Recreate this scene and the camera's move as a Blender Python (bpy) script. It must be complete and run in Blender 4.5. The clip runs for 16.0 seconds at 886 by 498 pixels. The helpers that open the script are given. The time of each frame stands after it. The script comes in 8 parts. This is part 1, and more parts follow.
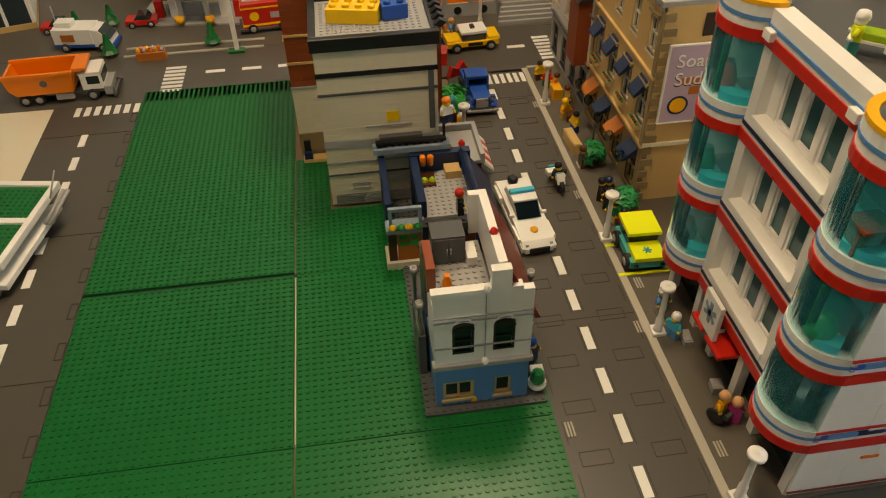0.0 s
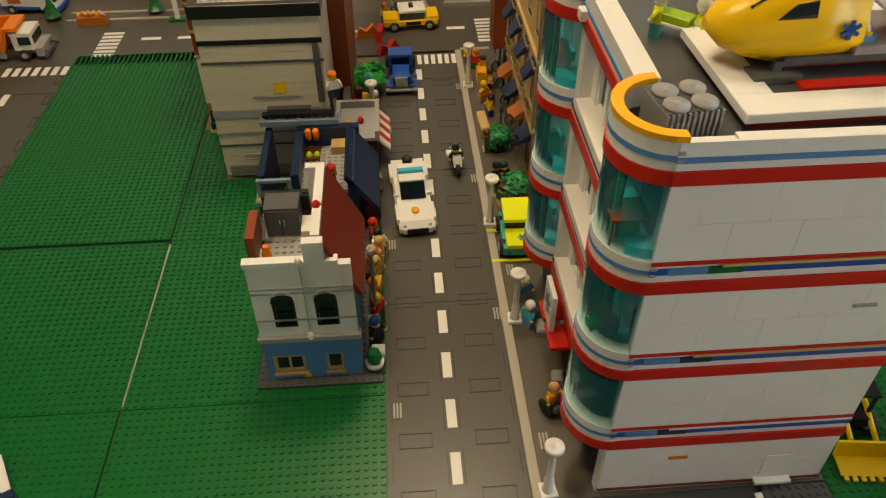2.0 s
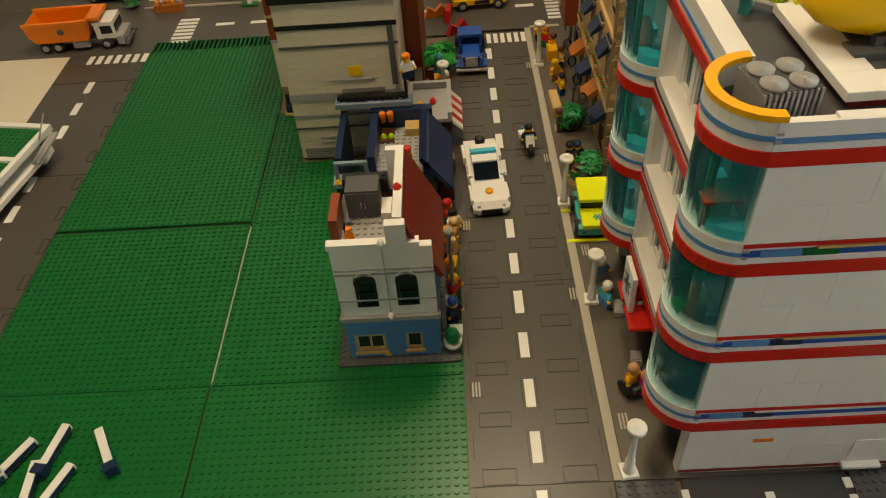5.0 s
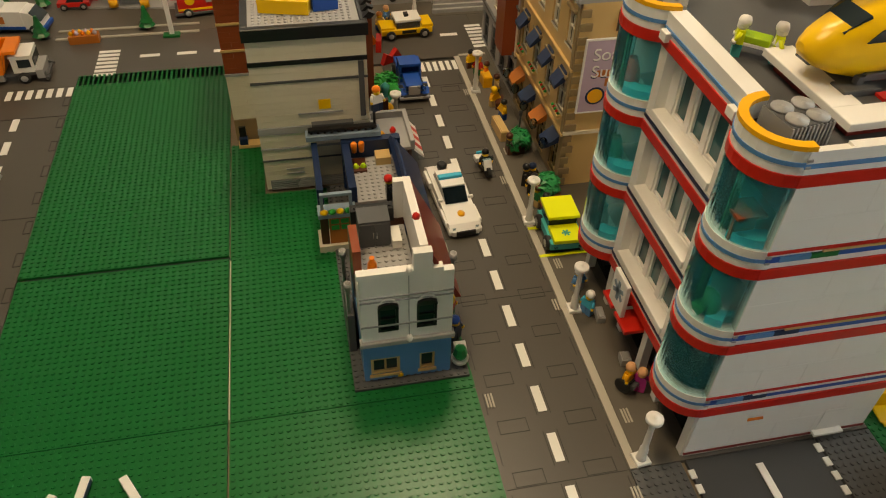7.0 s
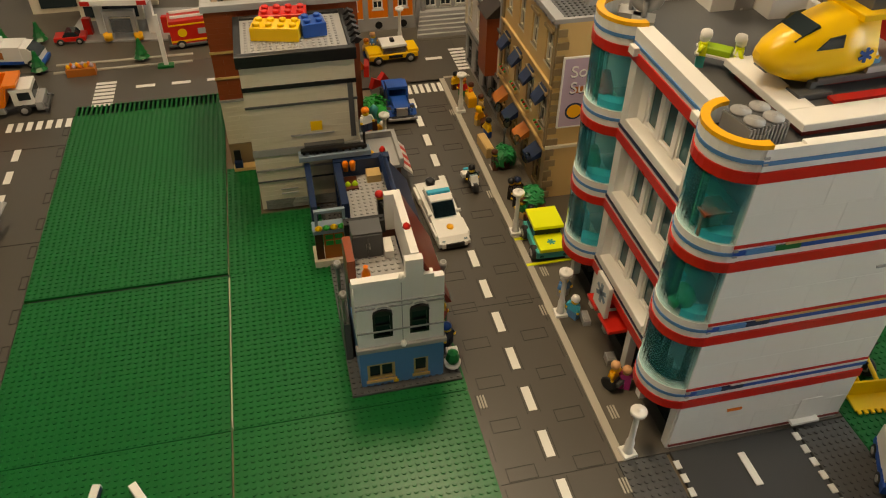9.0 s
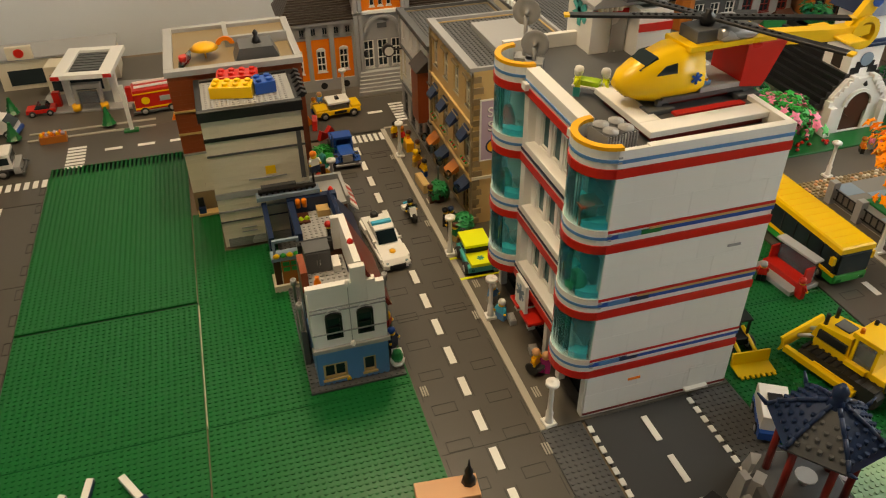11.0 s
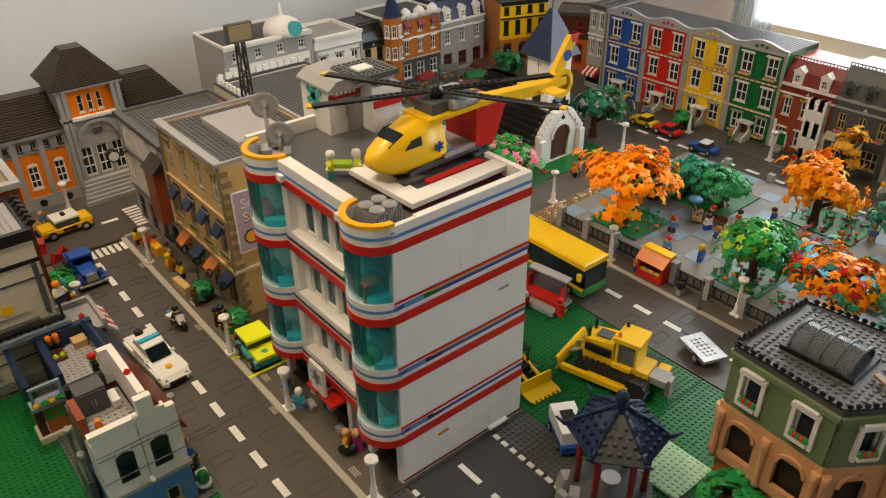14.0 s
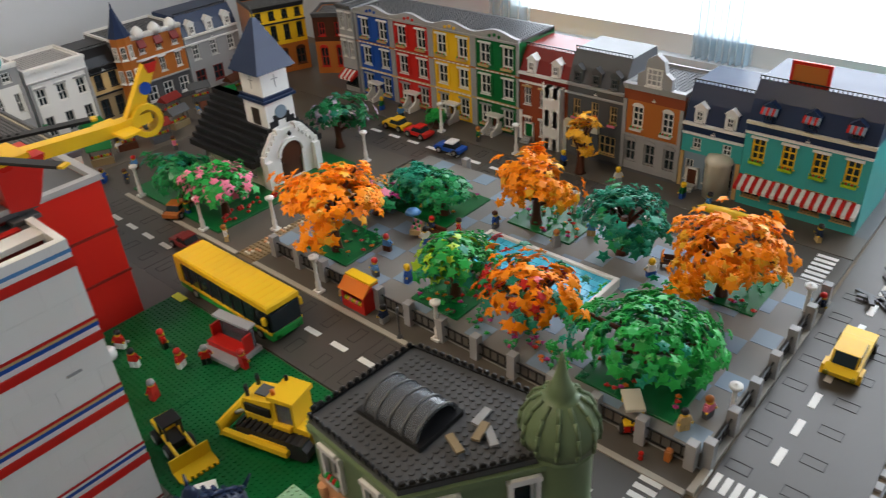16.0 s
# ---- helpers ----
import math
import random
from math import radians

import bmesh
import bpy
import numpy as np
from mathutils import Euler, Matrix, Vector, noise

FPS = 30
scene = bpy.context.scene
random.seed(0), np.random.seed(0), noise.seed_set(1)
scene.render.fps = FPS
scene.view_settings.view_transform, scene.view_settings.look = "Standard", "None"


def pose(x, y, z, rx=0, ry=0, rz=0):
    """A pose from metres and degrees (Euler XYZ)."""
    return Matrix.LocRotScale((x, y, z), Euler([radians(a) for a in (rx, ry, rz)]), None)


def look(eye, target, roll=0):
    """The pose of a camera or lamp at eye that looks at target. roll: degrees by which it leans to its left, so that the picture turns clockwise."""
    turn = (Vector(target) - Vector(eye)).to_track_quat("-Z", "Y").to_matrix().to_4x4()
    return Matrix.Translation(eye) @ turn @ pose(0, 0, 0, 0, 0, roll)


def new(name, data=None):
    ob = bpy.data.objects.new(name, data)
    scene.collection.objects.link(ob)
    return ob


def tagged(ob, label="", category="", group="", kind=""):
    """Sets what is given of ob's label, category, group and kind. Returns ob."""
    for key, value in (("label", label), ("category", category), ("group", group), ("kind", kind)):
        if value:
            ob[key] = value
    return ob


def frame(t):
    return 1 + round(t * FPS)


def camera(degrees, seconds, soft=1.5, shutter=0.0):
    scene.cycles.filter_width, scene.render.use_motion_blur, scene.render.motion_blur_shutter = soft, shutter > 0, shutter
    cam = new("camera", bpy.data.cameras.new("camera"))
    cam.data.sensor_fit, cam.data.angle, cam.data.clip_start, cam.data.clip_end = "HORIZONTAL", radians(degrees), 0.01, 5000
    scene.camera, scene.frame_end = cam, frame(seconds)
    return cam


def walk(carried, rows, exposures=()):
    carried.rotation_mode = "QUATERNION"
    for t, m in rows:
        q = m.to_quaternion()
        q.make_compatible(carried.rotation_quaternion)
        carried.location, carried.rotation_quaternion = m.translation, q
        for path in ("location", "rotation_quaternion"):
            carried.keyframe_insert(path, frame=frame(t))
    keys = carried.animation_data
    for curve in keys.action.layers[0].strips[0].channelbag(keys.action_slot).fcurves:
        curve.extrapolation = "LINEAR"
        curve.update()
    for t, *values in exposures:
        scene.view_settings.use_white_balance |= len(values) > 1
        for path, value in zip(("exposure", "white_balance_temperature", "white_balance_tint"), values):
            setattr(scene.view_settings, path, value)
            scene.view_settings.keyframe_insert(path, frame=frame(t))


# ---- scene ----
cam = camera(60.3, 16.0, soft=1.1, shutter=0.2)
PATH = [
    (0, (0.094, -0.462, 0.645), (0.287, 1.037, -0.665), -1.3),
    (0.5, (0.103, -0.464, 0.643), (0.314, 1.031, -0.669), -1.6),
    (1, (0.127, -0.463, 0.647), (0.42, 1.01, -0.674), -0.1),
    (1.5, (0.186, -0.47, 0.648), (0.403, 1.011, -0.678), -0.7),
    (2, (0.291, -0.482, 0.626), (0.391, 1.007, -0.705), -0.3),
    (2.5, (0.339, -0.486, 0.603), (0.355, 0.985, -0.753), -1.3),
    (3, (0.368, -0.482, 0.589), (0.313, 0.971, -0.784), -2.8),
    (3.5, (0.373, -0.482, 0.593), (0.288, 0.966, -0.784), -3.4),
    (4, (0.363, -0.482, 0.605), (0.256, 0.963, -0.774), -3.8),
    (4.5, (0.323, -0.482, 0.619), (0.212, 0.968, -0.754), -4.8),
    (7, (0.112, -0.498, 0.677), (0.434, 0.945, -0.669), 1.9),
    (7.5, (0.109, -0.498, 0.682), (0.435, 0.953, -0.656), 1.8),
    (8, (0.107, -0.498, 0.684), (0.442, 0.961, -0.642), 2.1),
    (8.5, (0.106, -0.507, 0.685), (0.444, 0.959, -0.632), 1.2),
    (11, (0.098, -0.703, 0.735), (0.567, 0.854, -0.43), -0.6),
    (11.5, (0.059, -0.682, 0.743), (0.804, 0.767, -0.416), 0.9),
    (12, (0.024, -0.666, 0.752), (0.916, 0.708, -0.395), 1.4),
    (12.5, (0.006, -0.664, 0.766), (0.974, 0.672, -0.366), 1.0),
    (13, (-0.002, -0.667, 0.771), (0.994, 0.681, -0.32), 0.6),
    (13.5, (0.015, -0.673, 0.774), (1.032, 0.689, -0.281), -0.9),
    (14, (0.069, -0.682, 0.767), (1.143, 0.642, -0.279), -0.8),
    (14.5, (0.154, -0.715, 0.77), (1.227, 0.613, -0.272), -1.1),
    (15, (0.243, -0.749, 0.771), (1.313, 0.581, -0.27), -2.8),
    (15.5, (0.335, -0.783, 0.764), (1.461, 0.496, -0.283), -3.5),
    (16, (0.436, -0.834, 0.749), (1.666, 0.321, -0.325), -3.9),
]
walk(cam, [(t, look(eye, target, roll)) for t, eye, target, roll in PATH],
     exposures=[(0, 0.03, 8000, 9), (1.5, 0.01, 8000, 8), (3.0, -0.13, 8000, 5), (4.2, -0.13, 8000, 5), (6.8, 0.0, 8000, 8), (8.7, 0.01, 8000, 9), (11, 0.07, 8000, 9), (14, 0.09, 7200, 12), (16, -0.06, 6400, 13)])

# ---- world, light ----
world = bpy.data.worlds.new("sky")
scene.world = world
world.use_nodes = True
wn = world.node_tree
sky = wn.nodes.new("ShaderNodeTexSky")
sky.sky_type, sky.sun_disc = "NISHITA", False
sky.sun_elevation, sky.sun_rotation = radians(35), radians(120)
wn.nodes["Background"].inputs["Strength"].default_value = 0.12
wn.links.new(sky.outputs[0], wn.nodes["Background"].inputs["Color"])


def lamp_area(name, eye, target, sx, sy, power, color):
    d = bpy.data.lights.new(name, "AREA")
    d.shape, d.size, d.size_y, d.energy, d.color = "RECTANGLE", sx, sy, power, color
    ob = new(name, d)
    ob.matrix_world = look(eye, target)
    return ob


# daylight through the window in the east wall, and the warm room lamp on the ceiling
lamp_area("window_daylight", (2.10, -0.35, 0.75), (0.9, -0.30, 0.1), 1.7, 1.0, 9.6, (0.80, 0.90, 1.0))
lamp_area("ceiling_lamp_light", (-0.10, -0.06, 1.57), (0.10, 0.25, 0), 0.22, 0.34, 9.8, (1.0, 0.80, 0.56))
# a second, unseen lamp, added as fill over the north end
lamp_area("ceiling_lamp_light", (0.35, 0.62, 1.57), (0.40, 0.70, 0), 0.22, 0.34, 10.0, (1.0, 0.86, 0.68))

# ---- materials ----
S, BH, PL = 0.008, 0.0096, 0.0032          # stud pitch, brick height, plate height
MATS = {}


def mat(name, color=(0.5, 0.5, 0.5), rough=0.3, metal=0.0, vary=0.06, scale=60.0, bump=0.02, trans=0.0, alpha=1.0, spec=0.35, dust=0.12):
    """Moulded plastic and the like: a base colour with slow and fine variation, dust in the gloss, faint relief."""
    if name in MATS:
        return MATS[name]
    m = bpy.data.materials.new(name)
    m.use_nodes = True
    n, l = m.node_tree.nodes, m.node_tree.links
    b = n["Principled BSDF"]
    tc = n.new("ShaderNodeTexCoord")
    n1, n2 = n.new("ShaderNodeTexNoise"), n.new("ShaderNodeTexNoise")
    n1.inputs["Scale"].default_value, n2.inputs["Scale"].default_value = scale * 0.25, scale * 8
    n1.inputs["Detail"].default_value, n2.inputs["Detail"].default_value = 3, 2
    geo, info = n.new("ShaderNodeNewGeometry"), n.new("ShaderNodeObjectInfo")
    for q in (n1, n2):
        l.new(tc.outputs["Object"], q.inputs["Vector"])
    add = n.new("ShaderNodeMath")
    add.operation = "ADD"
    l.new(n1.outputs["Fac"], add.inputs[0])
    l.new(geo.outputs["Random Per Island"], add.inputs[1])
    add2 = n.new("ShaderNodeMath")
    add2.operation = "ADD"
    l.new(add.outputs[0], add2.inputs[0])
    l.new(info.outputs["Random"], add2.inputs[1])
    mr = n.new("ShaderNodeMapRange")
    mr.inputs["From Min"].default_value, mr.inputs["From Max"].default_value = 0.4, 2.2
    mr.inputs["To Min"].default_value, mr.inputs["To Max"].default_value = 1 - vary, 1 + vary
    l.new(add2.outputs[0], mr.inputs["Value"])
    mx = n.new("ShaderNodeVectorMath")
    mx.operation = "SCALE"
    mx.inputs[0].default_value = color
    l.new(mr.outputs[0], mx.inputs["Scale"])
    l.new(mx.outputs[0], b.inputs["Base Color"])
    rr = n.new("ShaderNodeMapRange")
    rr.inputs["To Min"].default_value, rr.inputs["To Max"].default_value = rough - dust * 0.4, rough + dust
    l.new(n1.outputs["Fac"], rr.inputs["Value"])
    l.new(rr.outputs[0], b.inputs["Roughness"])
    bp = n.new("ShaderNodeBump")
    bp.inputs["Strength"].default_value, bp.inputs["Distance"].default_value = bump * 4, 0.0003
    l.new(n2.outputs["Fac"], bp.inputs["Height"])
    l.new(bp.outputs[0], b.inputs["Normal"])
    b.inputs["Metallic"].default_value = metal
    b.inputs["Specular IOR Level"].default_value = spec
    b.inputs["Transmission Weight"].default_value = trans
    b.inputs["Alpha"].default_value = alpha
    MATS[name] = m
    return m


GREEN = mat("green_plastic", (0.002, 0.125, 0.028), 0.27, vary=0.10, scale=14, spec=0.34)
BRIGHT_GREEN = mat("bright_green_plastic", (0.016, 0.31, 0.05), 0.32, vary=0.25)
LEAF = mat("leaf_green_plastic", (0.009, 0.21, 0.06), 0.34, vary=0.4)
TEAL_LEAF = mat("dark_teal_leaf_plastic", (0.010, 0.22, 0.135), 0.34, vary=0.4)
PALE_GREEN = mat("pale_green_plastic", (0.34, 0.55, 0.34), 0.35)
ROAD = mat("road_plate_grey", (0.078, 0.070, 0.060), 0.29, vary=0.14, scale=10, dust=0.14, spec=0.38)
SIDEROAD = mat("side_road_blue_grey", (0.050, 0.052, 0.054), 0.36, vary=0.08, scale=12)
GROOVE = mat("road_groove_dark", (0.035, 0.032, 0.03), 0.5)
WALKWAY = mat("sidewalk_grey", (0.10, 0.088, 0.072), 0.34, vary=0.08, scale=12)
CURB = mat("curb_light_grey", (0.40, 0.37, 0.31), 0.4)
PRINT = mat("white_road_print", (0.78, 0.77, 0.73), 0.35)
PARKSTONE = mat("park_stone_grey", (0.19, 0.18, 0.165), 0.42, vary=0.12)
WHITE = mat("white_plastic", (0.78, 0.77, 0.74), 0.28, vary=0.025, scale=20)
CREAM = mat("aged_white_plastic", (0.66, 0.60, 0.47), 0.34, vary=0.05)
BLACK = mat("black_plastic", (0.012, 0.012, 0.013), 0.28)
DGREY = mat("dark_grey_plastic", (0.085, 0.088, 0.092), 0.32)
LGREY = mat("light_grey_plastic", (0.33, 0.33, 0.33), 0.32)
SILVER = mat("pearl_silver_plastic", (0.42, 0.42, 0.43), 0.24, metal=0.45)
RED = mat("red_plastic", (0.55, 0.018, 0.012), 0.27)
DRED = mat("dark_red_plastic", (0.20, 0.016, 0.012), 0.3)
BROWN = mat("reddish_brown_plastic", (0.085, 0.026, 0.012), 0.32)
RUST = mat("rust_brick_plastic", (0.26, 0.055, 0.018), 0.33)
DBROWN = mat("dark_brown_plastic", (0.035, 0.024, 0.018), 0.4)
TAN = mat("tan_plastic", (0.56, 0.38, 0.16), 0.33, vary=0.09)
DTAN = mat("dark_tan_plastic", (0.26, 0.19, 0.10), 0.35, vary=0.09)
ORANGE = mat("orange_plastic", (0.80, 0.20, 0.012), 0.28)
DORANGE = mat("dark_orange_plastic", (0.44, 0.14, 0.025), 0.32)
LEAFORANGE = mat("orange_leaf_plastic", (0.98, 0.29, 0.004), 0.34, vary=0.2, spec=.2)
AMBER = mat("bright_light_orange_plastic", (0.85, 0.42, 0.02), 0.28)
YELLOW = mat("yellow_plastic", (0.82, 0.50, 0.015), 0.27)
NEON = mat("neon_yellow_plastic", (0.75, 0.82, 0.03), 0.3)
BLUE = mat("blue_plastic", (0.012, 0.075, 0.36), 0.28)
DBLUE = mat("dark_blue_plastic", (0.010, 0.024, 0.070), 0.3)
MBLUE = mat("medium_blue_plastic", (0.085, 0.24, 0.50), 0.3)
SANDBLUE = mat("sand_blue_plastic", (0.20, 0.27, 0.34), 0.33)
SANDGREEN = mat("olive_sand_green_plastic", (0.15, 0.21, 0.105), 0.27)
AZURE = mat("azure_plastic", (0.03, 0.42, 0.62), 0.28)
TEAL = mat("teal_plastic", (0.05, 0.38, 0.36), 0.3)
PINK = mat("pink_plastic", (0.78, 0.20, 0.32), 0.32)
MAGENTA = mat("magenta_plastic", (0.45, 0.03, 0.20), 0.32)
LAVENDER = mat("lavender_print", (0.46, 0.36, 0.48), 0.35)
NOUGAT = mat("nougat_plastic", (0.62, 0.33, 0.16), 0.33)
SKIN = mat("yellow_figure_plastic", (0.85, 0.52, 0.03), 0.3)
LIME = mat("lime_plastic", (0.35, 0.55, 0.02), 0.32)
TYRE = mat("rubber_black", (0.02, 0.02, 0.02), 0.6)
PANE = mat("dark_window_pane", (0.02, 0.03, 0.035), 0.06, vary=0.3, bump=0.0, dust=0.03)
HPANE = mat("dark_teal_window_pane", (0.03, 0.095, 0.105), 0.07, vary=0.3, bump=0.0, dust=0.03)
WALLP = mat("painted_room_wall", (0.64, 0.67, 0.70), 0.7, vary=0.03, scale=6, bump=0.1)
# ceiling is out of view; its dark colour holds down bounced light
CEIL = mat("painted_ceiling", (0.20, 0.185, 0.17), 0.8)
TABLE = mat("table_board", (0.20, 0.15, 0.10), 0.6, vary=0.15, scale=8)
FLOORM = mat("room_floor_boards", (0.16, 0.11, 0.07), 0.5, vary=0.15)


def glass(name, tint, gloss=0.06, body=None, cloud=0.0):
    """Clear tinted plastic: light passes and takes the tint, with a glossy skin."""
    m = bpy.data.materials.new(name)
    m.use_nodes = True
    n, l = m.node_tree.nodes, m.node_tree.links
    n.remove(n["Principled BSDF"])
    tr, gl, mx, fr = n.new("ShaderNodeBsdfTransparent"), n.new("ShaderNodeBsdfGlossy"), n.new("ShaderNodeMixShader"), n.new("ShaderNodeFresnel")
    tr.inputs["Color"].default_value = (*tint, 1)
    gl.inputs["Roughness"].default_value = gloss
    fr.inputs["IOR"].default_value = 1.38
    l.new(fr.outputs[0], mx.inputs[0])
    if body:
        df, m2 = n.new("ShaderNodeBsdfDiffuse"), n.new("ShaderNodeMixShader")
        df.inputs["Color"].default_value, m2.inputs[0].default_value = (*body, 1), cloud
        l.new(tr.outputs[0], m2.inputs[1])
        l.new(df.outputs[0], m2.inputs[2])
        l.new(m2.outputs[0], mx.inputs[1])
    else:
        l.new(tr.outputs[0], mx.inputs[1])
    l.new(gl.outputs[0], mx.inputs[2])
    l.new(mx.outputs[0], n["Material Output"].inputs["Surface"])
    return m


TGLASS = glass("transparent_light_blue", (0.76, 0.97, 0.99), body=(0.06, 0.66, 0.80), cloud=0.15)
TCYAN = mat("cyan_ring_plastic", (0.03, 0.60, 0.72), 0.12)
CLEAR = glass("clear_windscreen", (0.62, 0.74, 0.78))
SMOKE = glass("smoke_glass", (0.50, 0.53, 0.56), gloss=.03, body=(.30, .33, .37), cloud=.35)
WATER = mat("blue_pool_tile", (0.06, 0.46, 0.66), 0.12, vary=0.25)


def glow(name, color, strength):
    m = bpy.data.materials.new(name)
    m.use_nodes = True
    b = m.node_tree.nodes["Principled BSDF"]
    b.inputs["Base Color"].default_value = (*color, 1)
    b.inputs["Emission Color"].default_value = (*color, 1)
    b.inputs["Emission Strength"].default_value = strength
    return m


OUTSIDE = glow("bright_daylight_outside", (0.92, 0.97, 1.0), 3.0)
BULB = glow("lit_lamp_diffuser", (1.0, 0.84, 0.62), 4.0)


# ---- mesh tools ----
class Build:
    """Collects faces with material slots; becomes one mesh."""

    def __init__(self):
        self.v, self.f, self.m, self.s = [], [], [], []

    def face(self, idx, mi=0, smooth=False):
        self.f.append(idx)
        self.m.append(mi)
        self.s.append(smooth)

    def box(self, x0, x1, y0, y1, z0, z1, mi=0, top=0.0):
        """A block; top draws its upper face in on all sides."""
        k = len(self.v)
        t = top
        self.v += [(x0, y0, z0), (x1, y0, z0), (x1, y1, z0), (x0, y1, z0), (x0 + t, y0 + t, z1), (x1 - t, y0 + t, z1), (x1 - t, y1 - t, z1), (x0 + t, y1 - t, z1)]
        for q in ((3, 2, 1, 0), (4, 5, 6, 7), (0, 1, 5, 4), (1, 2, 6, 5), (2, 3, 7, 6), (3, 0, 4, 7)):
            self.face([k + i for i in q], mi)
        return self

    def cbox(self, x0, x1, y0, y1, z0, z1, mi=0, c=0.0006):
        """A block with chamfered upper edges."""
        k = len(self.v)
        for z, t in ((z0, 0), (z1 - c, 0), (z1, c)):
            self.v += [(x0 + t, y0 + t, z), (x1 - t, y0 + t, z), (x1 - t, y1 - t, z), (x0 + t, y1 - t, z)]
        self.face([k + 3, k + 2, k + 1, k], mi)
        self.face([k + 8, k + 9, k + 10, k + 11], mi)
        for r in (0, 4):
            for i in range(4):
                j = (i + 1) % 4
                self.face([k + r + i, k + r + j, k + r + 4 + j, k + r + 4 + i], mi)
        return self

    def tube(self, rings, mi=0, smooth=True, caps=True):
        """Rings of equal count, joined into a skin."""
        k, n = len(self.v), len(rings[0])
        for r in rings:
            self.v += [tuple(p) for p in r]
        for a in range(len(rings) - 1):
            for i in range(n):
                j = (i + 1) % n
                self.face([k + a * n + i, k + a * n + j, k + a * n + n + j, k + a * n + n + i], mi, smooth)
        if caps:
            self.face([k + i for i in reversed(range(n))], mi)
            self.face([k + (len(rings) - 1) * n + i for i in range(n)], mi)
        return self

    def lathe(self, prof, cx=0.0, cy=0.0, n=12, mi=0, axis="z", smooth=True):
        """A profile of (radius, height) turned round an axis through (cx, cy)."""
        rings = []
        for r, h in prof:
            ring = []
            for i in range(n):
                a = 2 * math.pi * i / n
                u, w = r * math.cos(a), r * math.sin(a)
                ring.append((cx + u, cy + w, h) if axis == "z" else (h, cx + u, cy + w) if axis == "x" else (cx + w, h, cy + u))
            rings.append(ring)
        return self.tube(rings, mi, smooth)

    def cyl(self, cx, cy, z0, z1, r, n=12, mi=0, axis="z"):
        return self.lathe([(r, z0), (r, z1)], cx, cy, n, mi, axis)

    def beam(self, a, b, r0, r1=None, n=6, mi=0):
        """A round bar from a to b."""
        a, b = Vector(a), Vector(b)
        r1 = r0 if r1 is None else r1
        d = (b - a).normalized()
        u = d.orthogonal().normalized()
        w = d.cross(u)
        rings = []
        for p, r in ((a, r0), (b, r1)):
            rings.append([p + u * (r * math.cos(2 * math.pi * i / n)) + w * (r * math.sin(2 * math.pi * i / n)) for i in range(n)])
        return self.tube(rings, mi)

    def prism(self, poly, a0, a1, axis="y", mi=0):
        """An outline pushed along an axis: (x, z) for y, (y, z) for x, (x, y) for z."""
        def p(u, w, a):
            return (u, a, w) if axis == "y" else (a, u, w) if axis == "x" else (u, w, a)
        rings = [[p(u, w, a0) for u, w in poly], [p(u, w, a1) for u, w in poly]]
        return self.tube(rings, mi, smooth=False)

    def studs(self, x0, y0, nx, ny, z, mi=0, n=8, r=0.0024, h=0.0018, skip=None):
        for i in range(nx):
            for j in range(ny):
                cx, cy = x0 + (i + 0.5) * S, y0 + (j + 0.5) * S
                if skip and skip(cx, cy):
                    continue
                k = len(self.v)
                for zz, rr in ((z, r), (z + h, r)):
                    self.v += [(cx + rr * math.cos(6.2832 * q / n), cy + rr * math.sin(6.2832 * q / n), zz) for q in range(n)]
                for q in range(n):
                    w = (q + 1) % n
                    self.face([k + q, k + w, k + n + w, k + n + q], mi, True)
                self.face([k + n + q for q in range(n)], mi)
        return self

    def moved(self, start, m):
        """Moves all that was added since start (a count of vertices)."""
        for i in range(start, len(self.v)):
            self.v[i] = tuple(m @ Vector(self.v[i]))
        return self

    def mesh(self, name, mats):
        me = bpy.data.meshes.new(name)
        me.from_pydata(self.v, [], self.f)
        for q in mats if isinstance(mats, (list, tuple)) else [mats]:
            me.materials.append(q)
        me.polygons.foreach_set("material_index", self.m)
        me.polygons.foreach_set("use_smooth", self.s)
        me.update()
        b = bmesh.new()
        b.from_mesh(me)
        bmesh.ops.recalc_face_normals(b, faces=b.faces)
        b.to_mesh(me)
        b.free()
        return me


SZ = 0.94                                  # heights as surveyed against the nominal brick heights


def plan(x, y):
    """From the nominal stud grid to the table as it is laid: east of the green plates the grid closes up a little."""
    px = x if x < .2 else .2 + (x - .2) * .935 if x < .4 else .387 + (x - .4) * .97
    return px, y * shrink_y(x)


def shrink_y(x):
    return 1 - .035 * min(max((x - .5) / .5, 0), 1)


def laid(at, turn, pitch=0.0, kind=""):
    """The place and scale of a thing on the table."""
    if kind == "structure":
        return Matrix.Diagonal((.97, 1, 1, 1)) @ pose(*at, pitch, 0, turn)
    x, y = plan(at[0], at[1])
    sx, sy = (.97 if at[0] > .3 else 1), shrink_y(at[0])
    if abs(math.sin(radians(turn))) > .7:
        sx, sy = sy, sx
    return pose(x, y, at[2] * SZ, pitch, 0, turn) @ Matrix.Diagonal((sx, sy, SZ, 1))


def thing(name, at=(0, 0, 0), turn=0.0, label="", category="", group="", kind="", pitch=0.0):
    ob = new(name)
    ob.empty_display_size = 0.01
    ob.matrix_world = laid(at, turn, pitch, kind)
    return tagged(ob, label, category, group, kind)


def part(name, bm, material, parent, label="", at=(0, 0, 0), turn=0.0):
    me = bm if isinstance(bm, bpy.types.Mesh) else bm.mesh(name, material)
    ob = new(name, me)
    ob.parent = parent
    if at != (0, 0, 0) or turn:
        ob.matrix_basis = pose(*at, 0, 0, turn)
    if label:
        ob["label"] = label
    return ob


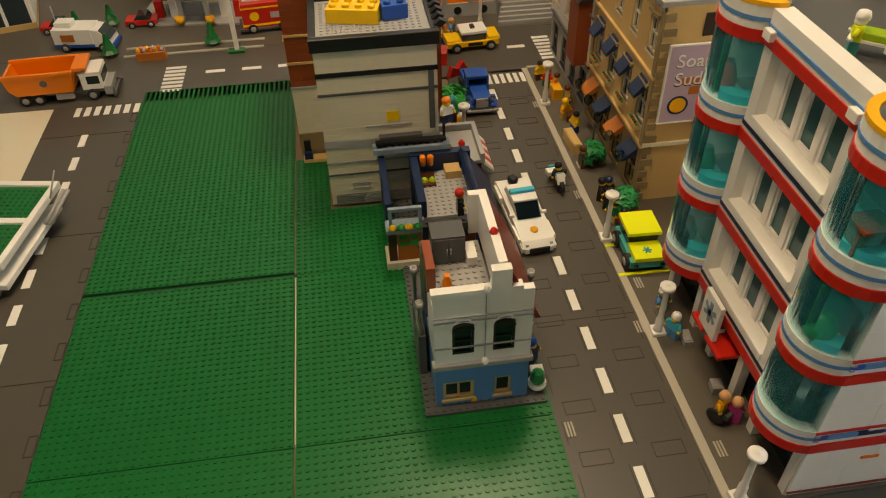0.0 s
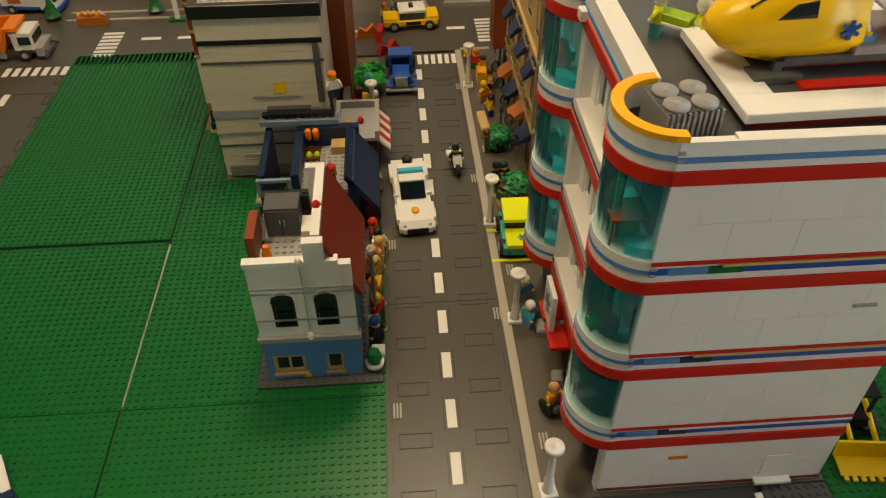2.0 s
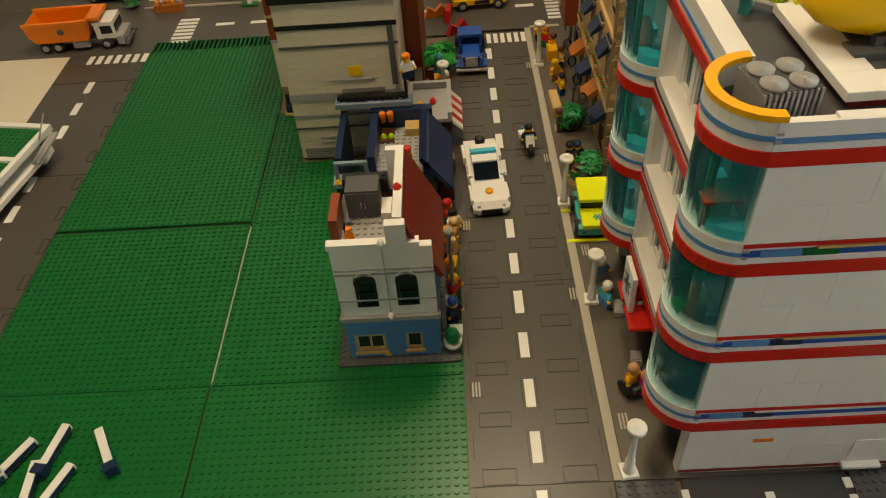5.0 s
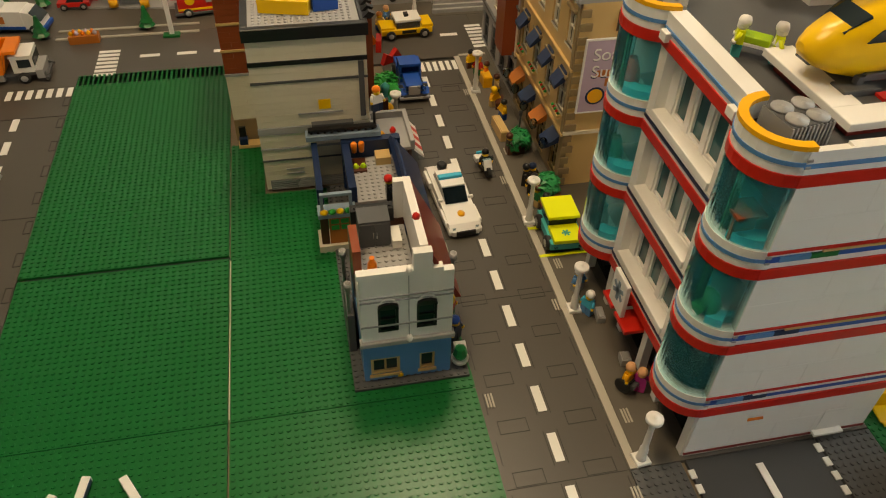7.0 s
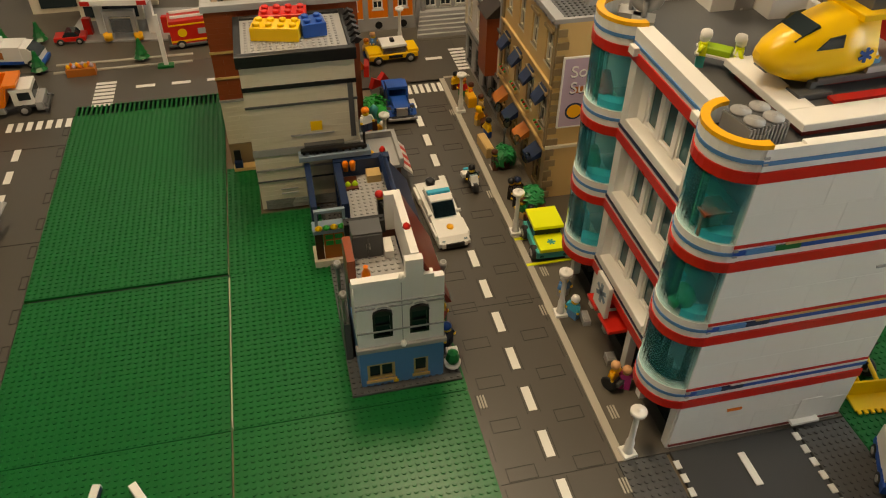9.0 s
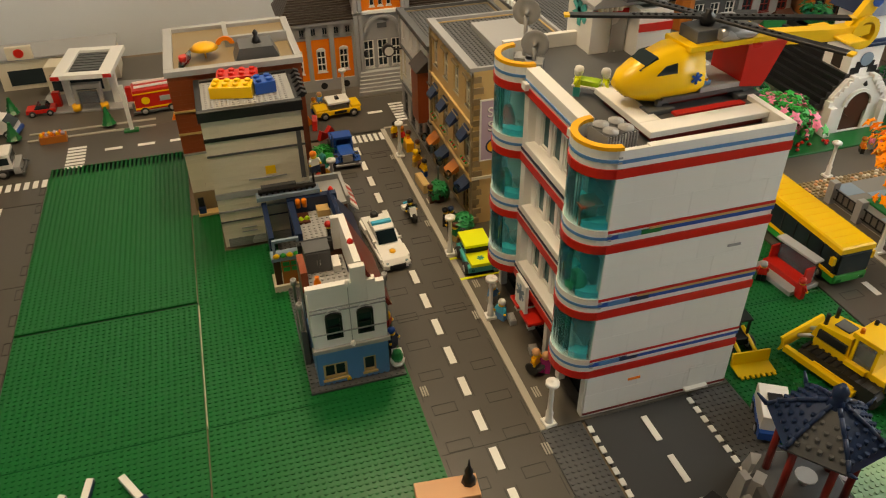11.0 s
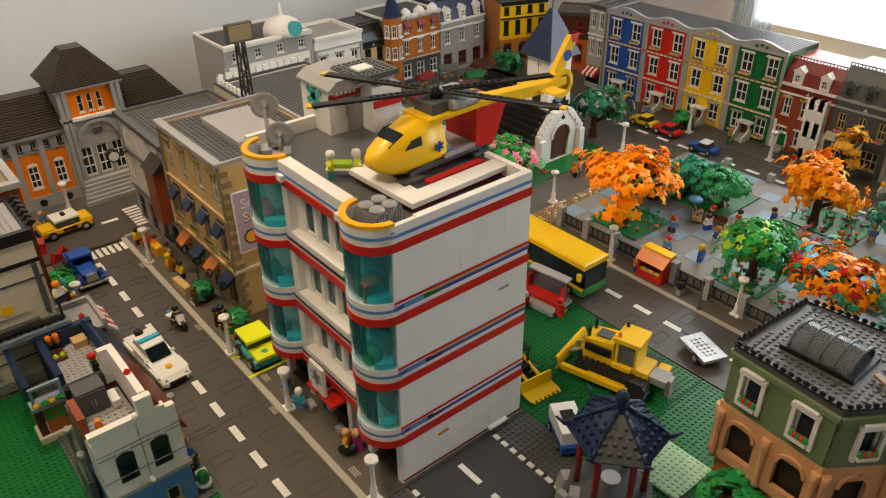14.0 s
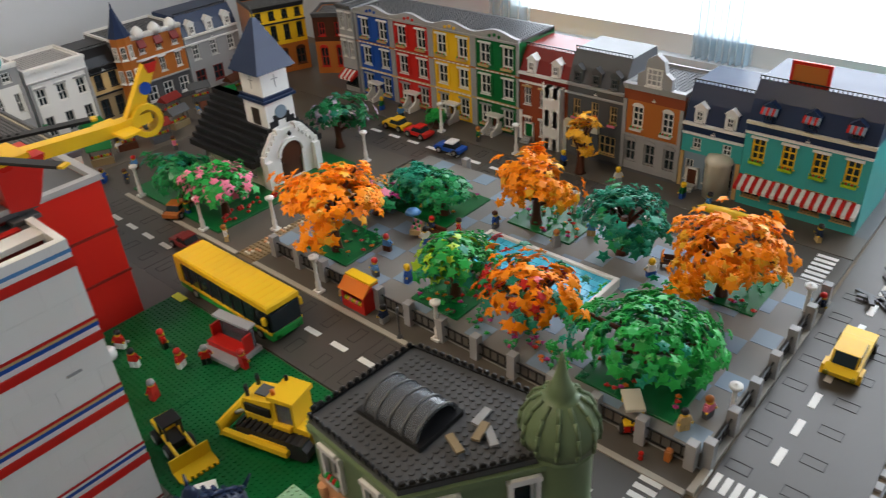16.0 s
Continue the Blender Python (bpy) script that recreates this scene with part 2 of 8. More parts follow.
def solid(name, bm, material, label="", category="", group="", kind="", at=(0, 0, 0), turn=0.0):
    """A thing that is one mesh."""
    ob = new(name, bm if isinstance(bm, bpy.types.Mesh) else bm.mesh(name, material))
    ob.matrix_world = laid(at, turn, 0, kind)
    return tagged(ob, label, category, group, kind)

# ---- room ----
X0, X1, Y0, Y1, Z0, Z1 = -1.7, 2.2, -1.9, 1.42, -0.75, 1.65
solid("floor", Build().box(X0, X1, Y0, Y1, Z0 - 0.05, Z0), FLOORM, "wooden floor under the table", "floor", kind="structure")
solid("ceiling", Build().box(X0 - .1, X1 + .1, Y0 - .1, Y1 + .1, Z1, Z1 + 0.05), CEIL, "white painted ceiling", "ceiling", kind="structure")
solid("wall_north", Build().box(X0 - .1, X1 + .1, Y1, Y1 + 0.1, Z0, Z1), WALLP, "pale grey painted wall behind the toy town", "wall", kind="structure")
solid("wall_south", Build().box(X0 - .1, X1 + .1, Y0 - 0.1, Y0, Z0, Z1), WALLP, "pale grey painted wall", "wall", kind="structure")
solid("wall_west", Build().box(X0 - 0.1, X0, Y0, Y1, Z0, Z1), WALLP, "pale grey painted wall", "wall", kind="structure")
WY0, WY1, WZ0, WZ1 = -1.25, 0.52, 0.12, 1.45
bm = Build()
bm.box(X1, X1 + 0.1, Y0, WY0, Z0, Z1).box(X1, X1 + 0.1, WY1, Y1, Z0, Z1).box(X1, X1 + 0.1, WY0, WY1, Z0, WZ0).box(X1, X1 + 0.1, WY0, WY1, WZ1, Z1)
solid("wall_east", bm, WALLP, "pale grey painted wall with a wide window", "wall", kind="structure")
win = thing("window_1", (X1 + 0.05, (WY0 + WY1) / 2, WZ0), label="wide bright white-framed window behind the street", category="window", kind="structure")
wh = (WY1 - WY0) / 2
bm = Build().box(-.02, .02, -wh, -wh + .05, 0, WZ1 - WZ0).box(-.02, .02, wh - .05, wh, 0, WZ1 - WZ0).box(-.02, .02, -wh + .05, wh - .05, 0, .05).box(-.02, .02, -wh + .05, wh - .05, WZ1 - WZ0 - .05, WZ1 - WZ0)
part("window_frame", bm, WHITE, win)
solid("backdrop", Build().box(2.9, 2.92, -3.5, 3.0, -1, 3.2), OUTSIDE, "bright overcast daylight outside the window", "backdrop", kind="structure")


def curtain(y0, y1):
    bm, n, rings = Build(), 60, []
    for i in range(n + 1):
        y = y0 + (y1 - y0) * i / n
        x = X1 - 0.045 + 0.012 * math.sin(i * 0.9) + 0.004 * math.sin(i * 2.3)
        rings.append([(x, y, -0.3), (x, y, 1.5), (x + .002, y, 1.5), (x + .002, y, -0.3)])
    bm.tube(rings)
    return bm


CURT = mat("sheer_blue_white_curtain", (0.62, 0.78, 0.88), 0.8, alpha=0.38)
solid("curtain", curtain(0.40, 0.66), CURT, "sheer pale blue curtain hanging beside the window", "curtain")
solid("curtain", curtain(-0.22, -0.08), CURT, "sheer pale blue curtain hanging in folds before the window", "curtain")
# the second panel is unseen and goes with the added north fill lamp
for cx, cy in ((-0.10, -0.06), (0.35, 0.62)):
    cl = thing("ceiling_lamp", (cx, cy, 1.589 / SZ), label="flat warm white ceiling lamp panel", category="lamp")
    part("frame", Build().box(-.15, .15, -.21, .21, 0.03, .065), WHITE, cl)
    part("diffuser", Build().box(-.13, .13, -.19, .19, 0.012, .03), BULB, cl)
bm = Build().box(-1.0, 2.1, -1.05, 1.36, -0.035, -0.0045)
for x in (-.95, 2.0):
    for y in (-1.0, 1.3):
        bm.box(x, x + .05, y, y + .05, Z0, -.035)
solid("ground", bm, TABLE, "brown wooden table board under the town", "table", kind="structure")


# ---- base plates and roads ----
def plate(x0, y0, nx, ny, material, label, top=0.0, name="baseplate", z0=-0.004, studded=True, skip=None):
    p = thing(name, (x0, y0, 0), label=label, category="baseplate", group="baseplates")
    w, d = nx * S, ny * S
    part("sheet", Build().cbox(0.0002, w - 0.0002, 0.0002, d - 0.0002, z0, top, c=0.0004), material, p)
    if studded:
        st = part("studs", Build().studs(0, 0, nx, ny, top, skip=skip), material, p)
        st["kind"] = "stuff"
    return p


solid("seam_strip", Build().box(.0, .0011, .004, .252, -.0044, .0006), CREAM, "pale gap strip between two green plates", "strip", kind="structure")
solid("seam_strip_dark", Build().box(-.257, .0, .2567, .2612, -.0044, -.0022), BLACK, "dark gap between two green plates", "strip", kind="structure")
GL = "green studded baseplate lying on the table"
for i, (x, y, nx, ny, dz) in enumerate(((-.257, .5175, 32, 31, 0.0), (-.257, .2613, 32, 32, 0.0008), (-.257, .0005, 32, 32, 0.0), (-.257, -.2565, 32, 32, 0.0006),
                                        (0.0005, .257, 6, 32, -0.0004), (0.048, .257, 12, 16, -0.0004), (0.0015, .0005, 33, 32, 0.0002), (0.0008, -.2565, 33, 32, 0.0009), (-.257, -.5135, 32, 32, 0), (0.0008, -.5135, 33, 32, 0.0))):
    plate(x, y, nx, ny, GREEN, GL, top=dz)
plate(.687, -.256, 32, 32, GREEN, GL)
plate(.687, 0.001, 32, 32, GREEN, GL, top=0.0004)
plate(.687, -.4325, 32, 22, GREEN, GL, top=-0.0004)
plate(.715, -.37, 10, 16, PALE_GREEN, "small pale green studded plate on the grass plate", top=0.0045, z0=0.0018)


def sheet(name, bm, material, label, cat):
    """A flat piece of the setting, drawn on the grid and laid on the table."""
    bm.v = [(*plan(x, y), z) for x, y, z in bm.v]
    return tagged(new(name, bm.mesh(name, material)), label, cat, kind="structure")


def flat(name, x0, x1, y0, y1, z, material, label, cat="road", z0=-0.0042):
    return sheet(name, Build().cbox(x0, x1, y0, y1, z0, z, c=0.0003), material, label, cat)


flat("road_main", .2662, .408, -.60, .735, 0.0, ROAD, "dark grey smooth toy road plates")
flat("road_west", -.40, -.2575, -.60, .735, -0.0002, ROAD, "dark grey smooth toy road plates")
flat("road_north", -.80, .66, .7355, .925, 0.0, ROAD, "dark grey smooth toy road plates")
flat("road_avenue", .946, 1.084, -.640, 1.0, 0.0, ROAD, "dark grey smooth toy road plates")
flat("road_south", .50, 2.05, -.80, -.6405, -0.0002, ROAD, "dark grey smooth toy road plates")
flat("road_east", 1.585, 1.728, -.640, 1.0, 0.0, ROAD, "dark grey smooth toy road plates")
flat("road_back", 1.0845, 1.5845, .70, .86, 0.0, ROAD, "dark grey smooth toy road plates")
flat("pavement_main", .4185, .47, -.128, .735, 0.001, WALKWAY, "smooth grey toy sidewalk beside the road", "pavement")
flat("kerb_main", .4082, .4183, -.128, .735, 0.0016, CURB, "pale grey kerb strip along the road", "kerb")
flat("kerb_main_end", .4183, .47, .735, .742, 0.0016, CURB, "pale grey kerb strip at the corner", "kerb")
flat("kerb_avenue", 1.0842, 1.094, -.640, .23, 0.0018, CURB, "pale grey kerb strip along the avenue", "kerb")
flat("kerb_avenue_church", 1.0842, 1.094, .285, .70, 0.0018, CURB, "pale grey kerb strip along the avenue", "kerb")
flat("pavement_avenue", 1.0942, 1.135, -.640, .23, 0.001, WALKWAY, "smooth grey toy sidewalk", "pavement")
flat("pavement_church", 1.0942, 1.585, .285, .70, 0.001, WALKWAY, "smooth grey toy sidewalk", "pavement")
flat("kerb_south", 1.0942, 1.585, -.650, -.6402, 0.0018, CURB, "pale grey kerb strip along the road", "kerb")
flat("pavement_east", 1.7282, 1.81, -.640, .86, 0.001, WALKWAY, "smooth grey toy sidewalk before the house row", "pavement")
flat("pavement_hospital", .4702, .686, -.128, .26, 0.0008, WALKWAY, "smooth grey plate under the hospital", "pavement")
flat("ground_block", .4702, .9458, .2605, .9, 0.0004, WALKWAY, "grey plates under the street block", "pavement")
flat("ground_station", -.80, 1.0, .9255, 1.35, 0.0004, WALKWAY, "grey plates round the station", "pavement")
flat("ground_behind", .945, 2.05, .8605, 1.35, -0.0006, WALKWAY, "grey plates under the far houses", "pavement")
flat("ground_row", 1.8102, 2.05, -.64, .86, 0.0006, DGREY, "grey plates under the house row", "pavement")
flat("park_ground", 1.135, 1.585, -.6395, .23, 0.0012, LGREY, "light grey tiled park square", "pavement")
flat("path_wooden", 1.094, 1.5, .2302, .2848, 0.0008, DTAN, "brown and white cobbled park entrance path", "pavement")
flat("ground_south", .686, .946, -.64, -.4330, -0.0002, WALKWAY, "grey plates under the corner house", "pavement")
flat("ground_front", .272, .50, -1.0, -.6005, -0.0012, ROAD, "dark grey smooth toy road plates", "road")
flat("ground_sand", -.9, -.4005, .30, .735, -0.0006, CREAM, "pale cream sheet beside the road", "ground")
flat("ground_west", -1.0, -.4005, -.6, .2995, -0.0008, DGREY, "dark plates beside the west road", "ground")

# the side road in front of the hospital
flat("road_side", .470, .620, -.60, -.1285, 0.0002, SIDEROAD, "blue-grey smooth toy side road")
for x0, nx, lab in ((.4085, 7, "dark grey studded sidewalk plate"), (.6225, 8, "dark grey studded sidewalk plate")):
    plate(x0, -.1285 - 16 * S, nx, 16, DGREY, lab, top=0.0004, name="sidewalk_plate")


# road print and grooves
def marks(name, boxes, material, label, z=0.0):
    bm = Build()
    for x0, x1, y0, y1 in boxes:
        bm.box(x0, x1, y0, y1, z - 0.001, z + 0.0005)
    return sheet(name, bm, material, label, "road marking")


def outline(x0, x1, y0, y1, w=0.0008):
    return [(x0, x1, y0, y0 + w), (x0, x1, y1 - w, y1), (x0, x0 + w, y0 + w, y1 - w), (x1 - w, x1, y0 + w, y1 - w)]


def dashes_y(x, ya, yb, phase, step=.064):
    y, out = ya + phase, []
    while y + .034 < yb:
        out.append((x - .0052, x + .0052, y, y + .034))
        y += step
    return out


dm = dashes_y(.338, -.602, .73, 0, .062)
marks("road_dash", dm, PRINT, "white printed centre dashes on the road")
dw = dashes_y(-.331, -.5, .69, .018)
marks("road_dash", dw, PRINT, "white printed centre dashes on the west road")
da = dashes_y(1.020, -.60, .95, .05)
marks("road_dash", da, PRINT, "white printed centre dashes on the avenue")
de = dashes_y(1.656, -.52, .62, .02)
marks("road_dash", de, PRINT, "white printed centre dashes on the far street")
ds = [(x, x + .034, -.713, -.703) for x in np.arange(1.20, 1.68, .064)]
marks("road_dash", ds, PRINT, "white printed centre dashes on the south road")
dn = [(x, x + .034, .817, .827) for x in list(np.arange(-.16, .16, .064)) + [.40, .20]]
marks("road_dash", dn, PRINT, "white printed centre dashes on the north road")
side = [(.541, .549, -.186, -.146), (.541, .549, -.250, -.210), (.541, .549, -.314, -.274)]
for k in range(8):
    side += [(.4668, .4735, -.150 - k * .0165, -.140 - k * .0165), (.6145, .6215, -.146 - k * .0165, -.136 - k * .0165)]
marks("road_dash", side, PRINT, "white dashes on the side road by the hospital", z=0.0012)
cross = [(-.362 + k * .0158, -.353 + k * .0158, .700, .728) for k in range(7)]
cross += [(-.232, -.196, .760 + k * .0138, .7685 + k * .0138) for k in range(7)]
cross += [(.375 + k * .0125, .3825 + k * .0125, .690, .722) for k in range(-3, 3)]
cross += [(.455, .487, .765 + k * .0138, .7735 + k * .0138) for k in range(7)]
marks("zebra_crossing", cross, PRINT, "white printed zebra crossing bars")
cross = [(1.045 - .0155 * k, 1.054 - .0155 * k, -.615, -.585) for k in range(-2, 5)]
cross += [(1.115, 1.145, -.735 + k * .0138, -.7265 + k * .0138) for k in range(0, 7)]
cross += [(1.60 + k * .0155, 1.609 + k * .0155, -.62, -.585) for k in range(8)]
cross += [(1.60 + k * .0155, 1.609 + k * .0155, .60, .63) for k in range(8)]
marks("zebra_crossing", cross, PRINT, "white printed zebra crossing bars")
marks("parking_line", [(.4085, .475, .244, .249), (.4085, .475, .188, .193), (.93, .945, .23, .26)], NEON, "yellow printed parking lines", z=0.0017)
gr = []
for k in range(-8, 11):
    y = .018 + k * .062
    gr += outline(.282, .316, y - .021, y - .004) + outline(.361, .395, y - .021, y - .004)
    gr += outline(.3295, .3465, y - .004, y + .038)[2:]
    gr += [(.2745, .2753, y + .006, y + .034), (.403, .4038, y + .006, y + .034)]
marks("road_groove", gr, GROOVE, "dark moulded outlines in the road plates", z=-0.0001)
gr = []
for k in range(-3, 11):
    y = .03 + k * .064
    gr += outline(-.268, -.2585, y, y + .026) + outline(.962, .996, y, y + .018) + outline(1.04, 1.074, y, y + .018)
    gr += outline(1.60, 1.634, y, y + .018) + outline(1.68, 1.714, y, y + .018)
for k in range(8):
    x = 1.16 + k * .064
    gr += outline(x, x + .018, -.69, -.66) + outline(x, x + .018, -.76, -.73)
for y in (.128, .384, .640, -.128, -.384):
    gr.append((.272, .408, y - .0003, y + .0003))
for y in (-.384, -.128, .128, .384, .64):
    gr += [(.946, 1.084, y - .0003, y + .0003), (1.585, 1.728, y - .0003, y + .0003), (-.4, -.2575, y - .0003, y + .0003)]
marks("road_groove", gr, GROOVE, "dark moulded outlines in the road plates", z=-0.0001)
dr = []
for x, y in ((.400, -.165), (.4245, -.075), (.4, .095), (.4245, .165), (.4, .35), (.424, .42), (.4, .60), (.2765, -.03), (.2765, .22), (.2765, .48)):
    for k in range(3):
        dr.append((x + k * .0035, x + k * .0035 + .002, y, y + .018))
marks("drain_grille", dr, CURB, "small pale drain grilles printed on the road", z=0.0012)

# ---- building tools ----
CACHE = {}


def shared(key, make):
    if key not in CACHE:
        CACHE[key] = make()
    return CACHE[key]


def window(parent, x, y, z, w, h, fm=WHITE, cols=2, rows=2, pane=PANE, arch=False, sill=True, name="window"):
    """A framed window in the plane y, its sill at z, looking to -y."""
    def frame_mesh():
        b, t = Build(), min(0.0032, w * .13)
        b.box(-w / 2, -w / 2 + t, 0, .005, 0, h).box(w / 2 - t, w / 2, 0, .005, 0, h).box(-w / 2 + t, w / 2 - t, 0, .005, h - t, h).box(-w / 2 + t, w / 2 - t, 0, .005, 0, t)
        for k in range(1, cols):
            c = -w / 2 + w * k / cols
            b.box(c - t * .35, c + t * .35, .0006, .0046, t, h - t)
        for k in range(1, rows):
            c = h * k / rows
            b.box(-w / 2 + t, w / 2 - t, .0004, .0048, c - t * .35, c + t * .35)
        if arch:
            n = 8
            out = [(w / 2 * math.cos(math.pi * i / n), h + w * .32 * math.sin(math.pi * i / n)) for i in range(n + 1)]
            b.prism(out, -.0042, .005, "y")
        if sill:
            b.box(-w / 2 - .002, w / 2 + .002, -.003, .004, -.0032, 0)
        return b.mesh("window_frame", fm)
    key = ("w", round(w, 4), round(h, 4), fm.name, cols, rows, arch, sill)
    f = part(name, shared(key, frame_mesh), fm, parent, at=(x, y, z))
    pm = shared(("p", round(w, 4), round(h, 4), pane.name), lambda: Build().box(-w / 2 + .0008, w / 2 - .0008, .0028, .0036, .0008, h - .0008).mesh("pane", pane))
    part("pane", pm, pane, f)
    return f


def pierced(x0, x1, y0, y1, z0, z1, holes, mi=0, b=None):
    """A wall from x0 to x1 with holes (cx, zb, w, h) that go through it."""
    b = b or Build()
    x = x0
    for cx, zb, w, h in sorted(holes):
        if cx - w / 2 > x:
            b.box(x, cx - w / 2, y0, y1, z0, z1, mi)
        if zb > z0:
            b.box(cx - w / 2, cx + w / 2, y0, y1, z0, zb, mi)
        if zb + h < z1:
            b.box(cx - w / 2, cx + w / 2, y0, y1, zb + h, z1, mi)
        x = cx + w / 2
    if x < x1:
        b.box(x, x1, y0, y1, z0, z1, mi)
    return b


def arc(b, cx, cy, r0, r1, z0, z1, a0, a1, n=14, mi=0, smooth=True):
    """A curved wall piece round (cx, cy), angles in degrees."""
    rings = []
    for i in range(n + 1):
        a = radians(a0 + (a1 - a0) * i / n)
        c, s = math.cos(a), math.sin(a)
        rings.append([(cx + r0 * c, cy + r0 * s, z0), (cx + r1 * c, cy + r1 * s, z0), (cx + r1 * c, cy + r1 * s, z1), (cx + r0 * c, cy + r0 * s, z1)])
    b.tube(rings, mi, smooth=False)
    return b


def courses(parent, x0, x1, y, z0, z1, length, material, depth=0.0012, high=BH, name="brick"):
    """Single bricks in running bond on the plane y, proud of it by depth, looking to -y."""
    rows = max(1, round((z1 - z0) / high))
    high = (z1 - z0) / rows
    for r in range(rows):
        x = x0 - (0.5 * length if r % 2 else 0)
        while x < x1 - 1e-6:
            a, c = max(x, x0), min(x + length, x1)
            if c - a > .002:
                w = round(c - a, 4)
                me = shared(("brick", w, round(high, 4), material.name, depth), lambda: Build().box(0.00012, w - .00012, -depth, 0.0008, .00012, high - .00012).mesh(name, material))
                o = part(name, me, material, parent, at=(a, y + random.uniform(-.00008, .00008), z0 + r * high))
            x += length


def text_on(parent, name, body, size, material, at, rot, label=""):
    c = bpy.data.curves.new(name, "FONT")
    c.body, c.size, c.extrude, c.align_x = body, size, 0.0004, "CENTER"
    c.materials.append(material)
    ob = new(name, c)
    ob.parent = parent
    ob.matrix_basis = pose(*at, *rot)
    if label:
        ob["label"] = label
    return ob


# ---- hospital ----
HX0, HX1, HY0, HY1 = .468, .678, -.1235, .20
hosp = thing("hospital", (HX0, HY0, 0), label="tall white toy hospital with red stripes and round glass towers", category="building")
hosp.scale = (.97, 1, 1)
HW, HD = HX1 - HX0, HY1 - HY0
TOP, ROOF = .379, .361 / SZ               # parapet, and the roof deck on the nominal grid
LEVELS = (.0705, .163, .2555, .348)        # lower edge of each red stripe
# walls (local: x to the east, y to the north)
part("side_wall", Build().box(.0, HW, .0, .008, .0012, .3765), WHITE, hosp, "white side wall with coloured stripes")
part("back_wall", Build().box(.0, HW, HD - .008, HD, .0012, .3765), WHITE, hosp)
part("east_wall", Build().box(HW - .008, HW, .008, HD - .008, .0012, .3765), WHITE, hosp)
part("roof", Build().box(.0, HW - .008, .008, HD - .008, .352, .361), DGREY, hosp, "grey flat roof")
for lvl in LEVELS[:3]:
    part("floor_slab", Build().box(.008, HW - .008, .008, HD - .008, lvl, lvl + .006), LGREY, hosp)
part("inner_wall", Build().box(.055, .06, .008, HD - .008, .002, .352), WHITE, hosp)
# stripes on the south side: thick red, then blue, then thin red
for i, z in enumerate(LEVELS):
    part("red_band", Build().box(-.0006, HW + .0006, -.0022, -.0002, z, z + .0105), RED, hosp, "red stripe")
    if i < 3:
        part("blue_band", Build().box(-.0004, HW + .0004, -.0018, -.0002, z + .0180, z + .0228), BLUE, hosp, "dark blue stripe")
        part("thin_red_band", Build().box(-.0004, HW + .0004, -.0018, -.0002, z + .0262, z + .0292), RED, hosp, "thin red stripe")
        part("tan_band", Build().box(.05, HW + .0004, -.0018, -.0002, z + .0230, z + .0255), TAN if i else WHITE, hosp)
        part("band_brick", Build().box(.012, .04, -.0022, -.0002, z + .0178, z + .023), MBLUE, hosp)
        part("band_brick", Build().box(.040, .065, -.0022, -.0002, z + .0178, z + .023), DBLUE if i < 2 else GREEN, hosp)
part("azure_band", Build().box(-.0004, HW + .0004, -.0018, -.0002, .3645, .3682), MBLUE, hosp, "light blue stripe")
part("thin_red_band", Build().box(-.0004, HW + .0004, -.0018, -.0002, .0055, .0085), DRED, hosp, "thin dark red stripe")
part("orange_brick", Build().box(.058, .075, -.0024, -.0002, .0505, .0537), ORANGE, hosp, "single orange brick in the wall")
part("grey_brick", Build().box(.160, .177, -.0024, -.0002, .2320, .2350), LGREY, hosp, "single grey plate in the wall")
part("recess_panel", Build().box(.150, .176, -.0019, -.0002, .0087, .045), WHITE, hosp)
part("recess_sill", Build().box(.146, .18, -.008, -.0002, .0087, .012), WHITE, hosp)
for z0, z1 in ((.0087, .0702), (.1000, .1627), (.1925, .2552), (.2850, .3477)):
    courses(hosp, 0, HW, -.0001, z0, z1, .048, WHITE, depth=.0011, high=.036, name="wall_panel")
courses(hosp, 0, HW, -.0001, .3587, .3643, .064, WHITE, depth=.0011, name="wall_panel")
courses(hosp, 0, HW, -.0001, .3684, TOP, .064, WHITE, depth=.0011, name="wall_panel")
part("rear_wing", Build().box(.09, HW, HD, HD + .035, .0012, .361), WHITE, hosp)
# parapet caps
part("parapet", Build().box(.036, HW, 0, .008, .3765, TOP), WHITE, hosp)
part("parapet", Build().box(HW - .008, HW, .008, HD, .3765, TOP), WHITE, hosp)
part("parapet", Build().box(.036, HW - .008, HD - .008, HD, .3765, TOP), WHITE, hosp)

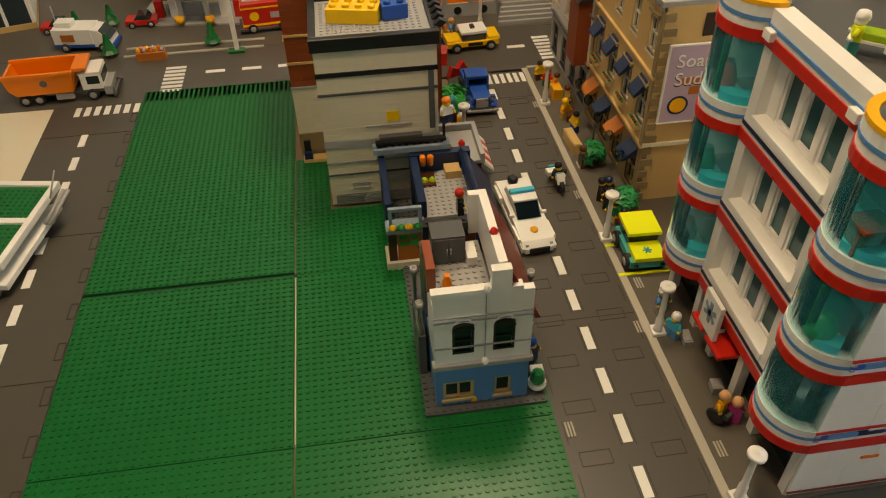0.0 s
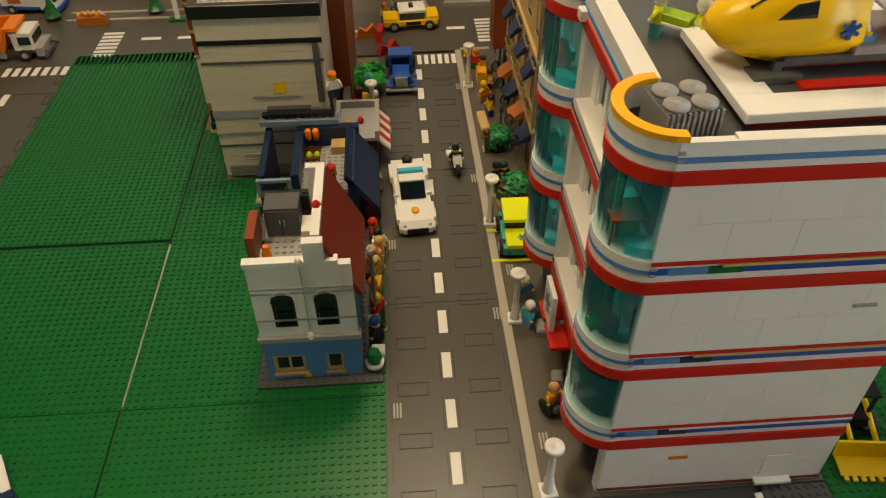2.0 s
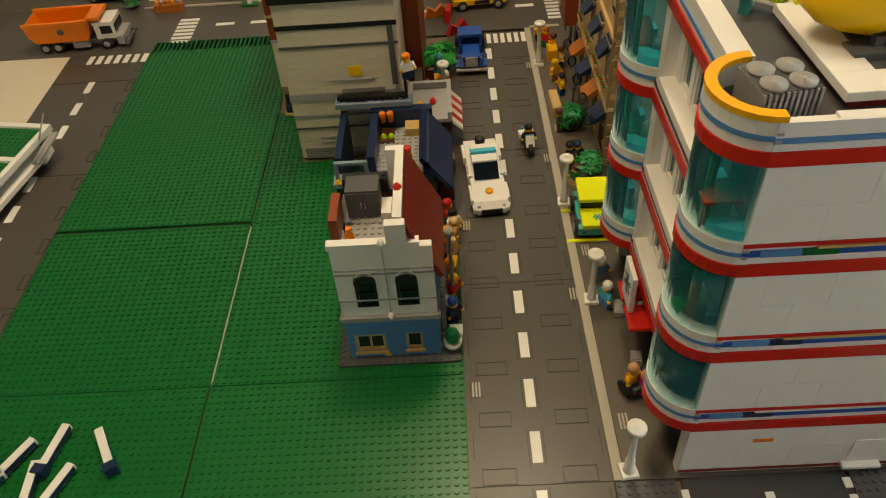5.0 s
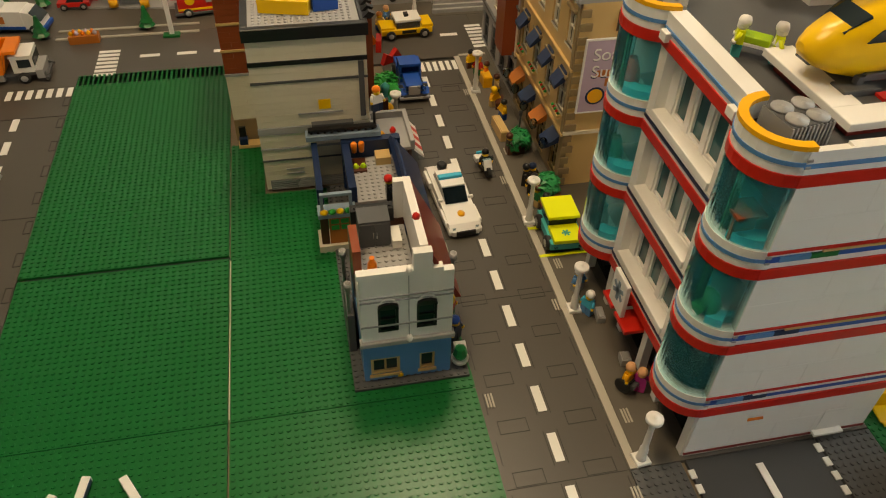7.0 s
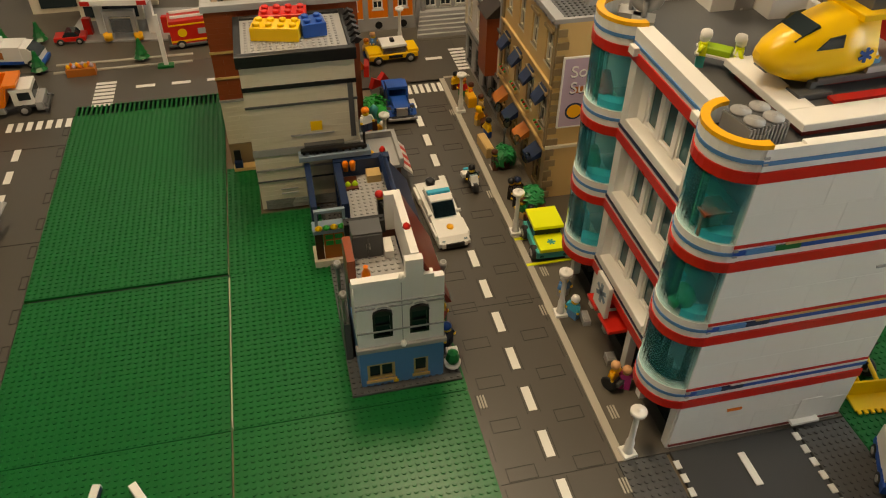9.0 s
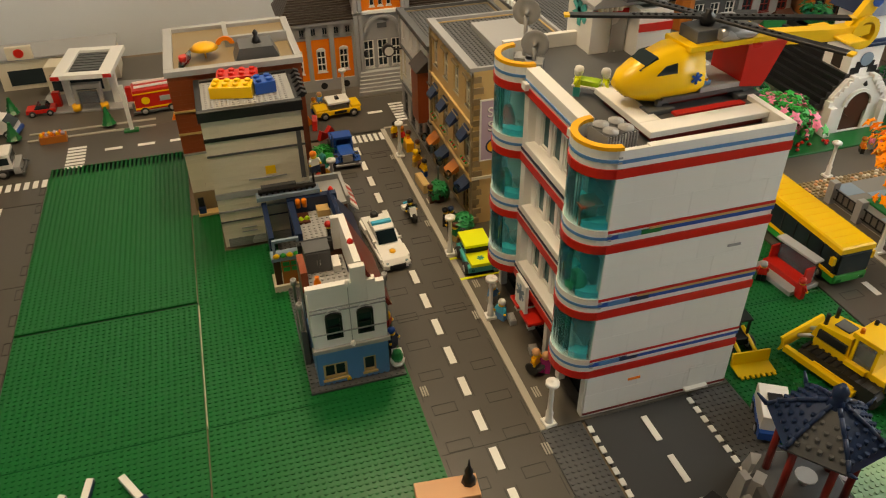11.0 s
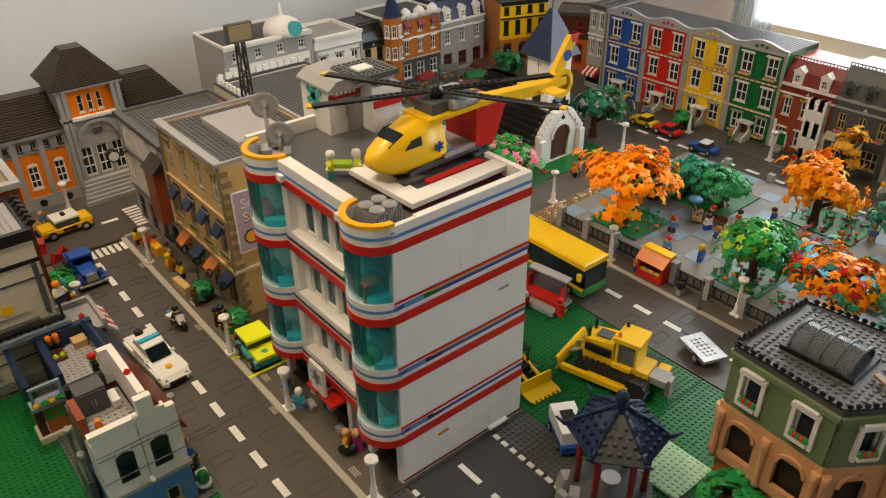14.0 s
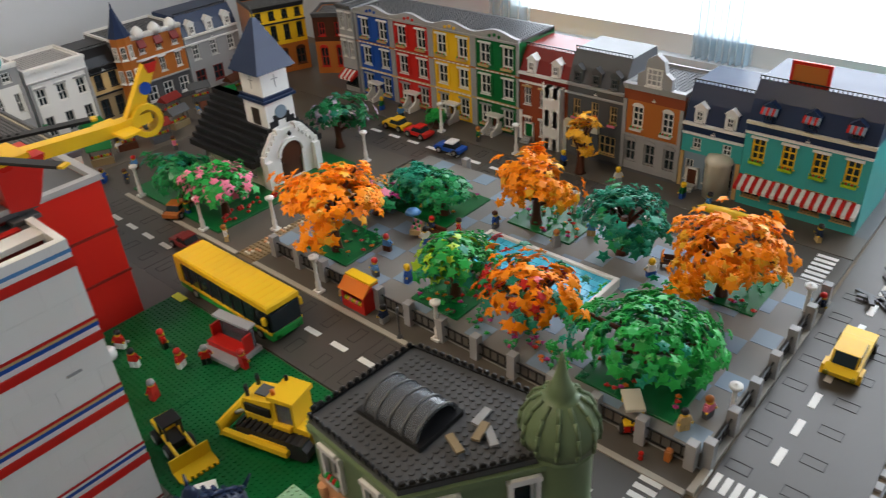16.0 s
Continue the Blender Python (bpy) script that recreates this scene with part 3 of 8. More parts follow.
# two round towers on the street side
TR, TX = .037, .005                        # tower radius, and its centre behind the street front
FA, FB = .0735, .2215
for ty in (.0365, FB + .0365):
    tw = part("tower", arc(Build(), TX, ty, TR - .004, TR, .0705, .0755, 90, 270), WHITE, hosp, "round corner tower of light blue glass")
    for i, z in enumerate(LEVELS):
        rb = Build()
        arc(rb, TX, ty, TR - .003, TR + .0016, z, z + .0105, 90, 270)
        part("red_band", rb, RED, tw)
        wb = Build()
        top = z + .0292 if i < 3 else TOP
        arc(wb, TX, ty, TR - .003, TR + .0006, z + .0107, top, 90, 270)
        part("white_band", wb, WHITE, tw)
        bb = Build()
        arc(bb, TX, ty, TR + .0006, TR + .0012, z + .0180, z + .0216, 90, 262)
        part("blue_band", bb, MBLUE, tw)
        cl = Build()
        for a in (120, 268):
            arc(cl, TX, ty, TR, TR + .0022, z + .0170, z + .0190, a - 6, a, n=2)
            arc(cl, TX, ty, TR, TR + .0022, z + .0228, z + .0250, a - 6, a, n=2)
        part("joint", cl, LGREY, tw)
        if i < 3:
            g = Build()
            arc(g, TX, ty, TR - .002, TR, z + .0292, z + .0925, 92, 268)
            part("glass", g, TGLASS, tw, "transparent light blue curved glass").visible_shadow = False
            ring = Build()
            arc(ring, TX, ty, TR - .017, TR - .0024, z + .0292, z + .0375, 90, 270)
            part("cyan_ring", ring, TCYAN, tw, "cyan transparent ring of plates")
            fl = Build()
            arc(fl, TX, ty, .001, TR - .003, z + .012, z + .0285, 90, 270)
            part("tower_floor", fl, WHITE, tw)
    rim = Build()
    arc(rim, TX, ty, TR - .007, TR + .001, TOP, TOP + .004, 90, 270)
    part("orange_rim", rim, AMBER, tw, "bright light orange curved rim")
    part("tower_roof", arc(Build(), TX, ty, .001, TR - .003, .352, .361, 90, 270), DGREY, tw)
# furniture behind the glass
hf = Build()
hf.box(-.026, -.006, .018, .034, .285, .309).box(-.028, -.002, .012, .036, .309, .3115)
part("table", hf, RUST, hosp, "brown table behind the glass")
hf = Build()
hf.lathe([(.012, .192), (.014, .204), (.010, .213), (.004, .218)], -.016, .028, 10)
part("pot_plant", hf, LEAF, hosp, "green plant behind the glass")
hf = Build().lathe([(.010, .100), (.010, .112), (.006, .120), (.004, .135)], -.016, .03, 10)
part("basin", hf, WHITE, hosp, "white basin behind the glass")
for z, mm in ((.100, LGREY), (.192, LEAF), (.285, RED)):
    hf = Build().lathe([(.010, z), (.011, z + .012), (.005, z + .03)], -.014, FB + .0365, 10)
    part("furniture", hf, mm, hosp)

# street facade between the towers
for i, (z, zt) in enumerate(((.092, .163), (.1845, .2555), (.277, .348))):
    span = (FB - FA)
    wins = [(FA + .024 + (k + .5) * (span - .048) / 3, z + .010, (span - .048) / 3 - .008, .054) for k in range(3)]
    # the wall runs along y: build along x, then turn
    fw = pierced(FA, FB, 0, .008, z, zt, wins)
    part("front_wall", fw.moved(0, Matrix(((0, 1, 0, .004), (1, 0, 0, 0), (0, 0, 1, 0), (0, 0, 0, 1)))), WHITE, hosp)
    for cx, zb, w, h in wins:
        wf = window(hosp, .006, cx, zb, w, h, WHITE, 1, 1, HPANE, sill=False)
        wf.matrix_basis = pose(.006, cx, zb, 0, 0, -90)
    part("sill", Build().cbox(-.010, .006, FA + .014, FB - .014, z + .0005, z + .0095), WHITE, hosp)
    for c in (FA + .007, FB - .007):
        part("pilaster", Build().box(-.007, .006, c - .007, c + .007, z - .004, zt), WHITE, hosp)
for i, z in enumerate(LEVELS):
    part("red_band", Build().box(-.009, .010, FA, FB, z, z + .0105), RED, hosp, "red stripe")
    zt = z + .0215 if i < 3 else TOP
    part("white_band", Build().box(-.0075, .010, FA, FB, z + .0105, zt), WHITE, hosp)
    part("blue_band", Build().box(-.0085, -.0075, FA, FB, z + .0150, z + .0185), DBLUE if i < 3 else MBLUE, hosp)
for c in (FA + .009, FB - .009):
    part("cornice_block", Build().cbox(-.014, -.002, c - .006, c + .006, .356, .3645), WHITE, hosp)
# ground floor: columns, glass wall, door, canopy, sign
for c in (.006, FA, FA + .045, FB - .045, FB, FB + .067):
    part("column", Build().box(-.002, .008, c - .005, c + .005, .0012, .0705), WHITE, hosp)
part("ground_glass", Build().box(.014, .0155, .012, HD - .012, .002, .0705), PANE, hosp, "dark ground floor glass front")
part("door", Build().box(.010, .012, FA + .06, FA + .10, .002, .06), CLEAR, hosp)
part("canopy", Build().cbox(-.026, .006, FA + .050, FA + .082, .054, .0585), RED, hosp, "red canopy over the entrance")
part("canopy", Build().cbox(-.026, .006, FA + .090, FA + .116, .054, .0585), RED, hosp, "red canopy over the entrance")
part("sign", Build().cbox(-.024, -.019, FA + .070, FA + .104, .060, .106), WHITE, hosp, "white sign board with a blue star emblem")
em = Build()
for k in range(3):
    k0 = len(em.v)
    em.box(-.0248, -.0238, -.0026, .0026, -.013, .013)
    em.moved(k0, pose(0, FA + .087, .086, 60 * k, 0, 0))
part("emblem", em, SANDBLUE, hosp, "blue six-armed emblem")

# on the roof
ac = thing("air_conditioner", (.482, -.083, ROOF), 8, "grey ribbed roof fan unit with four round fans", "air conditioner")
part("case", Build().box(-.019, .019, -.016, .016, 0, .024), DGREY, ac)
rb = Build()
for k in range(11):
    rb.box(-.0195 + k * .0037, -.0195 + k * .0037 + .0018, -.0175, .0175, .001, .0235)
part("ribbing", rb, SILVER, ac)
for dx in (-.0095, .0095):
    for dy in (-.0085, .0085):
        part("fan", Build().lathe([(.0085, .024), (.0085, .0265), (.002, .0268), (.002, .0275)], dx, dy, 14), LGREY, ac)
pad = thing("helipad", (.598, -.035, ROOF), 2, "white and red raised helicopter platform on the roof", "helipad")
part("base", Build().box(-.072, .070, -.050, .052, 0, .010), DRED, pad)
part("top", Build().cbox(-.080, .072, -.058, -.034, .010, .017).cbox(-.080, -.052, -.034, .062, .010, .017), WHITE, pad)
part("deck", Build().box(-.052, .072, -.034, .062, .010, .0135), DGREY, pad)
for y in (-.03, .0, .03):
    part("stripe", Build().box(-.03, .06, y, y + .010, .0137, .0165), RED if y else DRED, pad)
er = thing("roof_house", (.575, .125, ROOF), 0, "white stair house on the hospital roof with a grey lid", "roof house")
part("wall", Build().box(0, .008, .03, .100, 0, .072).box(.008, .10, .092, .100, 0, .072).box(.092, .10, .0, .092, 0, .066).box(.008, .06, .030, .036, 0, .066), WHITE, er, "white wall")
part("front_wall", Build().box(.06, .092, 0, .008, 0, .066).box(.052, .060, .0, .036, 0, .066), WHITE, er)
part("door", Build().box(.028, .050, .0275, .030, 0, .050), SILVER, er, "grey sliding door")
part("red_band", Build().box(.052, .1006, -.0015, 0, .036, .047).box(.0, .052, .0285, .030, .052, .060), RED, er, "red stripe")
lid = Build()
lid.prism([(-.004, .066), (-.004, .070), (.010, .080), (.050, .084), (.090, .080), (.104, .070), (.104, .066)], .02, .104, "y")
part("lid", lid, LGREY, er, "grey curved lid")
part("roof_plate", Build().box(.03, .098, .0, .066, .078, .0855).studs(.03, .002, 8, 8, .0855), DGREY, er)
part("roof_tile", Build().cbox(.044, .070, .02, .04, .0865, .0895), WHITE, er)
em = Build()
for k in range(3):
    k0 = len(em.v)
    em.box(-.0018, 0, -.0042, .0042, -.020, .020)
    em.moved(k0, pose(0, .065, .05, 60 * k, 0, 0))
part("emblem", em, TEAL, er, "blue six-armed emblem")
fl = Build()
for k in range(5):
    fl.cyl(.008 + k * .007, .024, .060, .066, .0035, 8)
part("lamp_row", fl, CREAM, er)
for x, y, h, tilt in ((.487, .166, .060, 0), (.492, .145, .024, 0)):
    dish = thing("satellite_dish", (x, y, ROOF), 150, "grey satellite dish on a post", "satellite dish")
    part("post", Build().cyl(0, 0, 0, h, .003, 8).box(-.012, .012, -.012, .012, 0, .006), LGREY, dish)
    d = Build().lathe([(.001, -.0035), (.013, -.0015), (.0185, .0015), (.0180, .0022), (.012, .0002), (.0025, -.0012), (.002, .009), (.0005, .009)], 0, h + .006, 14, 0, "y")
    part("dish", d, LGREY, dish)

# red annexe behind the hospital
ax = thing("red_annexe", (.690, .258, 0), 0, "red toy building wall behind the hospital with a grey rim", "building")
for x0, x1, y0, y1 in ((0, .188, 0, .008), (.180, .188, .008, .16), (0, .008, .008, .16)):
    part("wall", Build().box(x0, x1, y0, y1, .0008, .265), RED, ax, "red wall")
for z in (.09, .175):
    part("ledge", Build().box(-.002, .190, -.003, 0, z, z + .004), DRED, ax)
part("rim", Build().box(-.003, .191, -.003, .010, .265, .275).box(.178, .191, .010, .163, .265, .275), LGREY, ax, "grey roof rim")
part("roof", Build().box(.008, .18, .008, .16, .255, .262), DGREY, ax)


# ---- toy town houses ----
def house(name, at, turn, w, d, storeys, label, roof="flat", parapet=LGREY, side=None, roofmat=DGREY, lights=True, top_extra=None, group="house row"):
    """A terraced house, its front in the local plane y = 0 looking to -y, x from 0 to w. storeys: dicts of h, wall, n, ww, wh, trim, kind."""
    h0 = thing(name, at, turn, label, "house", group)
    z, side = 0.0008, side or storeys[0]["wall"]
    for st in storeys:
        h, n = st["h"], st.get("n", 2)
        ww, wh_, zb = st.get("ww", .018), st.get("wh", h * .55), st.get("zb", h * .22)
        cells = [(w * (k + .5) / n, z + zb, ww, wh_) for k in range(n)]
        part("wall", pierced(0, w, 0, .008, z, z + h, cells), st["wall"], h0)
        for cx, zz, a, c in cells:
            window(h0, cx, .0025, zz, a, c, st.get("trim", WHITE), st.get("cols", 2), st.get("rows", 2), arch=st.get("arch", False))
            if st.get("shut"):
                part("shutter", Build().cbox(cx - a / 2 - .009, cx - a / 2 - .0015, -.002, 0, zz, zz + c), st["shut"], h0)
                part("shutter", Build().cbox(cx + a / 2 + .0015, cx + a / 2 + .009, -.002, 0, zz, zz + c), st["shut"], h0)
            if st.get("lintel"):
                part("lintel", Build().cbox(cx - a / 2 - .003, cx + a / 2 + .003, -.004, 0, zz + c, zz + c + .0048), st["lintel"], h0)
            if st.get("box"):
                fb = Build().box(cx - a / 2, cx + a / 2, -.009, -.0032, zz - .006, zz - .001)
                part("window_box", fb, st["box"], h0)
                lf = Build()
                for q in range(5):
                    lf.lathe([(.0005, zz - .001), (.003, zz + .001), (.0005, zz + .004)], cx - a / 2 + (q + .5) * a / 5, -.006, 5, q % 2)
                part("flower_row", lf, [BRIGHT_GREEN, RED], h0)
        if st.get("band"):
            part("band", Build().cbox(-.0005, w + .0005, -.004, .001, z + h - .0045, z + h), st["band"], h0)
        if st.get("awning"):
            for k in range(int(w / .008)):
                aw = Build().prism([(0, z + h * .62), (0, z + h * .78), (-.026, z + h * .58), (-.026, z + h * .5)], k * .008 + .0003, k * .008 + .0077, "x")
                part("awning_strip", aw, st["awning"][k % 2], h0)
        if st.get("pil"):
            for cx in (.004, w - .004):
                part("pilaster", Build().box(cx - .004, cx + .004, -.003, 0, z, z + h), st["pil"], h0)
        if st.get("door"):
            cx = w * st.get("doorx", .5)
            part("door", Build().cbox(cx - .010, cx + .010, -.003, 0, z, z + .044), st["door"], h0)
            part("door_frame", Build().box(cx - .0135, cx - .010, -.005, 0, z, z + .048).box(cx + .010, cx + .0135, -.005, 0, z, z + .048).box(cx - .0135, cx + .0135, -.005, 0, z + .044, z + .048), st.get("trim", WHITE), h0)
            stp = Build()
            for k in range(3):
                stp.box(cx - .011, cx + .011, -.005 - .007 * (3 - k), -.005, z - .0006 + k * .004, z + (k + 1) * .004)
            part("stair_flight", stp, LGREY, h0)
        z += h
    for x0, x1, y0 in ((0, .008, .008), (w - .008, w, .008), (.008, w - .008, d - .008)):
        part("side_wall" if y0 < .01 else "back_wall", Build().box(x0, x1, y0, d, .0008, z), side, h0)
    part("floor_slab", Build().box(.008, w - .008, .008, d - .008, z * .48, z * .5), DGREY, h0)
    if roof == "flat":
        part("roof", Build().box(.008, w - .008, .008, d - .008, z - .008, z - .002).studs(.010, .010, int((w - .02) / S), int((d - .02) / S), z - .002, n=6), roofmat, h0)
        part("cornice", Build().cbox(-.001, w + .001, -.007, .008, z, z + .007).box(0, w, -.004, 0, z - .006, z), parapet, h0)
        part("parapet", Build().box(0, .006, .008, d, z, z + .006).box(w - .006, w, .008, d, z, z + .006).box(.006, w - .006, d - .006, d, z, z + .006), parapet, h0)
        dn_ = Build()
        for k in range(int(w / .012)):
            dn_.box(.003 + k * .012, .008 + k * .012, -.0055, -.001, z - .0055, z - .0005)
        part("dentil_row", dn_, parapet, h0)
    if roof == "wave":
        pts = [(0, z), (0, z + .008)] + [(w * q / 16, z + .008 + .014 * math.sin(math.pi * q / 16) ** 2) for q in range(1, 16)] + [(w, z + .008), (w, z)]
        part("gable", Build().prism(pts, -.004, .006, "y"), parapet, h0, "curved grey gable")
        dk = Build()
        for k in (-1, 0, 1):
            dk.cyl(w / 2 + k * .014, z + .010 - abs(k) * .003, -.0065, -.004, .004, 10, 0, "y")
        part("rosette_row", dk, st.get("shut") or st["wall"], h0)
        part("roof", Build().box(.0, w, .008, d, z - .006, z + .004).studs(.002, .012, int(w / S), int((d - .02) / S), z + .004, n=6), roofmat, h0)
        part("cornice", Build().cbox(-.001, w + .001, -.006, -.001, z - .005, z), parapet, h0)
    if roof == "mansard":
        rh = st.get("roof_h", .06)
        pts = [(0, z), (.012, z + rh * .55), (.028, z + rh), (d - .02, z + rh), (d, z)]
        part("roof", Build().prism(pts, 0, w, "x"), roofmat, h0, "steep mansard roof")
        for k in range(st.get("dormers", 2)):
            cx = w * (k + .5) / st.get("dormers", 2)
            dm_ = part("dormer", Build().box(cx - .012, cx + .012, .001, .026, z + .002, z + .034), st.get("dm", WHITE), h0)
            window(dm_, cx, -.0035, z + .008, .013, .020, st.get("dm", WHITE), 2, 2)
            part("dormer_roof", Build().prism([(cx - .015, z + .034), (cx, z + .046), (cx + .015, z + .034)], -.002, .028, "y"), st.get("dm", WHITE), dm_)
        part("cornice", Build().cbox(-.001, w + .001, -.006, .004, z - .004, z + .002), parapet, h0)
        rl = Build().box(.0, w, .026, .028, z + rh + .006, z + rh + .008)
        for k in range(int(w / .008) + 1):
            rl.box(min(k * .008, w - .0015), min(k * .008 + .0015, w), .026, .028, z + rh, z + rh + .006)
        part("ridge_railing", rl, BLACK, h0)
    return h0


def st(h, wall, **k):
    return dict(h=h, wall=wall, **k)


RX = 1.823
# the row along the far street, from the north end
def terrace(y, w, wall, lab):
    h = house("terraced_house", (RX, y, 0), -90, w, .14,
                 [st(.078, wall, n=2, ww=.030, wh=.046, zb=.016, shut=wall, band=TAN, pil=LGREY, lintel=LGREY, trim=WHITE, box=TAN, rows=2), st(.078, wall, n=2, ww=.031, wh=.050, zb=.013, shut=wall, band=DORANGE, pil=LGREY, lintel=WHITE, rows=2), st(.080, wall, n=2, ww=.031, wh=.050, zb=.014, shut=wall, pil=LGREY, lintel=WHITE, box=TAN, rows=2)],
                 lab, roof="wave", parapet=LGREY)
    # porch with curved white side rails and steps in the middle
    for s in (-1, 1):
        part("porch_column", Build().lathe([(.004, .0), (.003, .004), (.003, .040), (.0045, .044)], w / 2 + s * .015, -.016, 8), WHITE, h)
        part("stair_rail", Build().prism([(-.044, .0), (-.044, .014), (-.030, .018), (-.016, .030), (-.004, .030), (-.004, 0)], w / 2 + s * .015 - .0025, w / 2 + s * .015 + .0025, "x"), WHITE, h)
    part("porch_roof", Build().cbox(w / 2 - .021, w / 2 + .021, -.022, 0, .044, .049), WHITE, h)
    part("door", Build().cbox(w / 2 - .010, w / 2 + .010, -.003, 0, .012, .044), BROWN, h)
    for k in range(4):
        part("step", Build().box(w / 2 - .012, w / 2 + .012, -.040 + .009 * k, -.003, .0008 + .003 * k, .0038 + .003 * k), LGREY, h)
    for z in (.079, .157):
        bc = Build()
        for k in range(8):
            bc.box(.010 + k * .015, .020 + k * .015, -.0055, -.004, z - .0035, z - .0005)
        part("string_course", bc, WHITE, h)
    return h


house("corner_shop", (RX - .01, .757, 0), -90, .058, .14, [st(.085, LGREY, n=1, ww=.05, wh=.05, awning=(RED, WHITE), trim=BLACK), st(.080, LGREY, n=2, ww=.016, wh=.046, band=WHITE, lintel=WHITE), st(.080, LGREY, n=2, ww=.016, wh=.046, lintel=WHITE)], "light grey narrow corner shop with a red striped awning", parapet=DGREY)
terrace(.698, .136, BLUE, "terraced toy house with blue wall panels and white windows")
terrace(.561, .136, RED, "terraced toy house with red wall panels and white windows")
terrace(.424, .136, YELLOW, "terraced toy house with yellow wall panels and white windows")
terrace(.287, .136, GREEN, "terraced toy house with green wall panels and white windows")
h = house("brownstone_house", (RX, .150, 0), -90, .132, .15, [st(.075, RUST, n=3, ww=.020, wh=.042, door=GREEN, doorx=.22, pil=WHITE, lintel=WHITE), st(.075, RUST, n=3, ww=.020, wh=.044, band=WHITE, lintel=TAN, arch=True), st(.02, DRED, n=1, ww=.004, wh=.004, roof_h=.055, dormers=2)], "red-brown toy town house with a bay window and dark red roof", roof="mansard", roofmat=DRED, parapet=WHITE)
part("bay", pierced(0, .046, 0, .02, .001, .155, [(.012, .03, .012, .03), (.034, .03, .012, .03), (.012, .1, .012, .03), (.034, .1, .012, .03)]).moved(0, pose(.078, -.02, 0)), WHITE, h, "cream bay window")
h = house("pet_shop", (RX, .017, 0), -90, .138, .15, [st(.080, DGREY, n=2, ww=.042, wh=.045, trim=TAN, cols=3), st(.070, DGREY, n=3, ww=.018, wh=.040, box=PINK, band=LGREY, trim=TAN), st(.02, DGREY, n=1, ww=.004, wh=.004, roof_h=.07, dormers=3, dm=DGREY)], "dark grey toy pet shop with a white sign and dormers", roof="mansard", roofmat=DGREY, parapet=LGREY)
sg = part("sign", Build().cbox(.0, .085, -.010, -.001, .066, .086), CREAM, h, "cream shop sign with black letters")
text_on(sg, "sign_letters", "PETS", .017, BLACK, (.042, -.0105, .0695), (90, 0, 0))
h = house("arched_house", (RX, -.122, 0), -90, .136, .15, [st(.085, LGREY, n=3, ww=.026, wh=.050, arch=True, trim=LGREY, band=LGREY, pil=LGREY), st(.078, DORANGE, n=2, ww=.026, wh=.048, arch=True, pil=LGREY, box=WHITE, rows=3), st(.030, RUST, n=1, ww=.004, wh=.004)], "orange brick toy house with grey arches and a curved gable", parapet=LGREY, roofmat=DGREY)
part("gable", Build().prism([(.03, .193), (.03, .225), (.045, .235), (.05, .26), (.068, .272), (.086, .26), (.091, .235), (.106, .225), (.106, .193)], -.006, .008, "y"), LGREY, h, "curved light grey gable")
window(h, .068, -.0085, .205, .034, .038, WHITE, 3, 3)
h = house("bay_house", (RX - .005, -.262, 0), -90, .125, .16, [st(.080, SANDBLUE, n=3, ww=.018, wh=.046, door=BROWN, doorx=.25, trim=WHITE, pil=TAN), st(.045, TEAL, n=2, ww=.018, wh=.024, trim=WHITE, band=WHITE), st(.02, DBLUE, n=1, ww=.004, wh=.004, roof_h=.075, dormers=2)], "cream and teal toy house with a dark blue mansard roof", roof="mansard", roofmat=DBLUE, parapet=WHITE)
part("bay", Build().lathe([(.026, .001), (.026, .075), (.029, .080), (.024, .090), (.002, .094)], .085, -.006, 10), CREAM, h, "round cream bay")
h = house("cafe_house", (RX - .012, -.390, 0), -90, .225, .18, [st(.085, TEAL, n=4, ww=.036, wh=.05, awning=(RED, WHITE), trim=TAN), st(.075, TEAL, n=4, ww=.026, wh=.046, box=LIME, band=WHITE, trim=YELLOW, lintel=WHITE, rows=3), st(.02, DBLUE, n=1, ww=.004, wh=.004, roof_h=.075, dormers=3, dm=DBLUE)], "turquoise toy cafe house with a red striped awning", roof="mansard", roofmat=DBLUE, parapet=CREAM)
for cx in (.0375, .1125, .1875):
    for q in range(6):
        part("dormer_awning", Build().prism([(0, .216), (-.010, .205), (-.010, .202), (0, .211)], cx - .015 + q * .005, cx - .0104 + q * .005, "x"), (RED, SANDBLUE)[q % 2], h)
bb = part("roof_billboard", Build().box(.05, .12, .03, .036, .20, .30), RED, h, "red billboard on the roof")
part("billboard_print", Build().box(.056, .114, .0285, .0298, .262, .294), DORANGE, bb)

# houses behind, along the north side
h = house("cinema_house", (1.345, 1.12, 0), 0, .20, .16, [st(.08, DGREY, n=4, ww=.03, wh=.045, band=LGREY), st(.065, DORANGE, n=4, ww=.018, wh=.042, lintel=WHITE, band=WHITE), st(.062, DORANGE, n=4, ww=.018, wh=.042, lintel=DRED, band=WHITE)], "orange brick toy corner house with a pointed blue tower", parapet=WHITE, group="far houses")
for sx in range(4):
    part("window_awning", Build().prism([(0, .198), (-.012, .180), (-.012, .176), (0, .180)], .014 + sx * .05, .036 + sx * .05, "x"), DRED, h)
    part("roof_ornament", Build().lathe([(.016, .207), (.016, .222), (.010, .230), (.002, .236)], .025 + sx * .05, .004, 10), WHITE, h)
part("corner_tower", Build().lathe([(.028, .001), (.028, .222), (.030, .224)], .02, -.004, 8, smooth=False), DORANGE, h)
part("tower_spire", Build().lathe([(.031, .224), (.022, .245), (.013, .268), (.003, .300), (.0008, .315)], .02, -.004, 8, smooth=False), DBLUE, h, "dark blue pointed spire")
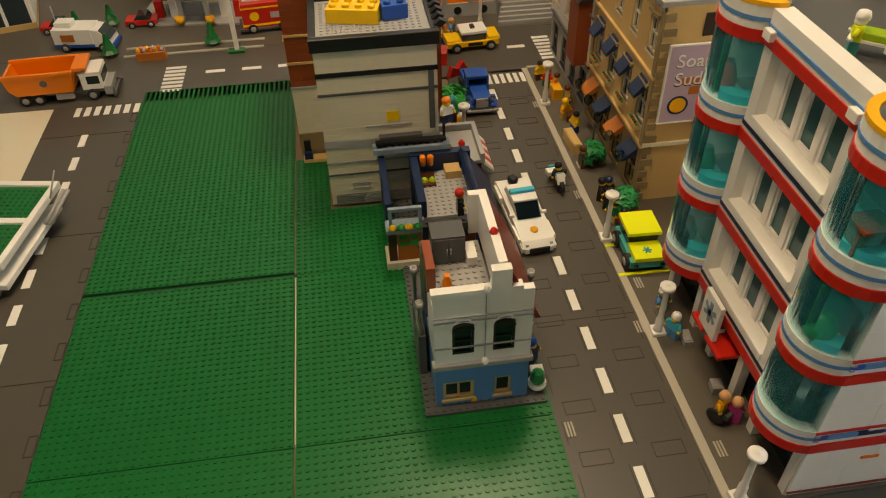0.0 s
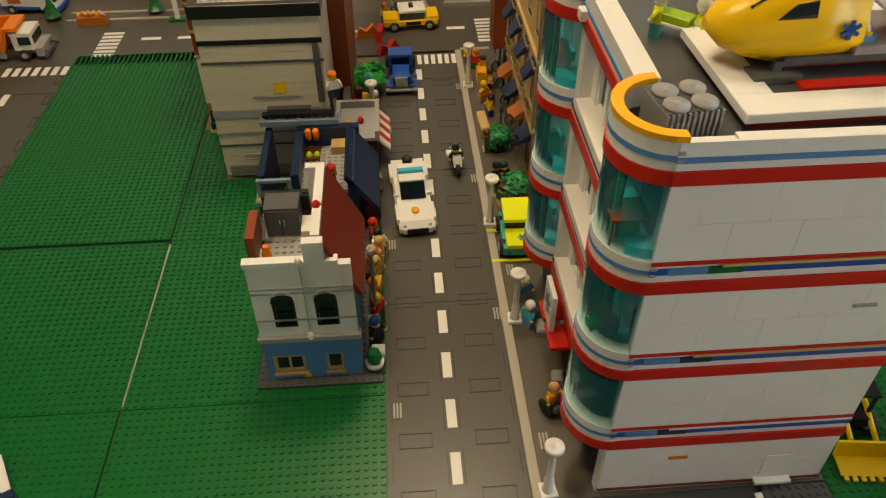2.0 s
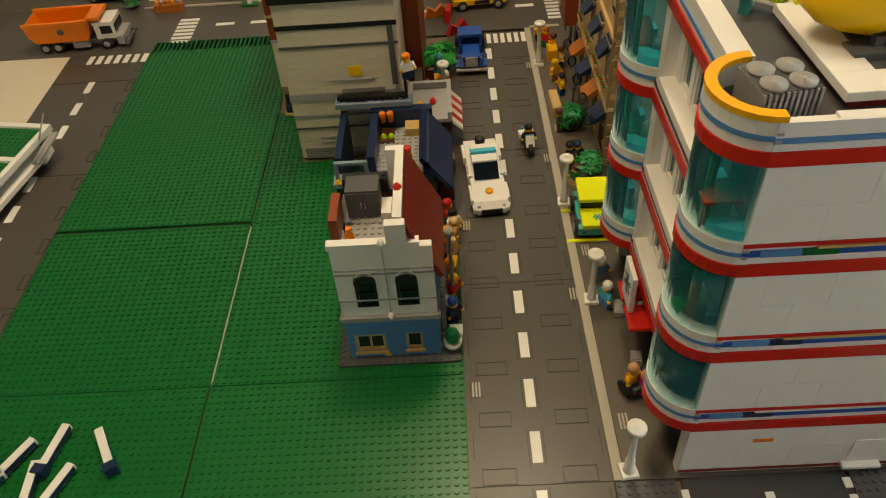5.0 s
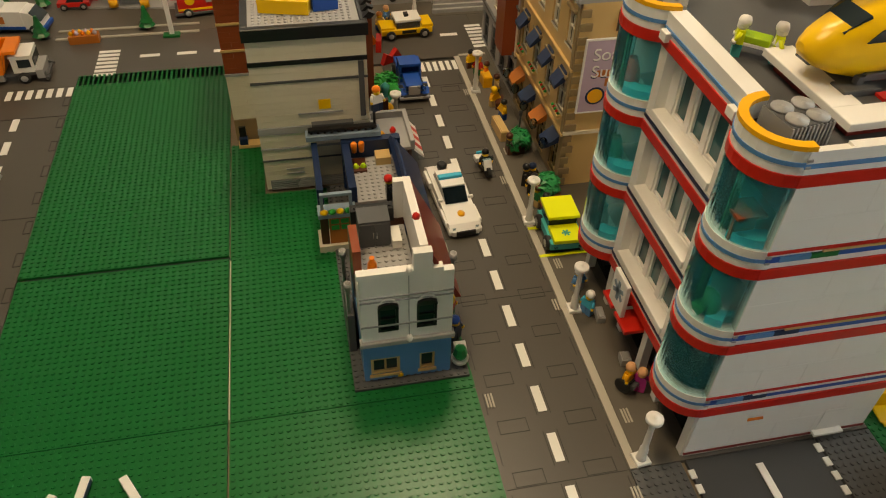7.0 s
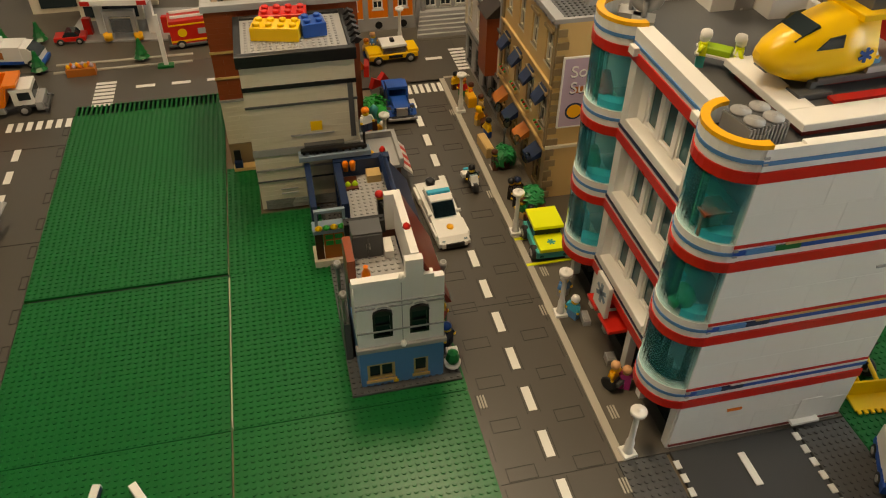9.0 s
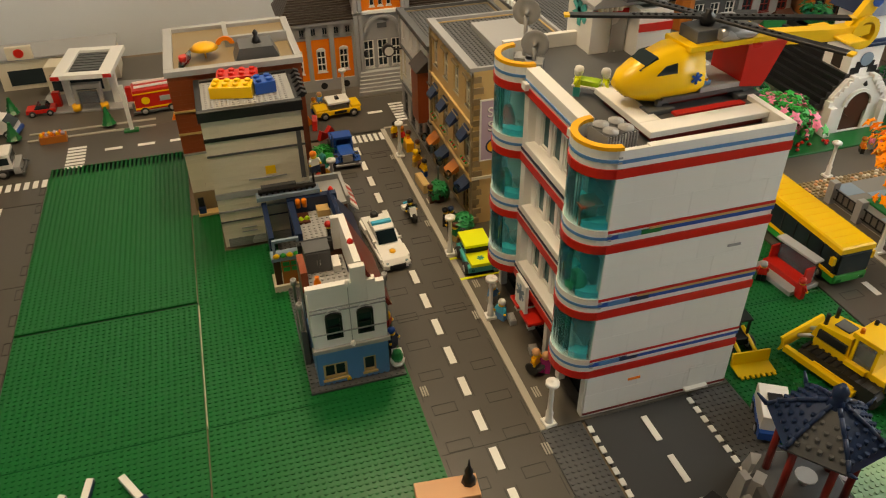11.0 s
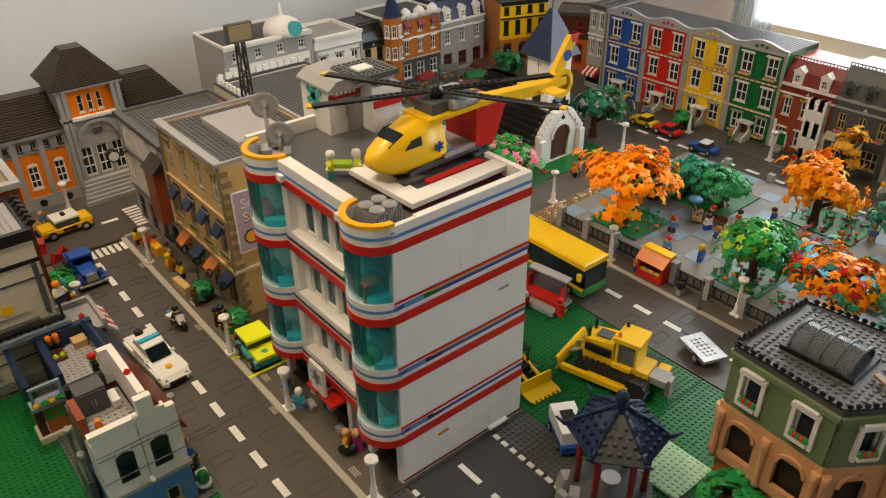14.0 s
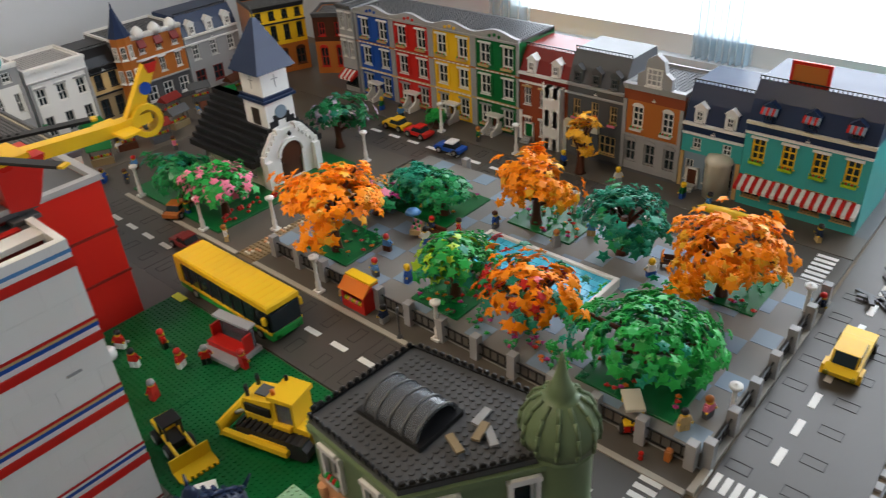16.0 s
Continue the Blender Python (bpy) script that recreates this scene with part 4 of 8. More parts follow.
for z in (.10, .165):
    for a in (200, 245, 290):
        window(h, .02 + .029 * math.cos(radians(a)), -.004 + .029 * math.sin(radians(a)), z, .014, .036, WHITE, 2, 2).matrix_basis = pose(.02 + .0295 * math.cos(radians(a)), -.004 + .0295 * math.sin(radians(a)), z, 0, 0, a + 90)
house("grey_town_house", (1.548, 1.12, 0), 0, .18, .16, [st(.08, LGREY, n=3, ww=.034, wh=.045, trim=DRED), st(.065, LGREY, n=3, ww=.022, wh=.044, lintel=WHITE, rows=3, band=WHITE), st(.02, LGREY, n=1, ww=.004, wh=.004, roof_h=.058, dormers=3)], "light grey toy town house with white dormers and a dark roof", roof="mansard", roofmat=DBLUE, parapet=WHITE, group="far houses")
house("yellow_house", (1.735, 1.05, 0), -20, .16, .14, [st(.09, DORANGE, n=3, ww=.03, wh=.05, arch=True, trim=BROWN), st(.07, YELLOW, n=4, ww=.018, wh=.045, trim=BLACK, band=BLACK), st(.045, YELLOW, n=4, ww=.018, wh=.025, trim=BLACK)], "yellow toy house with black trim in the corner", parapet=BLACK, group="far houses")
house("dark_shop_house", (1.86, .93, 0), -55, .15, .12, [st(.10, DORANGE, n=3, ww=.026, wh=.06, arch=True, trim=RED), st(.08, BROWN, n=3, ww=.02, wh=.04, trim=RED)], "brown and orange toy shop with arches", parapet=DGREY, group="far houses")
house("white_bank", (1.105, 1.12, 0), 0, .155, .16, [st(.085, WHITE, n=3, ww=.022, wh=.055, pil=LGREY, trim=LGREY), st(.085, WHITE, n=3, ww=.024, wh=.046, pil=LGREY, lintel=LGREY, arch=True, band=LGREY), st(.028, WHITE, n=1, ww=.004, wh=.004)], "white toy bank house with tall arched windows", parapet=WHITE, group="far houses", roofmat=LGREY)
house("black_roof_house", (1.262, 1.125, 0), 0, .082, .15, [st(.085, DTAN, n=2, ww=.024, wh=.05, trim=BLACK, band=BLACK), st(.060, TAN, n=2, ww=.022, wh=.040, trim=BLACK, band=BLACK), st(.012, BLACK, n=1, ww=.004, wh=.004, roof_h=.045, dormers=0)], "tan toy house with a black roof between two others", roof="mansard", roofmat=BLACK, parapet=BLACK, group="far houses")
house("grey_hall", (.84, 1.10, 0), 0, .255, .18, [st(.09, LGREY, n=4, ww=.026, wh=.05), st(.09, WHITE, n=6, ww=.014, wh=.05, pil=LGREY), st(.05, LGREY, n=4, ww=.02, wh=.025)], "pale grey toy hall with a white dome", parapet=WHITE, group="far houses", roofmat=DGREY)
dome = thing("white_dome", (1.03, 1.15, .228), 0, "white round dome with a turquoise window and antenna", "dome")
part("shell", Build().lathe([(.052, 0), (.050, .02), (.042, .036), (.025, .046), (.006, .049), (.004, .058), (.001, .085)], 0, 0, 18), WHITE, dome)
part("round_window", Build().cyl(0.012, .022, -.0525, -.040, .020, 16, 0, "y"), TEAL, dome)

# battlement house behind the hospital
h = house("flat_roof_hall", (.70, .44, 0), 0, .23, .40, [st(.085, CREAM, n=4, ww=.03, wh=.05), st(.085, CREAM, n=4, ww=.026, wh=.05), st(.07, CREAM, n=4, ww=.026, wh=.04)], "cream toy hall with a dark flat roof and white battlements", parapet=DGREY, group="far houses")
bt = Build()
for k in range(20):
    bt.box(.0, .006, .03 + k * .018, .040 + k * .018, .249, .262)
for k in range(12):
    bt.box(.01 + k * .018, .02 + k * .018, .392, .398, .249, .262)
part("battlement_row", bt, WHITE, h)
part("red_ledge", Build().box(.02, .21, .05, .056, .2475, .258), RED, h)
mast = thing("lattice_mast", (.665, .60, .0005), 0, "tall black lattice mast with a billboard", "mast")
lm = Build()
for dx, dy in ((-.012, -.012), (.012, -.012), (.012, .012), (-.012, .012)):
    lm.beam((dx, dy, 0), (dx * .5, dy * .5, .40), .0022)
for k in range(12):
    z, c = .033 * k, .012 - .0005 * k
    for a, b_ in (((-c, -c), (c, -c)), ((c, -c), (c, c)), ((c, c), (-c, c)), ((-c, c), (-c, -c))):
        lm.beam((*a, z), (*b_, z + .033), .0013, n=4)
part("lattice", lm, BLACK, mast)
part("floodlight", Build().box(-.026, .026, -.006, .004, .40, .435), DGREY, mast)
part("back_board", Build().box(-.022, .022, -.008, -.006, .404, .432), DTAN, mast)

# ---- station with orange walls ----
stn = thing("town_hall", (.2427, .9727, 0), 0, "grey and orange toy town hall with dark brown roofs", "building")
stn.scale = (.88, .88, .91)
for x0, x1, n in ((0, .178, 3), (.322, .475, 3)):
    cells = [(x0 + (x1 - x0) * (k + .5) / n, .050, .024, .055) for k in range(n)]
    part("wall", pierced(x0, x1, 0, .01, .03, .135, cells), ORANGE if x0 < .1 else DORANGE, stn, "orange brick wall")
    for c in cells:
        window(stn, c[0], .002, c[1], c[2], c[3], WHITE, 2, 3, arch=True)
    part("plinth", Build().box(x0, x1, -.004, .01, .0005, .03), LGREY, stn, "grey stone plinth")
    for k in range(n):
        part("cellar_window", Build().lathe([(.009, -.0055), (.009, -.0042)], cells[k][0], .014, 10, 0, "y"), BLACK, stn)
    part("upper_wall", pierced(x0, x1, -.002, .01, .135, .172, [(x0 + (x1 - x0) * (k + .5) / 6, .143, .014, .02) for k in range(6)]), LGREY, stn)
    for k in range(6):
        window(stn, x0 + (x1 - x0) * (k + .5) / 6, .001, .143, .014, .02, LGREY, 2, 1)
    for k in range(n + 1):
        part("pilaster", Build().box(x0 + (x1 - x0) * k / n - .006, x0 + (x1 - x0) * k / n + .006, -.006, 0, .03, .172), LGREY, stn)
    part("cornice", Build().cbox(x0 - .006, x1 + .006, -.012, .012, .172, .180), LGREY, stn)
    steps = 15
    for k in range(steps):
        a, c = k / steps, (k + 1) / steps
        za, zc = .180 + .066 * a, .180 + .066 * c + .001
        ins = .05 * a
        xa = x0 - .008 + (ins if x0 < .1 else 0)
        xb = x1 + .008 - (ins if x0 > .1 else 0)
        part("roof_course", Build().cbox(xa, xb, -.014 + .085 * a, .165 - .06 * a, za, zc), DBROWN, stn, "dark brown roof tiles")
    part("back_wall", Build().box(x0, x1, .15, .158, .0005, .172), LGREY, stn)
part("end_wall", Build().box(0, .008, .01, .15, .0005, .172), DORANGE, stn)
part("end_wall", Build().box(.467, .475, .01, .15, .0005, .172), DORANGE, stn)
cells = [(.213, .050, .028, .072), (.250, .050, .028, .072), (.287, .050, .028, .072)]
part("tower_wall", pierced(.178, .322, -.012, .0, .0005, .19, cells), LGREY, stn, "light grey tower front")
for c in cells:
    window(stn, c[0], -.009, c[1], c[2], c[3], WHITE, 2, 3)
for x in (.182, .194, .306, .318):
    part("column", Build().box(x - .005, x + .005, -.020, -.012, .03, .262), LGREY, stn)
arch_b = Build()
for k in range(14):
    a0, a1 = math.pi * k / 14, math.pi * (k + 1) / 14
    arch_b.prism([(.25 + .040 * math.cos(a0), .145 + .034 * math.sin(a0)), (.25 + .048 * math.cos(a0), .145 + .042 * math.sin(a0)), (.25 + .048 * math.cos(a1), .145 + .042 * math.sin(a1)), (.25 + .040 * math.cos(a1), .145 + .034 * math.sin(a1))], -.019, -.012, "y")
part("arch", arch_b, LGREY, stn)
part("plaque", Build().cbox(.238, .262, -.015, -.012, .152, .164), DGREY, stn)
part("ledge", Build().cbox(.176, .324, -.020, .0, .190, .197), WHITE, stn)
cells = [(.228, .206, .012, .04), (.250, .206, .012, .04), (.272, .206, .012, .04)]
part("tower_upper", pierced(.196, .304, -.010, .0, .197, .258, cells), ORANGE, stn, "orange tower wall")
for c in cells:
    window(stn, c[0], -.008, c[1], c[2], c[3], WHITE, 1, 2)
part("tower_box", Build().box(.178, .322, .0, .12, .0005, .262), LGREY, stn)
part("tower_eave", Build().cbox(.170, .330, -.026, .128, .262, .268), LGREY, stn)
for k in range(18):
    a = k / 18
    part("tower_roof_course", Build().cbox(.166 + .062 * a, .334 - .062 * a, -.030 + .06 * a, .132 - .06 * a, .268 + .072 * a, .268 + .072 * (a + 1 / 18) + .0008), DBROWN, stn, "dark brown roof tiles")
for k in range(6):
    part("step", Build().cbox(.185 - .003 * k, .315 + .003 * k, -.028 - .008 * k, -.020 - .008 * k if k else -.012, .0005, .044 - .007 * k), LGREY, stn, "light grey step")
for x in (.20, .30):
    lp = Build().beam((x, -.021, .098), (x, -.030, .10), .002).lathe([(.001, .086), (.005, .090), (.005, .100), (.001, .104)], x, -.031, 8)
    part("wall_lamp", lp, BLACK, stn)

# ---- tan corner houses on the main street ----
h = house("detective_office", (.478, .572, 0), -90, .238, .20, [st(.095, DTAN, n=4, ww=.030, wh=.058, zb=.012, trim=TAN, arch=True, band=TAN, awning=None), st(.105, TAN, n=4, ww=.030, wh=.058, trim=CREAM, pil=DTAN, band=TAN, lintel=DTAN, box=TAN), st(.095, TAN, n=4, ww=.026, wh=.052, trim=CREAM, pil=DTAN, lintel=DTAN)], "tan brick toy corner house with arched shop windows", side=TAN, parapet=LGREY, group="main street houses")
for k in range(15):
    L = .012 if k % 2 else .008
    part("quoin", Build().cbox(.238, .2405, -.001, L + .004, .004 + k * .0195, .004 + k * .0195 + .011), DTAN, h, "dark tan corner stone")
pb = part("poster_board", Build().box(.2405, .2435, .012, .082, .135, .245), LAVENDER, h, "large lavender advertising poster with white rim")
part("poster_rim", Build().box(.2405, .244, .010, .012, .133, .247).box(.2405, .244, .082, .084, .133, .247).box(.2405, .244, .012, .082, .245, .247).box(.2405, .244, .012, .082, .133, .135), WHITE, pb)
text_on(pb, "poster_letters_shade", "Soap\nSuds", .0265, DBLUE, (.2434, .047, .2145), (90, 0, 90))
text_on(pb, "poster_letters", "Soap\nSuds", .0255, WHITE, (.2440, .0465, .2155), (90, 0, 90))
part("poster_disc", Build().cyl(.034, .160, .2436, .2442, .011, 16, 0, "x"), AMBER, pb)
part("poster_disc_dark", Build().cyl(.034, .160, .2434, .2438, .014, 16, 0, "x"), DBLUE, pb)
part("poster_bar", Build().box(.2434, .2439, .03, .075, .19, .2).box(.2434, .2439, .045, .075, .175, .187), DORANGE, pb)
part("flat_window", Build().box(.238, .2395, .05, .09, .255, .285), DBROWN, h)
part("side_ledge", Build().box(.236, .2415, -.002, .20, .095, .100), CREAM, h)
part("roof_hatch", Build().cbox(.05, .19, .06, .15, .293, .305), LGREY, h)
for k in range(4):
    part("awning", Build().prism([(0, .185), (-.016, .165), (-.016, .160), (0, .172)], .02 + k * .058, .045 + k * .058, "x"), DBLUE, h, "dark blue awning")
    part("street_awning", Build().prism([(0, .082), (-.020, .066), (-.020, .062), (0, .070)], .02 + k * .058, .05 + k * .058, "x"), DBLUE if k % 2 else DORANGE, h)
for k in range(5):
    part("globe_lamp", Build().lathe([(.002, .060), (.0065, .066), (.007, .072), (.004, .077), (.001, .079)], .02 + k * .05, -.022, 10), CLEAR, h, "clear globe lamp")
h = house("barber_house", (.478, .800, 0), -90, .226, .20, [st(.085, LGREY, n=4, ww=.034, wh=.055, zb=.01, trim=DGREY, band=DGREY), st(.085, WHITE, n=4, ww=.024, wh=.058, trim=CREAM, pil=CREAM, band=DGREY), st(.070, WHITE, n=4, ww=.020, wh=.044, pil=LGREY)], "white and grey toy shop house with a brown bay", side=DTAN, parapet=DGREY, group="main street houses")
part("bay", Build().box(.165, .21, -.022, 0, .08, .19), RUST, h, "reddish brown bay")
part("bay_roof", Build().prism([(-.026, .19), (0, .215), (0, .19)], .16, .215, "x"), DBROWN, h)
cl = part("clock_arm", Build().beam((.01, 0, .16), (.01, -.03, .16), .002).cyl(-.03, .160, .002, .018, .013, 14, 0, "x"), BLACK, h, "black street clock with a white dial")
part("dial", Build().cyl(-.03, .160, .0178, .019, .010, 14, 0, "x"), WHITE, cl)

# ---- buildings on the west side of the main street ----
wb = thing("white_back_building", (.052, .392, 0), 0, "plain cream toy building with a black roof rim", "building", "west side buildings")
WW, WD = .150, .125
part("core", Build().box(0.0, WW, .0012, WD, .0005, .255), CREAM, wb, "cream white wall")
for z0, z1 in ((.018, .052), (.0545, .072), (.0752, .098), (.110, .180), (.1832, .207), (.2135, .2445)):
    courses(wb, 0, WW, .0012, z0, z1, .048, CREAM, depth=.0014, name="brick")
for z0, z1, mm in ((.0524, .0544, DGREY), (.0722, .075, LGREY), (.0985, .1095, LGREY), (.180, .183, DGREY), (.2072, .2132, BLACK)):
    part("ledge", Build().box(-.0006, WW + .0006, -.0016, .0012, z0, z1), mm, wb)
gv = Build()
for k in range(5):
    gv.box(.006, WW - .004, -.0014, .0012, .001 + k * .0034, .001 + k * .0034 + .0022)
part("grille", gv, SILVER, wb, "silver grille bricks at the base")
part("yellow_patch", Build().box(.083, .099, -.0014, -.0001, .135, .150), YELLOW, wb, "pale yellow brick patch")
part("thin_ledge", Build().box(.055, .115, -.002, 0, .1285, .1305), LGREY, wb)
part("thin_ledge", Build().box(.030, .055, -.002, 0, .028, .0295), LGREY, wb)
part("thin_ledge", Build().box(.030, .055, -.002, 0, .036, .0375), LGREY, wb)
part("drain_pipe", Build().box(WW - .012, WW - .005, -.004, -.001, .12, .207), DGREY, wb, "dark grey vertical pipe")
part("rim", Build().cbox(-.003, WW + .003, -.004, .006, .2445, .262).cbox(-.003, .006, .006, WD, .2445, .262).cbox(WW - .006, WW + .003, .006, WD, .2445, .262).cbox(.006, WW - .006, WD - .008, WD, .2445, .262), BLACK, wb, "black roof rim")
part("roof", Build().box(.006, WW - .006, .006, WD - .008, .2552, .258).studs(.009, .008, 16, 13, .258), LGREY, wb, "light grey studded roof")
bl = Build()
for k in range(6):
    bl.prism([(0, .262), (.010, .272), (.018, .268), (.012, .262)], .01 + k * .018, .019 + k * .018, "y")
part("gargoyle_row", bl.moved(0, pose(WW - .004, 0, -.002)), BLACK, wb)


def big_brick(at, turn, nx, ny, material, label, p=.016, hh=.0192):
    b = Build().cbox(0, nx * p, 0, ny * p, 0, hh, c=.0008)
    for i in range(nx):
        for j in range(ny):
            b.lathe([(.0047, hh), (.0047, hh + .0040), (.0040, hh + .0045)], (i + .5) * p, (j + .5) * p, 12)
    return solid("large_toy_brick", b, material, label, "brick", "loose large bricks", at=at, turn=turn)


big_brick((.072, .438, .2598), -14, 4, 2, YELLOW, "large yellow eight-stud brick on a roof")
big_brick((.141, .432, .2598), 6, 2, 2, BLUE, "large blue four-stud brick on a roof")
big_brick((.085, .4745, .2598), -6, 4, 2, RED, "large red eight-stud brick on a roof")

rb_ = thing("rust_building", (.010, .524, 0), 0, "rust brown toy building with a cream lower wall", "building", "west side buildings")
rb_.scale.z *= .91
part("core", Build().box(0, .215, .0012, .21, .0005, .295), RUST, rb_)
courses(rb_, 0, .045, .0012, .135, .295, .032, RUST, depth=.0014)
courses(rb_, 0, .045, .0012, .045, .130, .048, CREAM, depth=.0018)
for z in (.1305, .175, .222):
    part("ledge", Build().box(-.001, .05, -.002, .0012, z, z + .004), TAN if z > .14 else LGREY, rb_)
part("dark_base", Build().box(0, .045, -.0015, .0012, .001, .044), DTAN, rb_)
part("rim", Build().cbox(-.003, .218, -.003, .012, .295, .306).cbox(-.003, .012, .012, .21, .295, .306).cbox(.206, .218, .012, .21, .295, .306).cbox(.012, .206, .2, .213, .295, .306), LGREY, rb_, "light grey rim")
part("roof", Build().box(.012, .206, .012, .2, .2952, .298), DTAN, rb_)
part("parasol", Build().lathe([(.024, .318), (.016, .326), (.001, .330)], .065, .06, 10).cyl(.065, .06, .298, .322, .0015, 6), AMBER, rb_, "amber roof parasol")
part("roof_table", Build().cyl(.03, .05, .298, .312, .008, 8), RED, rb_)
part("roof_wall", Build().box(.10, .206, .10, .108, .298, .318).box(.10, .108, .108, .2, .298, .312), LGREY, rb_)
part("dormer", Build().prism([(.11, .298), (.12, .325), (.175, .325), (.185, .298)], .02, .07, "y"), DGREY, rb_)
part("sign_disc", arc(Build(), 0, 0, .008, .016, -.002, .002, 0, 180, 10).moved(0, pose(.10, .1, .305, 90, 0, 0)), ORANGE, rb_)
part("figure_ornament", Build().lathe([(.008, .325), (.006, .333), (.003, .338), (.005, .344), (.001, .35)], .15, .045, 8), BLACK, rb_)
part("glass_window", Build().prism([(.02, .298), (.04, .318), (.043, .318), (.025, .298)], .02, .06, "y"), CLEAR, rb_)
sd = thing("wooden_stand", (.013, .500, .0018), 0, "small tan stand with dark blue and black pieces", "stand")
part("board", Build().box(0, .034, 0, .016, 0, .005), TAN, sd)
part("seat", Build().box(.002, .014, .002, .012, .005, .016), DBLUE, sd)
part("back", Build().box(.003, .013, .009, .012, .016, .034), BLACK, sd)

# bike shop with a blue ground floor and an open top storey
base = plate(.134, .0155, 16, 46, DGREY, "dark grey studded plate under two shops", top=.0042, name="sidewalk_plate", z0=.0006)
bs = thing("bike_shop", (.1465, .026, .0042), 0, "white and blue toy shop with an open upper storey", "building", "west side buildings")
bs.scale = (.93, 1, .985)
BW, BD = .102, .118
lowh, toph = .060, .158
holes_l = [(.025, .010, .034, .026), (.074, .010, .018, .026)]
part("ground_wall", pierced(0, BW, 0, .008, 0, lowh, holes_l), MBLUE, bs, "medium blue wall")
for c in holes_l:
    window(bs, c[0], .001, c[1], c[2], c[3], TAN, 2 if c[0] < .05 else 1, 1, sill=True)
part("ground_side", Build().box(0, .008, .008, BD, 0, lowh).box(BW - .008, BW, .008, BD, 0, lowh).box(.008, BW - .008, BD - .008, BD, 0, lowh), MBLUE, bs)
part("ledge", Build().cbox(-.003, BW + .003, -.004, .006, lowh, lowh + .006), LGREY, bs)
holes_u = [(.030, lowh + .018, .023, .042), (.073, lowh + .018, .023, .042)]
part("upper_wall", pierced(0, BW, 0, .008, lowh + .006, toph, holes_u), WHITE, bs, "white wall")
for c in holes_u:
    window(bs, c[0], .0005, c[1], c[2], c[3] - .005, BLACK, 1, 2, arch=True, sill=False)
    ab = Build()
    arc(ab, 0, 0, .0118, .0132, 0, .0012, 0, 180, 8)
    part("arch", ab.moved(0, pose(c[0], -.0002, c[1] + .037, 90, 0, 0)), WHITE, bs)
for z in (lowh + .028, lowh + .064, toph - .028):
    part("groove", Build().box(-.0004, BW + .0004, -.0012, .0, z, z + .0016), LGREY, bs)
part("pipe", Build().box(.0524, .0532, -.0016, 0, lowh + .006, toph), LGREY, bs)
for z in (lowh + .004, toph + .006):
    part("knob", Build().lathe([(.003, z), (.0038, z + .002), (.003, z + .006), (.001, z + .007)], .053, -.0025, 8), WHITE, bs)
part("front_gable", Build().box(-.002, .058, -.001, .008, toph, toph + .006).box(.058, .078, -.001, .008, toph - .001, toph + .028).box(.078, .090, -.001, .008, toph - .03, toph + .006), WHITE, bs, "stepped white gable")
part("upper_side", Build().box(0, .008, .008, .05, lowh, toph - .02), WHITE, bs)
part("brick_side", Build().box(-.002, .007, .030, .072, toph - .02, toph + .010), RUST, bs, "rust brick chimney edge")
part("east_parapet", Build().box(.066, .075, .008, BD, toph - .02, toph + .030), WHITE, bs, "white parapet")
part("back_parapet", Build().box(.055, .066, BD - .008, BD, toph - .02, toph + .030), WHITE, bs)
part("slope_roof", Build().prism([(.076, toph + .026), (.112, toph - .045), (.106, toph - .045), (.076, toph + .016)], .004, BD, "y"), DRED, bs, "dark red sloping roof")
part("west_wall", Build().box(-.000, .007, .072, BD, lowh, toph - .03), DGREY, bs)
part("upper_floor", Build().box(.007, .066, .008, BD - .008, toph - .036, toph - .03).studs(.009, .010, 7, 12, toph - .03), LGREY, bs, "light grey studded floor")
cab = part("cabinet", Build().box(.010, .046, .078, .104, toph - .030, toph + .005), DGREY, bs, "dark grey cabinet with two doors")
part("cabinet_door", Build().cbox(.011, .0275, .0765, .078, toph - .028, toph + .003), DGREY, cab)
part("cabinet_door", Build().cbox(.0285, .045, .0765, .078, toph - .028, toph + .003), DGREY, cab)
part("handle", Build().cyl(.026, .0755, toph - .016, toph - .008, .0007, 6).cyl(.030, .0755, toph - .016, toph - .008, .0007, 6), SILVER, cab)
part("back_parapet", Build().box(.004, .054, .106, BD, toph - .02, toph - .002).studs(.006, .108, 6, 1, toph - .002), BLACK, bs)
part("white_slab", Build().box(.047, .058, .070, .095, toph - .028, toph - .018), WHITE, bs)
part("pot", Build().box(.012, .026, .020, .034, toph - .028, toph - .018), BLACK, bs)
part("orange_vase", Build().lathe([(.003, toph - .018), (.0055, toph - .012), (.005, toph - .005), (.0022, toph), (.003, toph + .003)], .018, .027, 10), ORANGE, bs, "orange vase")
part("red_flower", Build().lathe([(.005, toph + .030), (.004, toph + .033), (.001, toph + .036)], .070, .05, 6), RED, bs)
for dx, dy, z in ((-.009, .05, .098), (-.009, .10, .100), (.118, .07, .105)):
    part("wall_pipe", Build().lathe([(.0022, .03), (.0022, z), (.0045, z), (.0045, z + .008), (.003, z + .008), (.003, z + .002)], dx, dy, 10), LGREY, bs, "light grey lamp pipe")
part("yard_wall", Build().box(-.012, -.004, .045, .112, 0, .060), DGREY, bs)

